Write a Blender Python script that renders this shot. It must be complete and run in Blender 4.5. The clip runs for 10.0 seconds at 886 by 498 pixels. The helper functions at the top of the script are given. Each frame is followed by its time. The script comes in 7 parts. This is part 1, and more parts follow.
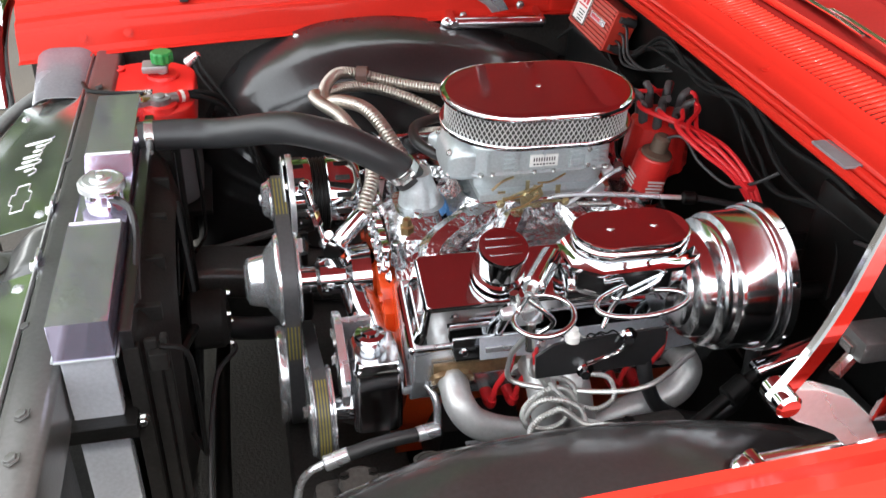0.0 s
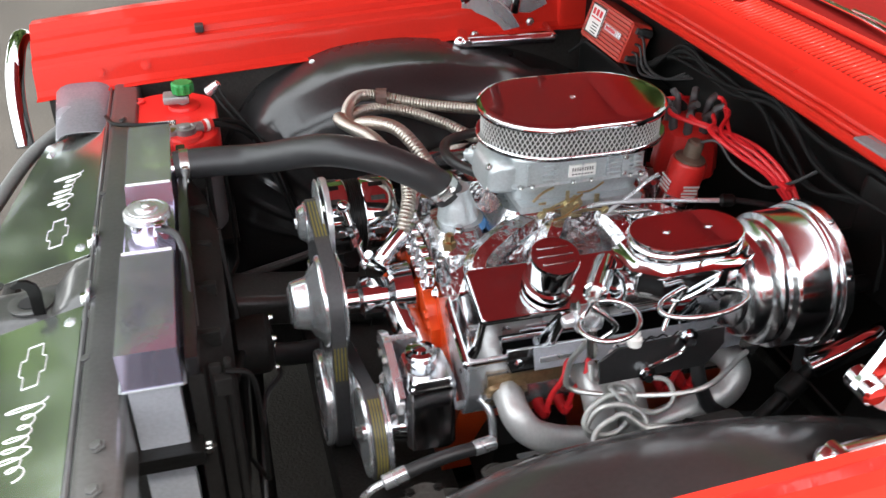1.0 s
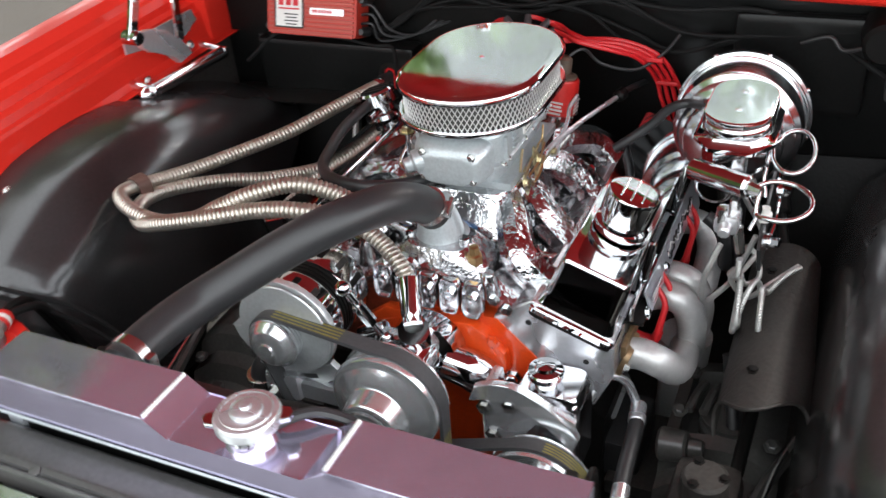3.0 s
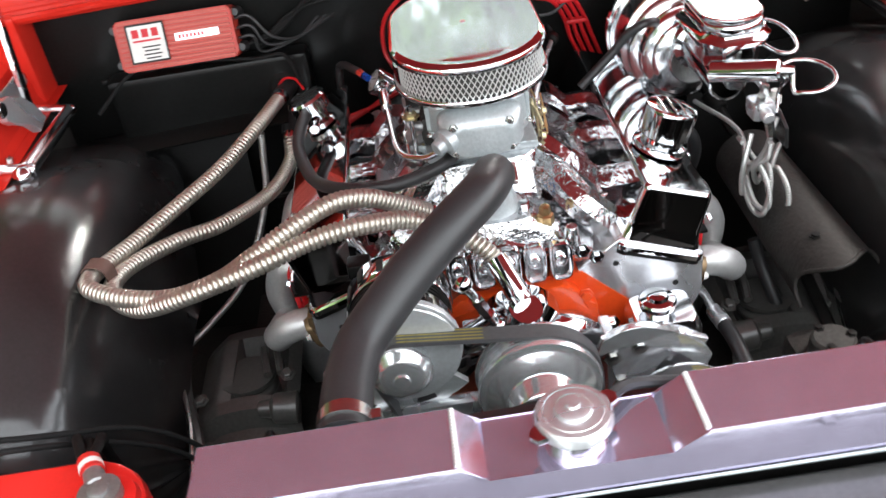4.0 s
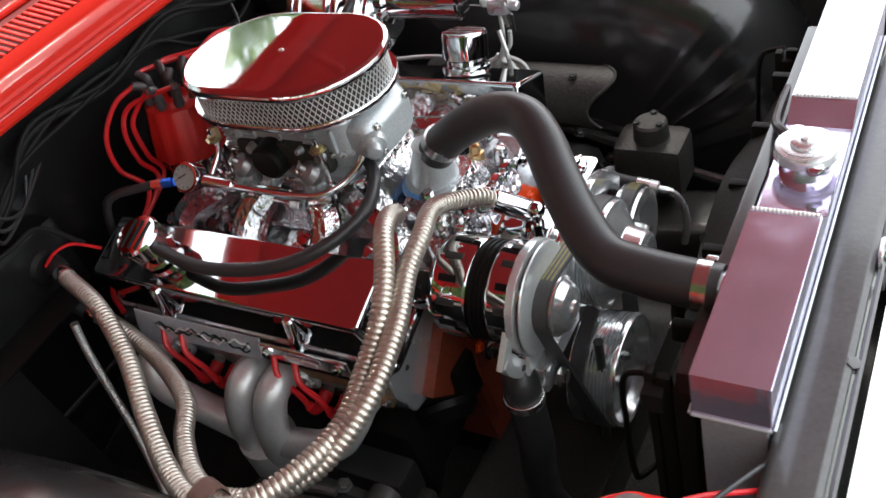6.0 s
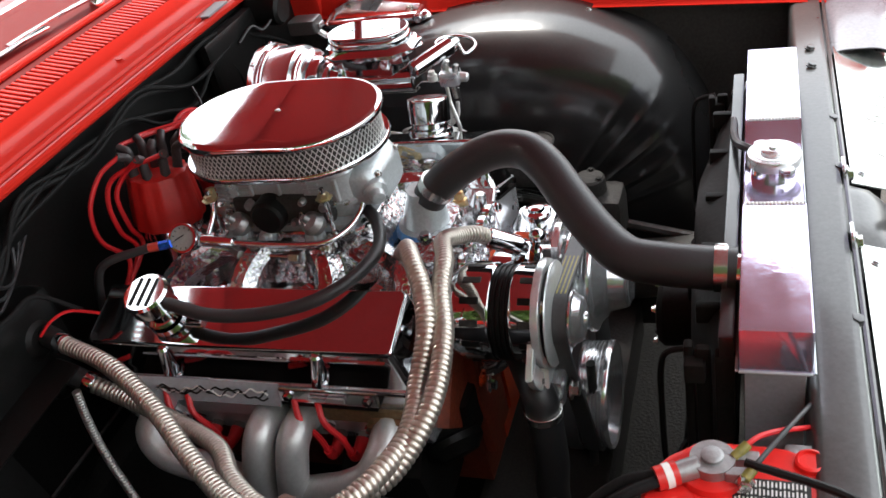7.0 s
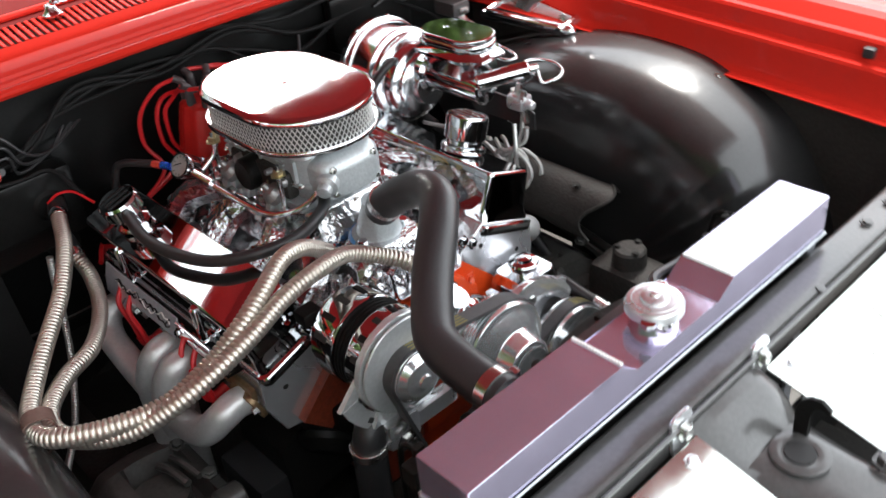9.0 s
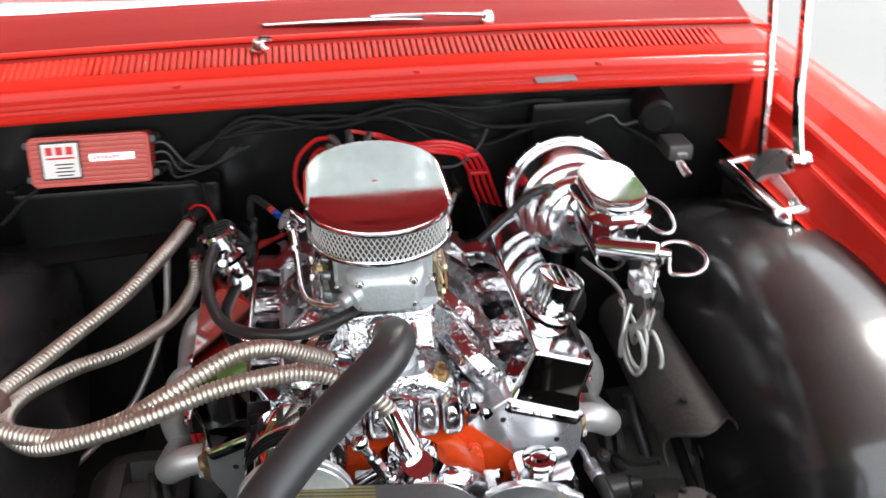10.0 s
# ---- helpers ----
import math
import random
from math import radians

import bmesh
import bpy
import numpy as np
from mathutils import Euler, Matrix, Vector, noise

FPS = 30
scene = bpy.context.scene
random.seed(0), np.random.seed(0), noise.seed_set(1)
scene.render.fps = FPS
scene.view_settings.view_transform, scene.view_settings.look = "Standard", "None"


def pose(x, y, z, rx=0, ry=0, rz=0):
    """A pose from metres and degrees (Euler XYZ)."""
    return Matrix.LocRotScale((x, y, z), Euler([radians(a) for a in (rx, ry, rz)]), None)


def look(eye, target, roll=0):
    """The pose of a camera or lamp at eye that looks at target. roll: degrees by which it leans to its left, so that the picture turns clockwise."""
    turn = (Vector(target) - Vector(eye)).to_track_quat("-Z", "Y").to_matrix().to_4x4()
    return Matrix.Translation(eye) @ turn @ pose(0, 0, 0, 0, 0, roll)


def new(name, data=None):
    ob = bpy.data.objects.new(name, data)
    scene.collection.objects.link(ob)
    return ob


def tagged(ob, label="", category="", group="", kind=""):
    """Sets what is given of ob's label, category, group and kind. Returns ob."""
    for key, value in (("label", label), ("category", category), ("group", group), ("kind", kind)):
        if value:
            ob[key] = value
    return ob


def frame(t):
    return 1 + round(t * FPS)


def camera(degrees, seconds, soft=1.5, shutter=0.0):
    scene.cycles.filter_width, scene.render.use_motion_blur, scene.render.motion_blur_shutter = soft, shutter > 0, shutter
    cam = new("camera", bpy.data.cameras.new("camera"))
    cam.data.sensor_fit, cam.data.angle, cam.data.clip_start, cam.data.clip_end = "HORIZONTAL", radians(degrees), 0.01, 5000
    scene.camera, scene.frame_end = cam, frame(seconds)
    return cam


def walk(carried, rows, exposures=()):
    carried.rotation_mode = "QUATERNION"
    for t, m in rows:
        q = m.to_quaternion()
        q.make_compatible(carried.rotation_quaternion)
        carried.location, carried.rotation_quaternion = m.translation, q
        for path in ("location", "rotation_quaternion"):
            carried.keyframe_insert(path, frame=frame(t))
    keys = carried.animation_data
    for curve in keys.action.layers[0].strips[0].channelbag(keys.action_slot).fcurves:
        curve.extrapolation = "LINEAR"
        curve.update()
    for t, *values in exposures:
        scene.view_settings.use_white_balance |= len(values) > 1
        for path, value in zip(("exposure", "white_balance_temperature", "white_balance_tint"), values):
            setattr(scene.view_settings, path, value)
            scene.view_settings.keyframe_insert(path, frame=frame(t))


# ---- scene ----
cam = camera(52.8, 10.0, shutter=0.3)
PATH = [
    (0, (1.188, 0.239, 1.478), (-0.436, 0.644, 0.384), 2.4),
    (0.5, (1.187, 0.24, 1.474), (-0.467, 0.642, 0.424), 1.1),
    (1, (1.178, 0.143, 1.468), (-0.464, 0.598, 0.42), 0.4),
    (1.5, (1.135, -0.084, 1.455), (-0.389, 0.678, 0.407), 1.4),
    (2, (0.952, -0.189, 1.445), (-0.446, 0.786, 0.398), 0.1),
    (2.5, (0.714, -0.314, 1.439), (-0.431, 0.933, 0.375), -3.0),
    (2.7, (0.627, -0.389, 1.433), (-0.369, 0.972, 0.358), -4.1),
    (3.8, (0.027, -0.463, 1.389), (-0.14, 1.18, 0.26), -8.8),
    (4, (-0.06, -0.479, 1.392), (-0.082, 1.165, 0.253), -9.4),
    (4.5, (-0.349, -0.418, 1.388), (0.112, 1.122, 0.198), -8.1),
    (5, (-0.556, -0.294, 1.415), (0.283, 1.047, 0.191), -9.2),
    (5.2, (-0.618, -0.283, 1.422), (0.337, 0.967, 0.186), -12.1),
    (6.3, (-0.829, -0.027, 1.45), (0.529, 0.788, 0.229), -16.0),
    (6.5, (-0.874, 0.005, 1.447), (0.598, 0.718, 0.296), -14.5),
    (7, (-0.979, 0.049, 1.436), (0.544, 0.718, 0.327), -13.3),
    (7.5, (-1.002, 0.061, 1.432), (0.541, 0.704, 0.333), -12.9),
    (8, (-0.981, -0.015, 1.431), (0.55, 0.615, 0.308), -10.9),
    (8.5, (-0.842, -0.247, 1.432), (0.516, 0.7, 0.311), -9.7),
    (9, (-0.639, -0.402, 1.449), (0.438, 0.875, 0.35), -6.1),
    (9.5, (-0.371, -0.417, 1.471), (0.4, 1.081, 0.393), -2.5),
    (10, (-0.07, -0.477, 1.517), (0.178, 1.228, 0.502), -0.5),
]
EXPOSURE = [(0, 2.38), (1, 2.26), (2, 2.06), (2.7, 2.08), (4, 2.44), (5, 2.32), (6.5, 2.06), (8, 2.14), (9, 2.14), (9.5, 2.12), (10, 2.38)]
walk(cam, [(t, look(eye, target, roll)) for t, eye, target, roll in PATH], EXPOSURE)

# ---- world and light ----
world = bpy.data.worlds.new("sky")
scene.world = world
world.use_nodes = True
wn = world.node_tree.nodes
sky = wn.new("ShaderNodeTexSky")
sky.sky_type = "NISHITA"
sky.sun_disc = False
sky.sun_elevation = radians(60)
sky.sun_rotation = radians(63)
sky.air_density, sky.dust_density = 1.0, 0.4
soften = wn.new("ShaderNodeHueSaturation")
soften.inputs["Saturation"].default_value = 0.35
world.node_tree.links.new(sky.outputs[0], soften.inputs["Color"])
veil = wn.new("ShaderNodeMixRGB")  # thin high cloud evens out the sky
veil.inputs[0].default_value = 0.72
veil.inputs[2].default_value = (2.9, 3.0, 3.0, 1)
world.node_tree.links.new(soften.outputs[0], veil.inputs[1])
world.node_tree.links.new(veil.outputs[0], wn["Background"].inputs[0])
wn["Background"].inputs[1].default_value = 0.27
sun = new("sun", bpy.data.lights.new("sun", "SUN"))
sun.data.energy, sun.data.angle, sun.data.color = 1.5, radians(14), (1.0, 0.96, 0.9)
sun.matrix_world = look((2.6, 1.3, 5.0), (0, 0, 0))


# ---- materials ----
def material(name, color, rough=0.5, metal=0.0, coat=0.0, spread=0.12, scale=8.0, fine=180.0, bump=0.02, bump_scale=None, rough_var=0.1, spec=0.5, coat_rough=0.03):
    m = bpy.data.materials.new(name)
    m.use_nodes = True
    n, l = m.node_tree.nodes, m.node_tree.links
    b = n["Principled BSDF"]
    b.inputs["Metallic"].default_value = metal
    b.inputs["Coat Weight"].default_value = coat
    b.inputs["Coat Roughness"].default_value = coat_rough
    b.inputs["Specular IOR Level"].default_value = spec
    tc = n.new("ShaderNodeTexCoord")

    def noise_at(s, detail=4.0):
        t = n.new("ShaderNodeTexNoise")
        t.inputs["Scale"].default_value = s
        t.inputs["Detail"].default_value = detail
        l.new(tc.outputs["Object"], t.inputs["Vector"])
        return t
    big, small = noise_at(scale), noise_at(fine)
    mix = n.new("ShaderNodeMath")
    mix.operation = "ADD"
    l.new(big.outputs["Fac"], mix.inputs[0])
    l.new(small.outputs["Fac"], mix.inputs[1])
    ramp = n.new("ShaderNodeMapRange")
    ramp.inputs["From Min"].default_value, ramp.inputs["From Max"].default_value = 0.6, 1.4
    ramp.inputs["To Min"].default_value, ramp.inputs["To Max"].default_value = 1 - spread, 1 + spread
    l.new(mix.outputs[0], ramp.inputs["Value"])
    tint = n.new("ShaderNodeVectorMath")
    tint.operation = "SCALE"
    tint.inputs[0].default_value = color
    l.new(ramp.outputs[0], tint.inputs["Scale"])
    l.new(tint.outputs[0], b.inputs["Base Color"])
    rr = n.new("ShaderNodeMapRange")
    rr.inputs["From Min"].default_value, rr.inputs["From Max"].default_value = 0.3, 0.7
    rr.inputs["To Min"].default_value, rr.inputs["To Max"].default_value = max(0.0, rough - rough_var * rough), rough + rough_var * 1.5 * rough
    l.new(big.outputs["Fac"], rr.inputs["Value"])
    l.new(rr.outputs[0], b.inputs["Roughness"])
    if bump:
        bp = n.new("ShaderNodeBump")
        bp.inputs["Strength"].default_value = bump
        bp.inputs["Distance"].default_value = 0.004
        src = small if bump_scale is None else noise_at(bump_scale, 3.0)
        l.new(src.outputs["Fac"], bp.inputs["Height"])
        l.new(bp.outputs[0], b.inputs["Normal"])
    return m


CHROME = material("chrome", (0.63, 0.64, 0.65), 0.05, 1.0, spread=0.03, bump=0.012, bump_scale=25, rough_var=0.5)
CHROME_WAVY = material("wavy_chrome", (0.58, 0.58, 0.59), 0.09, 0.97, spread=0.10, bump=0.62, bump_scale=105, rough_var=0.5)
PLATE = material("smooth_cast_plate", (0.72, 0.75, 0.75), 0.24, 0.55, spread=0.12, bump=0.05, bump_scale=60)
CHROME_CAST = material("chromed_casting", (0.58, 0.58, 0.59), 0.08, 1.0, spread=0.08, bump=0.75, bump_scale=85, rough_var=0.5)
MIRROR = material("mirror_plate", (0.66, 0.70, 0.66), 0.12, 0.95, spread=0.05, bump=0.06, bump_scale=9, rough_var=0.6)
POLISHED = material("polished_aluminium", (0.80, 0.80, 0.82), 0.13, 1.0, spread=0.05, bump=0.03, bump_scale=60, rough_var=0.4)
TANK = material("welded_tank_aluminium", (0.62, 0.57, 0.73), 0.10, 0.86, spread=0.10, scale=20, bump=0.04, bump_scale=60, rough_var=0.5, spec=0.4)
BOOSTER = material("plated_booster_shell", (0.74, 0.76, 0.78), 0.16, 1.0, spread=0.04, bump=0.015, rough_var=0.3)
MACHINED = material("machined_aluminium", (0.86, 0.88, 0.89), 0.15, 0.80, spread=0.06, bump=0.03, rough_var=0.3)
BRUSHED = material("brushed_aluminium", (0.68, 0.69, 0.71), 0.26, 0.78, spread=0.08, bump=0.05, rough_var=0.3)
CAST = material("cast_aluminium", (0.46, 0.50, 0.51), 0.34, 0.5, spread=0.16, fine=260, bump=0.18)
STEEL = material("zinc_steel", (0.60, 0.60, 0.58), 0.25, 1.0, spread=0.15, bump=0.06)
PALE = material("pale_sheet_aluminium", (0.66, 0.68, 0.73), 0.24, 0.55, spread=0.14, bump=0.05)
PRIMER = material("grey_primer", (0.17, 0.17, 0.18), 0.45, 0.0, spread=0.15, bump=0.08)
CERAMIC = material("silver_header_coating", (0.56, 0.56, 0.55), 0.40, 0.55, spread=0.12, bump=0.05)
FLEX = material("stainless_conduit", (0.54, 0.50, 0.44), 0.36, 0.9, spread=0.12, bump=0.03)
BRAID = material("braided_line", (0.55, 0.55, 0.53), 0.34, 0.8, spread=0.2, fine=700, bump=0.1)
TINT = material("heat_tinted_steel", (0.24, 0.16, 0.085), 0.4, 0.6, spread=0.3, scale=30, bump=0.1)
GOLD = material("gold_zinc", (0.52, 0.45, 0.27), 0.32, 0.9, spread=0.25, bump=0.1)
BRASS = material("brass", (0.55, 0.38, 0.18), 0.3, 1.0, spread=0.2, bump=0.1)
RED = material("red_body_paint", (0.55, 0.024, 0.015), 0.30, 0.0, coat=0.14, spread=0.05, scale=3, bump=0.004, spec=0.05, coat_rough=0.06)
RED_UNDER = material("red_hood_underside", (0.42, 0.036, 0.038), 0.42, 0.0, coat=0.2, spread=0.12, scale=4, bump=0.01, spec=0.2)
# dark red that paints the hood's reflection in the lower windscreen
RED_REFLECTED = material("red_hood_reflection", (0.12, 0.006, 0.005), 0.45, 0.0, spread=0.12, scale=4, bump=0.006, spec=0.05)
RED_DULL = material("red_plastic", (0.55, 0.022, 0.018), 0.34, 0.0, spread=0.10, bump=0.06)
RED_BOX = material("red_anodised", (0.44, 0.032, 0.018), 0.40, 0.0, spread=0.08, bump=0.05)
RED_WIRE = material("red_silicone", (0.60, 0.015, 0.02), 0.42, 0.0, spread=0.12, bump=0.03)
BATTERY_RED = material("battery_red", (0.70, 0.020, 0.016), 0.30, 0.0, spread=0.06, bump=0.04)
# darker copy of the orange enamel, with shade put into the colour
ORANGE_SHADED = material("shaded_orange_enamel", (0.20, 0.034, 0.014), 0.5, 0.0, spread=0.4, scale=14, bump=0.3, bump_scale=90)
ORANGE = material("orange_engine_enamel", (0.74, 0.075, 0.012), 0.30, 0.0, coat=0.3, spread=0.10, bump=0.04, bump_scale=50)
BLACK_GLOSS = material("black_gloss_paint", (0.014, 0.014, 0.0145), 0.45, 0.0, coat=1.0, spread=0.3, bump=0.010, bump_scale=22, rough_var=0.3, spec=0.20, coat_rough=0.18)
BLACK_GLOSS.node_tree.nodes["Principled BSDF"].inputs["Coat IOR"].default_value = 1.56
UNDER = material("black_chassis_paint", (0.055, 0.054, 0.050), 0.36, 0.0, coat=0.3, spread=0.4, bump=0.12, bump_scale=40, coat_rough=0.2)
BLACK_SATIN = material("black_satin_paint", (0.006, 0.0058, 0.0055), 0.42, 0.0, spread=0.35, bump=0.12, spec=0.16)
FIREWALL = material("black_firewall_paint", (0.005, 0.0052, 0.005), 0.40, 0.0, coat=0.18, spread=0.6, scale=5, bump=0.14, bump_scale=24, spec=0.12, coat_rough=0.20)
SUPPORT = material("grey_support_paint", (0.060, 0.059, 0.058), 0.30, 0.0, coat=0.5, spread=0.25, bump=0.05, spec=0.4, coat_rough=0.12)
BLACK_DULL = material("black_dull_undercoat", (0.030, 0.028, 0.026), 0.55, 0.0, spread=0.5, bump=0.3, spec=0.25)
HARNESS = material("taped_harness", (0.010, 0.010, 0.010), 0.65, 0.0, spread=0.3, fine=300, bump=0.15, spec=0.12)
PLASTIC = material("black_shroud_plastic", (0.014, 0.013, 0.012), 0.55, 0.0, spread=0.4, scale=12, bump=0.10, spec=0.10)
GREY_RUBBER = material("grey_rubber_boot", (0.055, 0.053, 0.055), 0.45, 0.0, spread=0.2, bump=0.05)
NOSE = material("grey_lilac_paint", (0.17, 0.16, 0.18), 0.25, 0.0, coat=0.6, spread=0.2, bump=0.05, coat_rough=0.1)
DIAL = material("dull_dial", (0.30, 0.30, 0.28), 0.5, 0.0, spread=0.15, bump=0.02)
RUBBER = material("black_rubber_hose", (0.022, 0.022, 0.023), 0.42, 0.0, spread=0.2, fine=400, bump=0.05)
BELT = material("ribbed_belt", (0.060, 0.060, 0.062), 0.5, 0.0, spread=0.2, bump=0.08)
YELLOW = material("yellow_print", (0.22, 0.185, 0.04), 0.45, 0.0, spread=0.35, scale=60, bump=0.02)
GREEN = material("green_plastic", (0.02, 0.22, 0.05), 0.4, 0.0, spread=0.1, bump=0.05)
BLUE = material("blue_anodised", (0.02, 0.10, 0.55), 0.25, 0.8, spread=0.08, bump=0.02)
LEAD = material("lead_terminal", (0.33, 0.33, 0.33), 0.45, 0.8, spread=0.2, bump=0.15)
WHITE = material("white_paper", (0.72, 0.71, 0.68), 0.6, 0.0, spread=0.06, bump=0.02)
WHITE_PLASTIC = material("white_plastic", (0.75, 0.74, 0.70), 0.35, 0.0, spread=0.05, bump=0.02)
INK = material("black_ink", (0.012, 0.012, 0.012), 0.6, 0.0, spread=0.1, bump=0.0)
INK_RED = material("red_ink", (0.55, 0.02, 0.03), 0.6, 0.0, spread=0.1, bump=0.0)
HEADER = material("grey_header_paint", (0.16, 0.165, 0.16), 0.4, 0.0, coat=0.3, spread=0.2, bump=0.1)
ETCH = material("etched_line", (0.82, 0.82, 0.80), 0.5, 0.6, spread=0.05, bump=0.1)
ASPHALT = material("asphalt", (0.050, 0.043, 0.036), 0.85, 0.0, spread=0.45, scale=2, fine=120, bump=0.7, bump_scale=140)
CONCRETE = material("pale_concrete", (0.125, 0.127, 0.125), 0.85, 0.0, spread=0.10, scale=1.2, fine=60, bump=0.3)
BARK = material("bark", (0.10, 0.07, 0.045), 0.9, 0.0, spread=0.4, bump=0.6, bump_scale=20)
LEAF = material("leaf", (0.10, 0.17, 0.030), 0.5, 0.0, spread=0.5, scale=0.9, bump=0.0)
LEAF.node_tree.nodes["Principled BSDF"].inputs["Transmission Weight"].default_value = 0.0
GRIP = material("brown_tape", (0.13, 0.075, 0.06), 0.5, 0.0, spread=0.2, bump=0.1)

GLASS = bpy.data.materials.new("windscreen_glass")
GLASS.use_nodes = True
gb = GLASS.node_tree.nodes["Principled BSDF"]
gb.inputs["Base Color"].default_value = (0.80, 0.86, 0.84, 1)
gb.inputs["Roughness"].default_value = 0.02
gb.inputs["Transmission Weight"].default_value = 1.0
gb.inputs["IOR"].default_value = 1.5

# turned metal: the tool marks run round the pulley's axis
tn = MACHINED.node_tree.nodes
turn = tn.new("ShaderNodeTangent")
turn.direction_type, turn.axis = "RADIAL", "Y"
tn["Principled BSDF"].inputs["Anisotropic"].default_value = 0.75
MACHINED.node_tree.links.new(turn.outputs[0], tn["Principled BSDF"].inputs["Tangent"])


# ---- shape helpers ----
def mesh_of(bm, name, mat_, smooth=38):
    bmesh.ops.recalc_face_normals(bm, faces=bm.faces)
    me = bpy.data.meshes.new(name)
    for f in bm.faces:
        f.smooth = True
    bm.to_mesh(me)
    bm.free()
    me.set_sharp_from_angle(angle=radians(smooth))
    me.materials.append(mat_)
    return me


def thing(name, at, label, category, group="", kind=""):
    ob = new(name)
    ob.location = at
    ob.empty_display_size = 0.02
    return tagged(ob, label, category, group, kind)


def world_at(ob):
    p = Vector(ob.location)
    if ob.parent:
        p = p + world_at(ob.parent)
    return p


def part(name, bm, mat_, parent=None, label="", smooth=38):
    """Links a bmesh, modelled in world places, as one mesh object whose origin lies in its middle."""
    me = mesh_of(bm, name, mat_, smooth)
    xs = [v.co for v in me.vertices]
    mid = (Vector([min(c[i] for c in xs) for i in range(3)]) + Vector([max(c[i] for c in xs) for i in range(3)])) / 2
    me.transform(Matrix.Translation(-mid))
    ob = new(name, me)
    ob.location = mid - (world_at(parent) if parent else Vector())
    ob.parent = parent
    if len(me.polygons) < 6000:  # large flats stay flat, only the rounded edges turn the light
        flat = ob.modifiers.new("flats", "WEIGHTED_NORMAL")
        flat.mode, flat.weight, flat.keep_sharp = "FACE_AREA", 50, True
    if label:
        ob["label"] = label
    return ob


def single(name, bm, mat_, label, category, group="", kind="", smooth=38):
    return tagged(part(name, bm, mat_, None, "", smooth), label, category, group, kind)


def axes(at, z=(0, 0, 1), x=None):
    z = Vector(z).normalized()
    if x is None:
        x = Vector((1, 0, 0)) if abs(z.x) < 0.9 else Vector((0, 1, 0))
    x = Vector(x)
    x = (x - z * x.dot(z)).normalized()
    m = Matrix((x, z.cross(x), z)).transposed().to_4x4()
    m.translation = at
    return m


def box(bm, c, s, bev=0.0, m=None, seg=2):
    g = bmesh.ops.create_cube(bm, size=1.0, matrix=(m or Matrix()) @ Matrix.Translation(c) @ Matrix.Diagonal((*s, 1)))
    if bev:
        es = list({e for v in g["verts"] for e in v.link_edges})
        bmesh.ops.bevel(bm, geom=es, offset=min(bev, min(s) * 0.49), segments=seg, profile=0.6, affect="EDGES")
    return bm


def loft(bm, rings, closed=True, caps=True):
    """Skin through rings of as many points each."""
    vs = [[bm.verts.new(p) for p in r] for r in rings]
    n = len(vs[0])
    for a, b in zip(vs[:-1], vs[1:]):
        for i in range(n if closed else n - 1):
            j = (i + 1) % n
            try:
                bm.faces.new((a[i], a[j], b[j], b[i]))
            except ValueError:
                pass
    if caps and closed:
        for r in (vs[0], vs[-1]):
            try:
                bm.faces.new(r)
            except ValueError:
                pass
    return bm


def lathe(bm, prof, m=None, seg=28):
    """prof: (radius, height) along the local z of m."""
    m = m or Matrix()
    rings = []
    for r, h in prof:
        r = max(r, 1e-5)
        rings.append([m @ Vector((r * math.cos(2 * math.pi * i / seg), r * math.sin(2 * math.pi * i / seg), h)) for i in range(seg)])
    return loft(bm, rings)


def cyl(bm, a, b, r, r2=None, seg=20, bev=0.0):
    a, b = Vector(a), Vector(b)
    h = (b - a).length
    r2 = r if r2 is None else r2
    k = min(bev, h * 0.4, r * 0.6, r2 * 0.6) if bev else 0
    prof = [(r - k, 0), (r, k), (r2, h - k), (r2 - k, h)] if k else [(r, 0), (r2, h)]
    return lathe(bm, prof, axes(a, b - a), seg)


def spline(pts, res=8):
    P = [Vector(p) for p in pts]
    P = [P[0] * 2 - P[1]] + P + [P[-1] * 2 - P[-2]]
    out = []
    for i in range(1, len(P) - 2):
        for k in range(res):
            t = k / res
            a, b, c, d = P[i - 1], P[i], P[i + 1], P[i + 2]
            out.append(0.5 * ((2 * b) + (c - a) * t + (2 * a - 5 * b + 4 * c - d) * t * t + (3 * b - a - 3 * c + d) * t ** 3))
    out.append(P[-2])
    return out


def sweep(bm, path, radius, seg=10):
    """radius: a number, or a function of the way along, 0 to 1."""
    n = len(path)
    up = None
    rings = []
    for i, p in enumerate(path):
        d = (path[min(i + 1, n - 1)] - path[max(i - 1, 0)]).normalized()
        if up is None:
            up = Vector((0, 0, 1)) if abs(d.z) < 0.9 else Vector((1, 0, 0))
        up = (up - d * up.dot(d)).normalized()
        side = d.cross(up)
        r = radius(i / (n - 1)) if callable(radius) else radius
        rings.append([p + (up * math.cos(2 * math.pi * k / seg) + side * math.sin(2 * math.pi * k / seg)) * r for k in range(seg)])
    return loft(bm, rings)


def tube(bm, pts, r, seg=10, res=8):
    return sweep(bm, spline(pts, res), r, seg)


def evenly(path, step):
    out, left = [path[0]], step
    for a, b in zip(path[:-1], path[1:]):
        d = (b - a).length
        while left <= d:
            out.append(a + (b - a) * (left / d))
            left += step
        left -= d
    return out


def flex(bm, pts, r, pitch=0.0046, depth=0.0014, seg=14):
    """Corrugated metal conduit."""
    path = evenly(spline(pts, 14), pitch / 6)
    wave = (0.0, 0.0, -0.2, -1.0, -0.2, 0.0)
    i = [0]

    def rad(_):
        i[0] += 1
        return r + depth * wave[i[0] % 6]
    return sweep(bm, path, rad, seg)


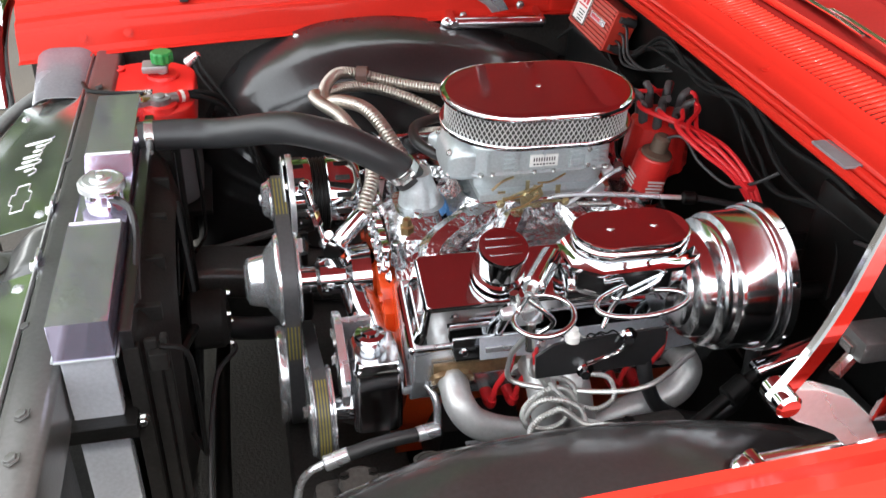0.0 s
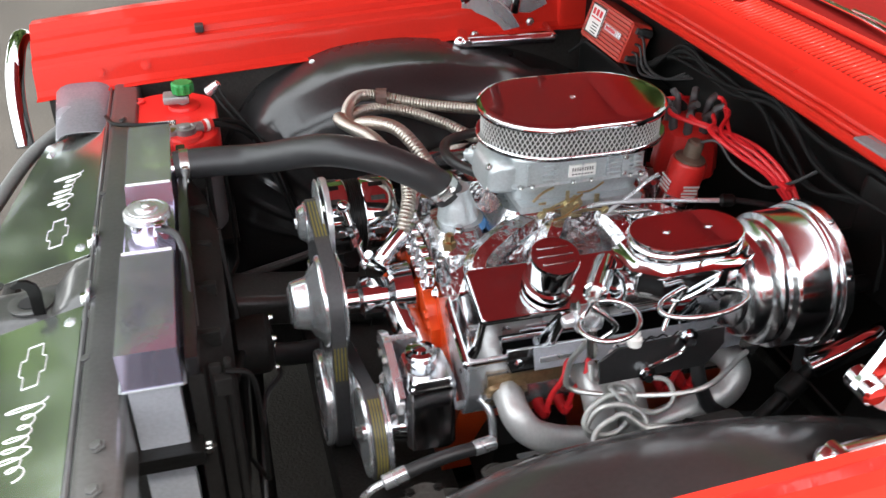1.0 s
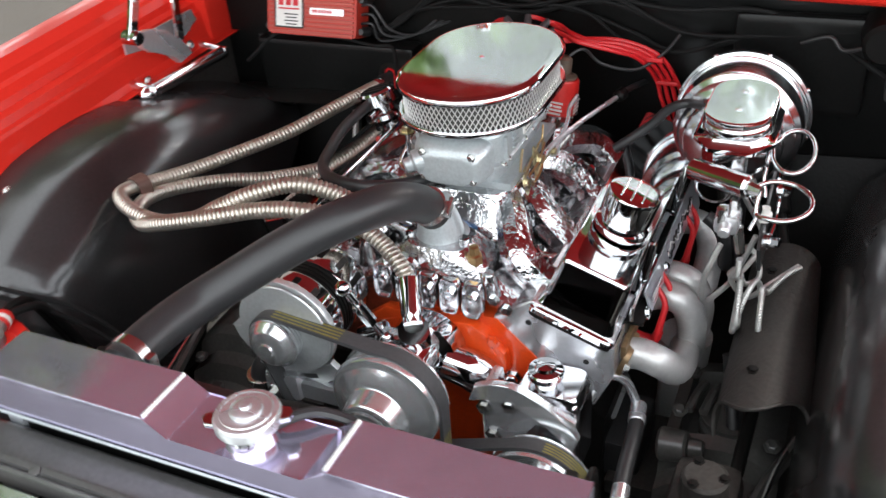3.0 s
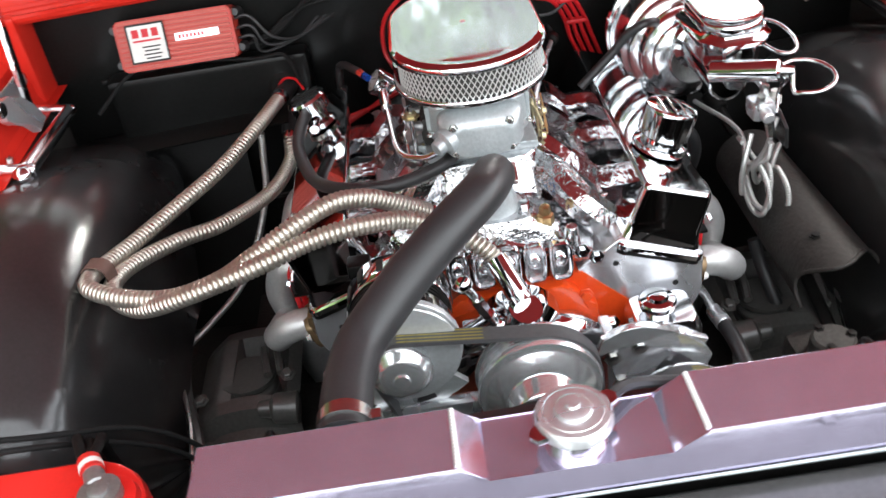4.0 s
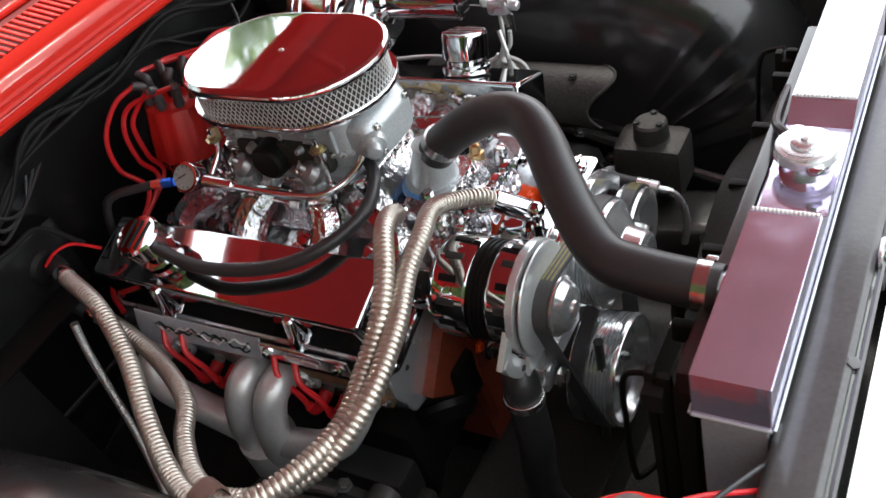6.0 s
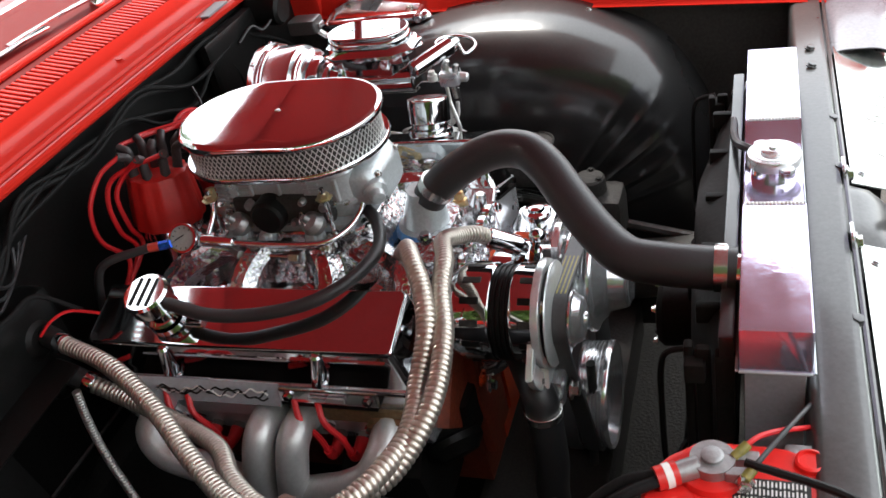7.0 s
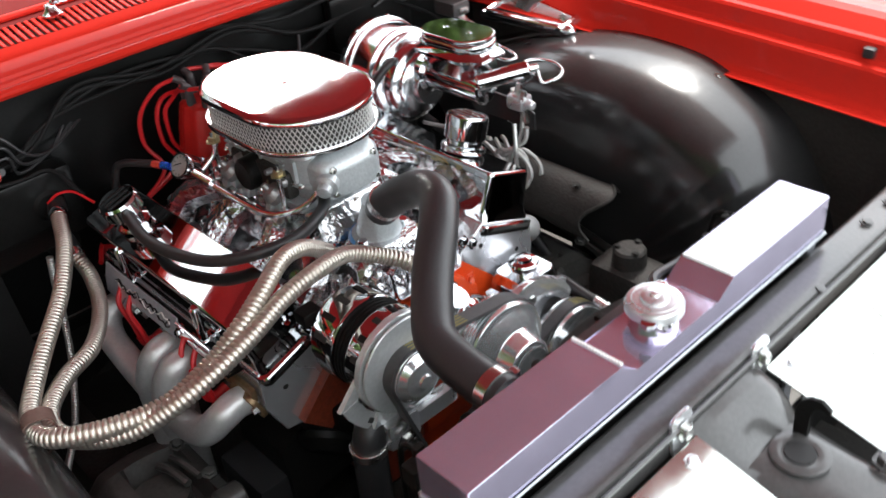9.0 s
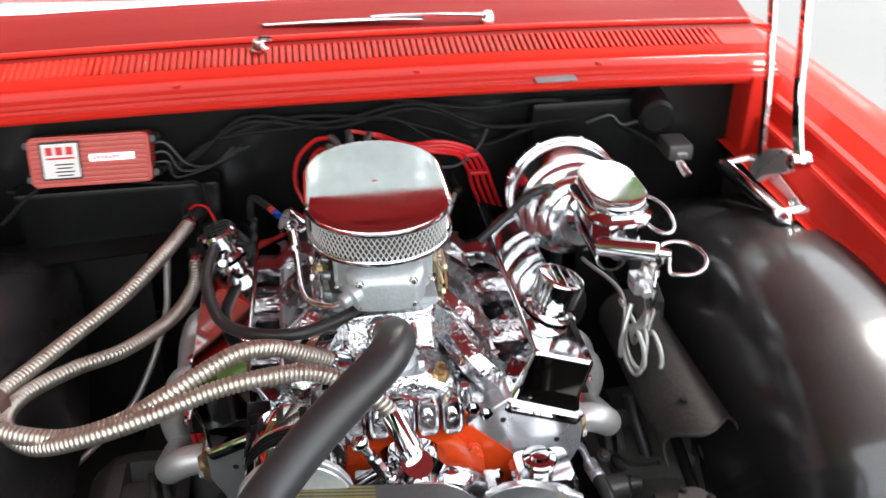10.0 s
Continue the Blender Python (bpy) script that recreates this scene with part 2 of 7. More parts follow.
def prism(bm, poly, m, depth, bev=0.0, seg=2):
    """Extrudes a flat outline (x, y of m) by depth along m's z."""
    a = [bm.verts.new(m @ Vector((x, y, 0))) for x, y in poly]
    b = [bm.verts.new(m @ Vector((x, y, depth))) for x, y in poly]
    fs = [bm.faces.new(a[::-1]), bm.faces.new(b)]
    n = len(poly)
    for i in range(n):
        fs.append(bm.faces.new((a[i], a[(i + 1) % n], b[(i + 1) % n], b[i])))
    if bev:
        es = list({e for f in fs[:2] for e in f.edges})
        bmesh.ops.bevel(bm, geom=es, offset=bev, segments=seg, profile=0.6, affect="EDGES")
    return bm


def rounded(w, h, r, n=5):
    """Outline of a rounded rectangle, w by h, round the origin."""
    out = []
    for cx, cy, a0 in ((w / 2 - r, h / 2 - r, 0), (-w / 2 + r, h / 2 - r, 90), (-w / 2 + r, -h / 2 + r, 180), (w / 2 - r, -h / 2 + r, 270)):
        for i in range(n + 1):
            a = radians(a0 + 90 * i / n)
            out.append((cx + r * math.cos(a), cy + r * math.sin(a)))
    return out


def sheet(bm, f, nu, nv, thick=0.0):
    """A surface f(u, v), 0 to 1 each, thickened inwards."""
    vs = [[bm.verts.new(f(i / nu, j / nv)) for j in range(nv + 1)] for i in range(nu + 1)]
    fs = [bm.faces.new((vs[i][j], vs[i + 1][j], vs[i + 1][j + 1], vs[i][j + 1])) for i in range(nu) for j in range(nv)]
    if thick:
        bmesh.ops.recalc_face_normals(bm, faces=fs)
        bmesh.ops.solidify(bm, geom=fs, thickness=thick)
    return bm


def bolt_on(parent, at, z=(0, 0, 1), r=0.006, h=0.006, mat_=STEEL, name="bolt"):
    bm = bmesh.new()
    lathe(bm, [(r * 1.5, 0), (r * 1.5, h * 0.25), (r, h * 0.25), (r, h * 0.9), (r * 0.8, h)], axes(at, z), 6)
    return part(name, bm, mat_, parent, smooth=25)


def lerp(a, b, t):
    return a + (b - a) * t


def curve_at(keys, t):
    """Piecewise linear through (t, value)."""
    for (a, x), (b, y) in zip(keys[:-1], keys[1:]):
        if t <= b:
            return lerp(x, y, max(0, (t - a) / (b - a)))
    return keys[-1][1]


# ---- ground and surroundings ----
bm = bmesh.new()
sheet(bm, lambda u, v: Vector((lerp(-400, 400, u), lerp(-400, 400, v), 0)), 40, 40)
single("ground", bm, ASPHALT, "dark brown-grey asphalt car park with small stones", "ground", kind="structure")
bm = bmesh.new()
box(bm, (12.2, 6, 0.005), (20, 60, 0.03), 0.006)
single("pavement", bm, CONCRETE, "pale concrete paving beside the car", "pavement", kind="structure")


def tree(at, height, seed, label):
    rnd = random.Random(seed)
    ob = thing("tree", at, label, "tree", "trees beside the car park")
    base = Vector(at)
    bm = bmesh.new()
    top = base + Vector((rnd.uniform(-.4, .4), rnd.uniform(-.4, .4), height * 0.8))
    mid = base.lerp(top, 0.5) + Vector((rnd.uniform(-.3, .3), rnd.uniform(-.3, .3), 0))
    sweep(bm, spline([base, mid, top], 8), lambda t: lerp(0.24, 0.05, t), 10)
    tips = []
    for i in range(16):
        t = rnd.uniform(0.25, 0.95)
        s = base.lerp(mid, t * 2) if t < 0.5 else mid.lerp(top, t * 2 - 1)
        a = rnd.uniform(0, 6.28)
        ln = height * rnd.uniform(0.2, 0.36) * (1.15 - 0.5 * t)
        e = s + Vector((math.cos(a) * ln, math.sin(a) * ln, ln * rnd.uniform(0.1, 0.6)))
        sweep(bm, spline([s, s.lerp(e, 0.5) + Vector((0, 0, 0.15)), e], 4), lambda t: lerp(0.08, 0.02, t), 6)
        tips += [e, s.lerp(e, 0.7), s.lerp(e, 0.45)]
    tips.append(top)
    part("trunk", bm, BARK, ob)
    bm = bmesh.new()
    for tip in tips:
        for _ in range(220):
            p = tip + Vector((rnd.gauss(0, .42), rnd.gauss(0, .42), rnd.gauss(0, .34)))
            s = rnd.uniform(0.14, 0.28)
            m = Matrix.Translation(p) @ Euler((rnd.uniform(0, 6), rnd.uniform(0, 6), rnd.uniform(0, 6))).to_matrix().to_4x4()
            q = [bm.verts.new(m @ Vector(c)) for c in ((-s, 0, 0), (0, -s * 0.5, s * .1), (s, 0, 0), (0, s * 0.5, s * .1))]
            bm.faces.new(q)
    part("crown", bm, LEAF, ob, "uneven crown of many small green leaves")
    return ob


for i, (x, y, h) in enumerate([(-7.8, -7, 7.4), (-8.4, -4.2, 9.0), (-7.6, -1.4, 8.0), (-8.8, 1.2, 12.4), (-7.6, 3.6, 10.6), (-8.4, 6.4, 16), (-6.6, 9.2, 14.5), (-7.2, 7.7, 8.5), (-5.0, 10.4, 11.5), (-3.2, 12.5, 10), (-9.5, 11, 12), (4.6, 15.5, 13), (1.0, 17, 14), (-12, -1, 9.5), (-12.5, 4, 11), (-5, 24, 11), (1.5, 25, 12), (8, 21, 13), (14, 15.5, 11.5)]):
    tree((x, y, 0), h, i + 3, "broad green leafy tree on the edge of the asphalt")


# ---- car body ----
def fender_low(y):
    return curve_at([(-.3, .762), (-.14, .775), (.0, .788), (.31, .806), (.45, .815), (.67, .828), (1.3, .84)], y)


def fender_top(y):
    return curve_at([(-.3, .875), (0, .905), (.4, .928), (.8, .95), (1.4, .97)], y)


def fender(s, label):
    ob = thing("front_fender", (s * .8, .4, .2), label, "car fender", "front fenders")
    prof = [(.672, 'l', .0), (.690, 'l', .0), (.697, 'l', .012), (.703, 't', -.070), (.706, 't', -.062), (.712, 't', -.058), (.716, 't', -.046), (.736, 't', -.044), (.740, 't', -.032), (.752, 't', -.020),
            (.766, 't', -.017), (.772, 't', -.006), (.79, 't', .008), (.83, 't', .004), (.87, 't', -.006), (.915, 't', -.03), (.945, 't', -.08), (.965, 't', -.2), (.97, 't', -.45), (.95, 't', -.58)]
    if s > 0:  # two ledges pressed into this side
        prof[3:12] = [(.702, 't', -.082), (.705, 't', -.056), (.708, 't', -.051), (.722, 't', -.049), (.726, 't', -.043), (.730, 't', -.020), (.734, 't', -.015), (.746, 't', -.014), (.772, 't', .004)]

    def f(u, v):
        y = lerp(-.20, 1.26, u)
        k = v * (len(prof) - 1)
        i = min(int(k), len(prof) - 2)
        def pt(j):
            x, b, dz = prof[j]
            return Vector((x, 0, (fender_low(y) if b == 'l' else fender_top(y)) + dz))
        p = pt(i).lerp(pt(i + 1), k - i)
        # the wheel opening
        q = p.z
        if p.x > .9:
            arch = .36 + math.sqrt(max(0, .37 ** 2 - (y - .42) ** 2)) if abs(y - .42) < .37 else .3
            q = max(q, arch)
        return Vector((s * p.x, y, q))
    bm = bmesh.new()
    sheet(bm, f, 48, 57, 0.0018)
    part("fender_panel", bm, RED, ob, smooth=18)
    bm = bmesh.new()
    box(bm, (s * .728, .137, fender_top(.137) - .033), (.024, .018, .016), .003)
    part("rubber_bumper", bm, RUBBER, ob, "small black rubber hood bumper")
    for y in (-.07, .02):
        bolt_on(ob, (s * .70, y, fender_low(y) + .03), (-s, 0, .4), .008, .006, RED)
    # chrome surround at the nose
    bm = bmesh.new()
    tube(bm, [(s * .66, -.24, .68), (s * .71, -.245, .76), (s * .76, -.24, .82), (s * .86, -.235, .845), (s * .95, -.22, .80)], .019, 12)
    part("nose_trim", bm, CHROME, ob, "bright chrome edge trim")
    return ob


fender(-1, "glossy red front fender with a bolted inner lip")
fender(1, "glossy red front fender beside the brake booster")

# wheelhouses
ARCH = [(.095, .30), (.105, .45), (.13, .56), (.172, .66), (.235, .748), (.32, .795), (.41, .824), (.52, .834), (.62, .830), (.72, .814), (.82, .788), (.92, .752), (1.0, .71)]


def wheelhouse(s):
    ob = thing("inner_fender", (s * .55, .45, .3), "glossy black pressed inner fender bulging over the wheel", "inner fender", "inner fenders")
    prof = [tuple(p)[1:] for p in spline([(0, .706, .0), (0, .67, .0), (0, .635, -.003), (0, .60, -.009), (0, .57, -.019), (0, .545, -.035), (0, .525, -.059), (0, .511, -.095), (0, .501, -.15), (0, .492, -.23), (0, .484, -.34)], 4)]
    line = spline([(0, y, z) for y, z in ARCH], 5)
    mid = Vector((0, .50, .40))

    def f(u, v):
        k = u * (len(line) - 1)
        i = min(int(k), len(line) - 2)
        c = line[i].lerp(line[i + 1], k - i)
        h = v * (len(prof) - 1)
        j = min(int(h), len(prof) - 2)
        x, d = lerp(prof[j][0], prof[j + 1][0], h - j), lerp(prof[j][1], prof[j + 1][1], h - j)
        to = (mid - c)
        p = c + to.normalized() * min(-d, to.length * .8)
        flute = .0055 * max(0, math.sin(u * 135)) ** 2 * max(0, min(1, (v - .40) * 4)) * max(0, 1 - abs(u - .24) * 6.5)
        return Vector((s * (x - flute), p.y, p.z))
    bm = bmesh.new()
    sheet(bm, f, 180, 48, .002)
    part("arch_panel", bm, BLACK_GLOSS, ob)
    bm = bmesh.new()
    sheet(bm, lambda u, v: Vector((s * .700, lerp(-.18, 1.0, u), lerp(.30, fender_low(lerp(-.18, 1.0, u)) - .004, v))), 20, 4, .003)
    part("side_apron", bm, BLACK_DULL, ob)
    bm = bmesh.new()
    sheet(bm, lambda u, v: Vector((s * lerp(.64, .955, u), -.155, lerp(.35, .775 + .06 * u, v))), 4, 4, .003)
    part("nose_apron", bm, SUPPORT, ob)
    bm = bmesh.new()
    sheet(bm, lambda u, v: Vector((s * lerp(.70, .40, v), .985 - .10 * u, lerp(.72, .36, u) - .02 * v)), 6, 6, .003)
    part("rear_apron", bm, BLACK_SATIN, ob)
    for i, (x, y, z) in enumerate(((.512, .33, .64), (.509, .50, .68), (.507, .68, .66), (.60, .21, .55), (.66, .36, .808))):
        bolt_on(ob, (s * x, y, z), (-s, -.3, .2), .005, .005, STEEL)
    return ob


wheelhouse(-1)
wheelhouse(1)

# firewall
fw = thing("firewall", (0, 1.0, .3), "black painted firewall with wiring along it", "firewall", kind="structure")
bm = bmesh.new()
box(bm, (0, 1.0, .755), (1.46, .012, .46), .004)
part("upper_panel", bm, FIREWALL, fw)
bm = bmesh.new()
sheet(bm, lambda u, v: Vector((lerp(-.68, .68, u), lerp(.99, 1.22, v), lerp(.56, .22, v) + .14 * math.exp(-((u - .5) * 6) ** 2) * v)), 30, 10, .004)
part("toe_board", bm, BLACK_DULL, fw)
bm = bmesh.new()
box(bm, (0, 1.238, .38), (1.56, .012, .56), .003)
part("bulkhead", bm, BLACK_DULL, fw)
bm = bmesh.new()
box(bm, (-.42, .965, .785), (.34, .05, .12), .012)
part("heater_cover_plate", bm, FIREWALL, fw, "black heater delete plate")
bm = bmesh.new()
sheet(bm, lambda u, v: Vector((lerp(-.66, -.30, u), lerp(.90, .985, v), .725 + .02 * u + .012 * math.sin(v * 3))), 8, 6, .004)
part("apron_ledge", bm, BLACK_SATIN, fw)
bm = bmesh.new()
box(bm, (.40, .978, .86), (.20, .03, .16), .02)
part("pedal_reinforcement", bm, FIREWALL, fw)

# cowl
cowl = thing("cowl_panel", (0, 1.05, .95), "glossy red cowl panel with a row of air slots", "cowl", kind="structure")


def cowl_z(x):
    return .012 * (1 - (x / .75) ** 2)


bm = bmesh.new()
cp = [(.970, .958), (.944, .960), (.938, .966), (.937, .972), (.940, .976), (.944, .9765), (.946, .973), (.949, .973), (.951, .980), (.955, .982), (.957, .979), (.960, .980), (.962, .986), (.972, .991), (.990, .998), (.994, 1.003), (1.006, 1.0125)]


def along(prof, x0, x1):
    def f(u, v):
        x = lerp(x0, x1, u)
        k = v * (len(prof) - 1)
        i = min(int(k), len(prof) - 2)
        y, z = lerp(prof[i][0], prof[i + 1][0], k - i), lerp(prof[i][1], prof[i + 1][1], k - i)
        return Vector((x, y, z + cowl_z(x)))
    return f


sheet(bm, along(cp, -.745, .745), 30, 48, .0015)
part("front_lip", bm, RED, cowl)
# panel stands in for glass; the mirrored hood is put into its colour
bm = bmesh.new()
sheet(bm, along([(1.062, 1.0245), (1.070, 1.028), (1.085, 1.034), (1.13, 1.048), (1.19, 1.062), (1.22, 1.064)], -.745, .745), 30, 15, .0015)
part("reflection_panel", bm, RED_REFLECTED, cowl, "dark red panel painted as the hood's reflection in low glass")
bm = bmesh.new()
tube(bm, [(x, 1.078, 1.0335 + cowl_z(x)) for x in [-.74 + .148 * i for i in range(11)]], .0058, 10)
part("rear_bead", bm, RED, cowl)
bm = bmesh.new()
sheet(bm, along([(1.004, .985), (1.07, .990)], -.70, .70), 30, 2, .0015)
part("plenum_floor", bm, BLACK_DULL, cowl)
n_slots = 116
bm0 = bmesh.new()
box(bm0, (0, 0, 0), (.0064, .0575, .004), .0012, seg=1)
slat_mesh = mesh_of(bm0, "slat", RED)
for i in range(n_slots + 1):
    x = lerp(-.66, .66, i / n_slots)
    o = new("slat", slat_mesh)
    o.location = Vector((x, 1.0345, 1.0180 + cowl_z(x))) - Vector(cowl.location)
    o.rotation_euler = (radians(12), 0, 0)
    o.parent = cowl
for x0, x1 in ((-.745, -.66), (.66, .745)):
    bm = bmesh.new()
    sheet(bm, along([(1.005, 1.012), (1.063, 1.0245)], x0, x1), 6, 2, .0015)
    part("end_panel", bm, RED, cowl)
for s in (-1, 1):
    bm = bmesh.new()
    box(bm, (s * .715, .985, .90), (.055, .11, .16), .012)
    part("corner_gusset", bm, RED, cowl)
for x in (-.30, .10, .42):
    bolt_on(cowl, (x, .980, .994 + cowl_z(x)), (0, -.3, 1), .006, .003, RED)
bm = bmesh.new()
box(bm, (.335, .948, .9895), (.072, .026, .004), .0015)
part("cowl_bracket", bm, PRIMER, cowl, "grey metal bracket on the cowl lip")

nz = thing("washer_nozzle", (-.165, 1.050, 1.034), "small chrome windscreen washer nozzle on the cowl slots", "washer nozzle")
bm = bmesh.new()
lathe(bm, [(.016, 0), (.017, .004), (.010, .010), (.008, .018), (.004, .020)], axes((-.165, 1.050, 1.035)), 16)
part("base", bm, CHROME, nz)
bm = bmesh.new()
tube(bm, [(-.165, 1.050, 1.050), (-.160, 1.043, 1.057), (-.140, 1.041, 1.056)], .0045, 8)
part("jet", bm, CHROME, nz)

wi = thing("windscreen_wiper", (.245, 1.100, 1.052), "bright metal windscreen wiper parked along the foot of the glass", "wiper")
bm = bmesh.new()
lathe(bm, [(.013, -.006), (.013, .004), (.010, .010), (.009, .015), (.005, .018), (0, .0185)], axes((.245, 1.100, 1.052)), 20)
part("pivot_cap", bm, CHROME, wi)
bm = bmesh.new()
loft(bm, [[Vector((x, y + b * w, z + c * h)) for b, c in rounded(1, 1, .3, 2)] for x, y, z, w, h in ((.240, 1.100, 1.063, .013, .006), (.17, 1.104, 1.066, .010, .005), (.08, 1.108, 1.068, .008, .004), (.035, 1.110, 1.067, .007, .004))])
part("arm", bm, POLISHED, wi)
bm = bmesh.new()
loft(bm, [[Vector((x, y + b * w, z + c * .004)) for b, c in rounded(1, 1, .3, 2)] for x, y, z, w in ((.125, 1.106, 1.058, .005), (.06, 1.109, 1.062, .011), (-.03, 1.112, 1.062, .011), (-.155, 1.116, 1.059, .005))])
part("blade_holder", bm, POLISHED, wi)
bm = bmesh.new()
box(bm, (-.015, 1.118, 1.058), (.29, .005, .006), .001)
part("rubber_blade", bm, RUBBER, wi)

# windscreen, its trim, and the closed cabin behind it
bm = bmesh.new()
sheet(bm, lambda u, v: Vector((lerp(-.70, .70, u), 1.225 + .32 * v + .07 * ((u - .5) * 2) ** 2, 1.066 + .38 * v)), 24, 8, .005)
glass = single("windshield", bm, GLASS, "sloping clear windscreen reflecting the raised hood", "windshield", kind="structure")
bm = bmesh.new()
sheet(bm, lambda u, v: Vector((lerp(-.72, .72, u), 1.214 + .014 * v + .07 * (2 * u - 1) ** 2 * (.4 + .6 * v), 1.066 + .012 * v + .003 * math.sin(v * math.pi))), 30, 5, .002)
single("windshield_trim", bm, POLISHED, "chrome moulding along the foot of the windscreen", "trim", kind="structure")
# dashboard red paints the hood's reflection that the glass should carry
bm = bmesh.new()
box(bm, (0, 1.50, 1.0), (1.46, .46, .06), .02)
single("dashboard", bm, RED_UNDER, "dashboard top coloured dark red for the hood's reflection in the windscreen", "dashboard", kind="structure")
# the open-topped body behind the windscreen
body = thing("car_body", (0, 2.6, .2), "red open-topped car body behind the engine bay", "car body", kind="structure")
for s in (-1, 1):
    bm = bmesh.new()
    loft(bm, [[Vector((s * x, y, z)) for x, z in ((.90, .20), (.955, .34), (.965, .70), (.94, .90), (.88, .965), (.80, .975), (.80, .25))] for y in (1.262, 1.8, 2.4, 3.0)])
    part("door_side", bm, RED, body)
    bm = bmesh.new()
    loft(bm, [[Vector((s * x, y, z)) for x, z in ((.78, .60), (.955, .72), (.94, .90), (.86, .965), (.70, .975))] for y in (3.0, 3.4, 3.8, 4.5)])
    part("rear_quarter", bm, RED, body)
    bm = bmesh.new()
    tube(bm, [(s * .72, 1.29, 1.05), (s * .71, 1.46, 1.26), (s * .69, 1.62, 1.45)], .017, 10)
    part("pillar", bm, CHROME, body, "chrome windscreen pillar")
bm = bmesh.new()
tube(bm, [(lerp(-.69, .69, i / 8), 1.55 + .07 * ((i / 8 - .5) * 2) ** 2, 1.455) for i in range(9)], .014, 10)
part("header_rail", bm, CHROME, body, "chrome rail along the windscreen top")
bm = bmesh.new()
loft(bm, [[Vector((x, y, z)) for x, z in ((-.92, .25), (.92, .25), (.93, .90), (.80, .965), (0, .985), (-.80, .965), (-.93, .90))] for y in (3.05, 3.5, 4.2, 4.5)])
part("rear_deck", bm, RED, body)
bm = bmesh.new()
box(bm, (0, 2.15, .27), (1.58, 1.78, .03), .008)
part("floor_pan", bm, BLACK_DULL, body)
bm = bmesh.new()
box(bm, (0, 2.35, .50), (1.45, .50, .20), .06)
box(bm, (0, 2.60, .74), (1.45, .18, .46), .06)
part("bench_seat", bm, BLACK_SATIN, body, "dark bench seat")
for x, y in ((-.80, .42), (.80, .42), (-.80, 3.45), (.80, 3.45)):
    wh = thing("wheel", (x, y, 0), "black tyre on a plain steel rim", "wheel", "road wheels")
    sx = 1 if x > 0 else -1
    m = axes((x - sx * .10, y, .325), (sx, 0, 0))
    bm = bmesh.new()
    lathe(bm, [(.19, 0), (.27, -.002), (.315, .012), (.325, .035), (.325, .165), (.315, .19), (.27, .203), (.19, .20)], m, 40)
    part("tyre", bm, BLACK_SATIN, wh)
    bm = bmesh.new()
    lathe(bm, [(.195, .01), (.19, .19), (.175, .19), (.165, .14), (.08, .165), (.05, .18), (0, .185)], m, 32)
    part("rim", bm, STEEL, wh)

glass.visible_shadow = False

# the raised hood
HOOD_A = radians(24)
HOOD_E = Vector((0, 1.03, 1.150))
hood = thing("hood", HOOD_E, "raised glossy red hood with a braced underside", "car hood")


def hood_at(x, d, off=0.0):
    return HOOD_E + Vector((x, -math.cos(HOOD_A) * d + math.sin(HOOD_A) * off, math.sin(HOOD_A) * d + math.cos(HOOD_A) * off))


bm = bmesh.new()
sheet(bm, lambda u, v: hood_at(lerp(-.80, .80, u), lerp(0, 1.30, v), .02 * (1 - (2 * u - 1) ** 2)), 20, 20, .0015)
part("outer_skin", bm, RED, hood)
bm = bmesh.new()
sheet(bm, lambda u, v: hood_at(lerp(-.795, .795, u), lerp(.005, 1.295, v), .02 * (1 - (2 * u - 1) ** 2) - .006), 20, 20, .0015)
skin = part("inner_skin", bm, RED_UNDER, hood, "darker red hood underside")
for x0, x1, d0, d1 in ((-.79, .79, .01, .07), (-.79, .79, 1.22, 1.29), (-.79, -.73, .07, 1.22), (.73, .79, .07, 1.22)):
    bm = bmesh.new()
    sheet(bm, lambda u, v: hood_at(lerp(x0, x1, u), lerp(d0, d1, v), -.006 + .005 * (abs(v - .5) * 2 if x1 - x0 > 1 else abs(u - .5) * 2)), 8, 8, .0015)
    part("brace", bm, RED_UNDER, skin)
for x in (-.36, .0, .36):
    bm = bmesh.new()
    sheet(bm, lambda u, v: hood_at(x + (v - .5) * .045, lerp(.07, 1.22, u), -.001 - .007 * math.sin(v * math.pi) + .02 * (1 - (x / .8) ** 2)), 16, 6, .0015)
    part("rib", bm, RED_UNDER, skin)


def strap(bm, s, x, line, w, t):
    """Flat bar on edge, along (y, z) points, w wide and t thick."""
    path = spline([(0, y, z) for y, z in line], 6)
    rings = []
    for i, p in enumerate(path):
        d = (path[min(i + 1, len(path) - 1)] - path[max(i - 1, 0)]).normalized()
        n = Vector((0, -d.z, d.y)) * (w / 2)
        e = n * .82
        rings.append([Vector((s * (x - t / 2), (p + e).y, (p + e).z)), Vector((s * (x - t * .3), (p + n).y, (p + n).z)), Vector((s * (x + t * .3), (p + n).y, (p + n).z)), Vector((s * (x + t / 2), (p + e).y, (p + e).z)),
                      Vector((s * (x + t / 2), (p - e).y, (p - e).z)), Vector((s * (x + t * .3), (p - n).y, (p - n).z)), Vector((s * (x - t * .3), (p - n).y, (p - n).z)), Vector((s * (x - t / 2), (p - e).y, (p - e).z))])
    return loft(bm, rings)


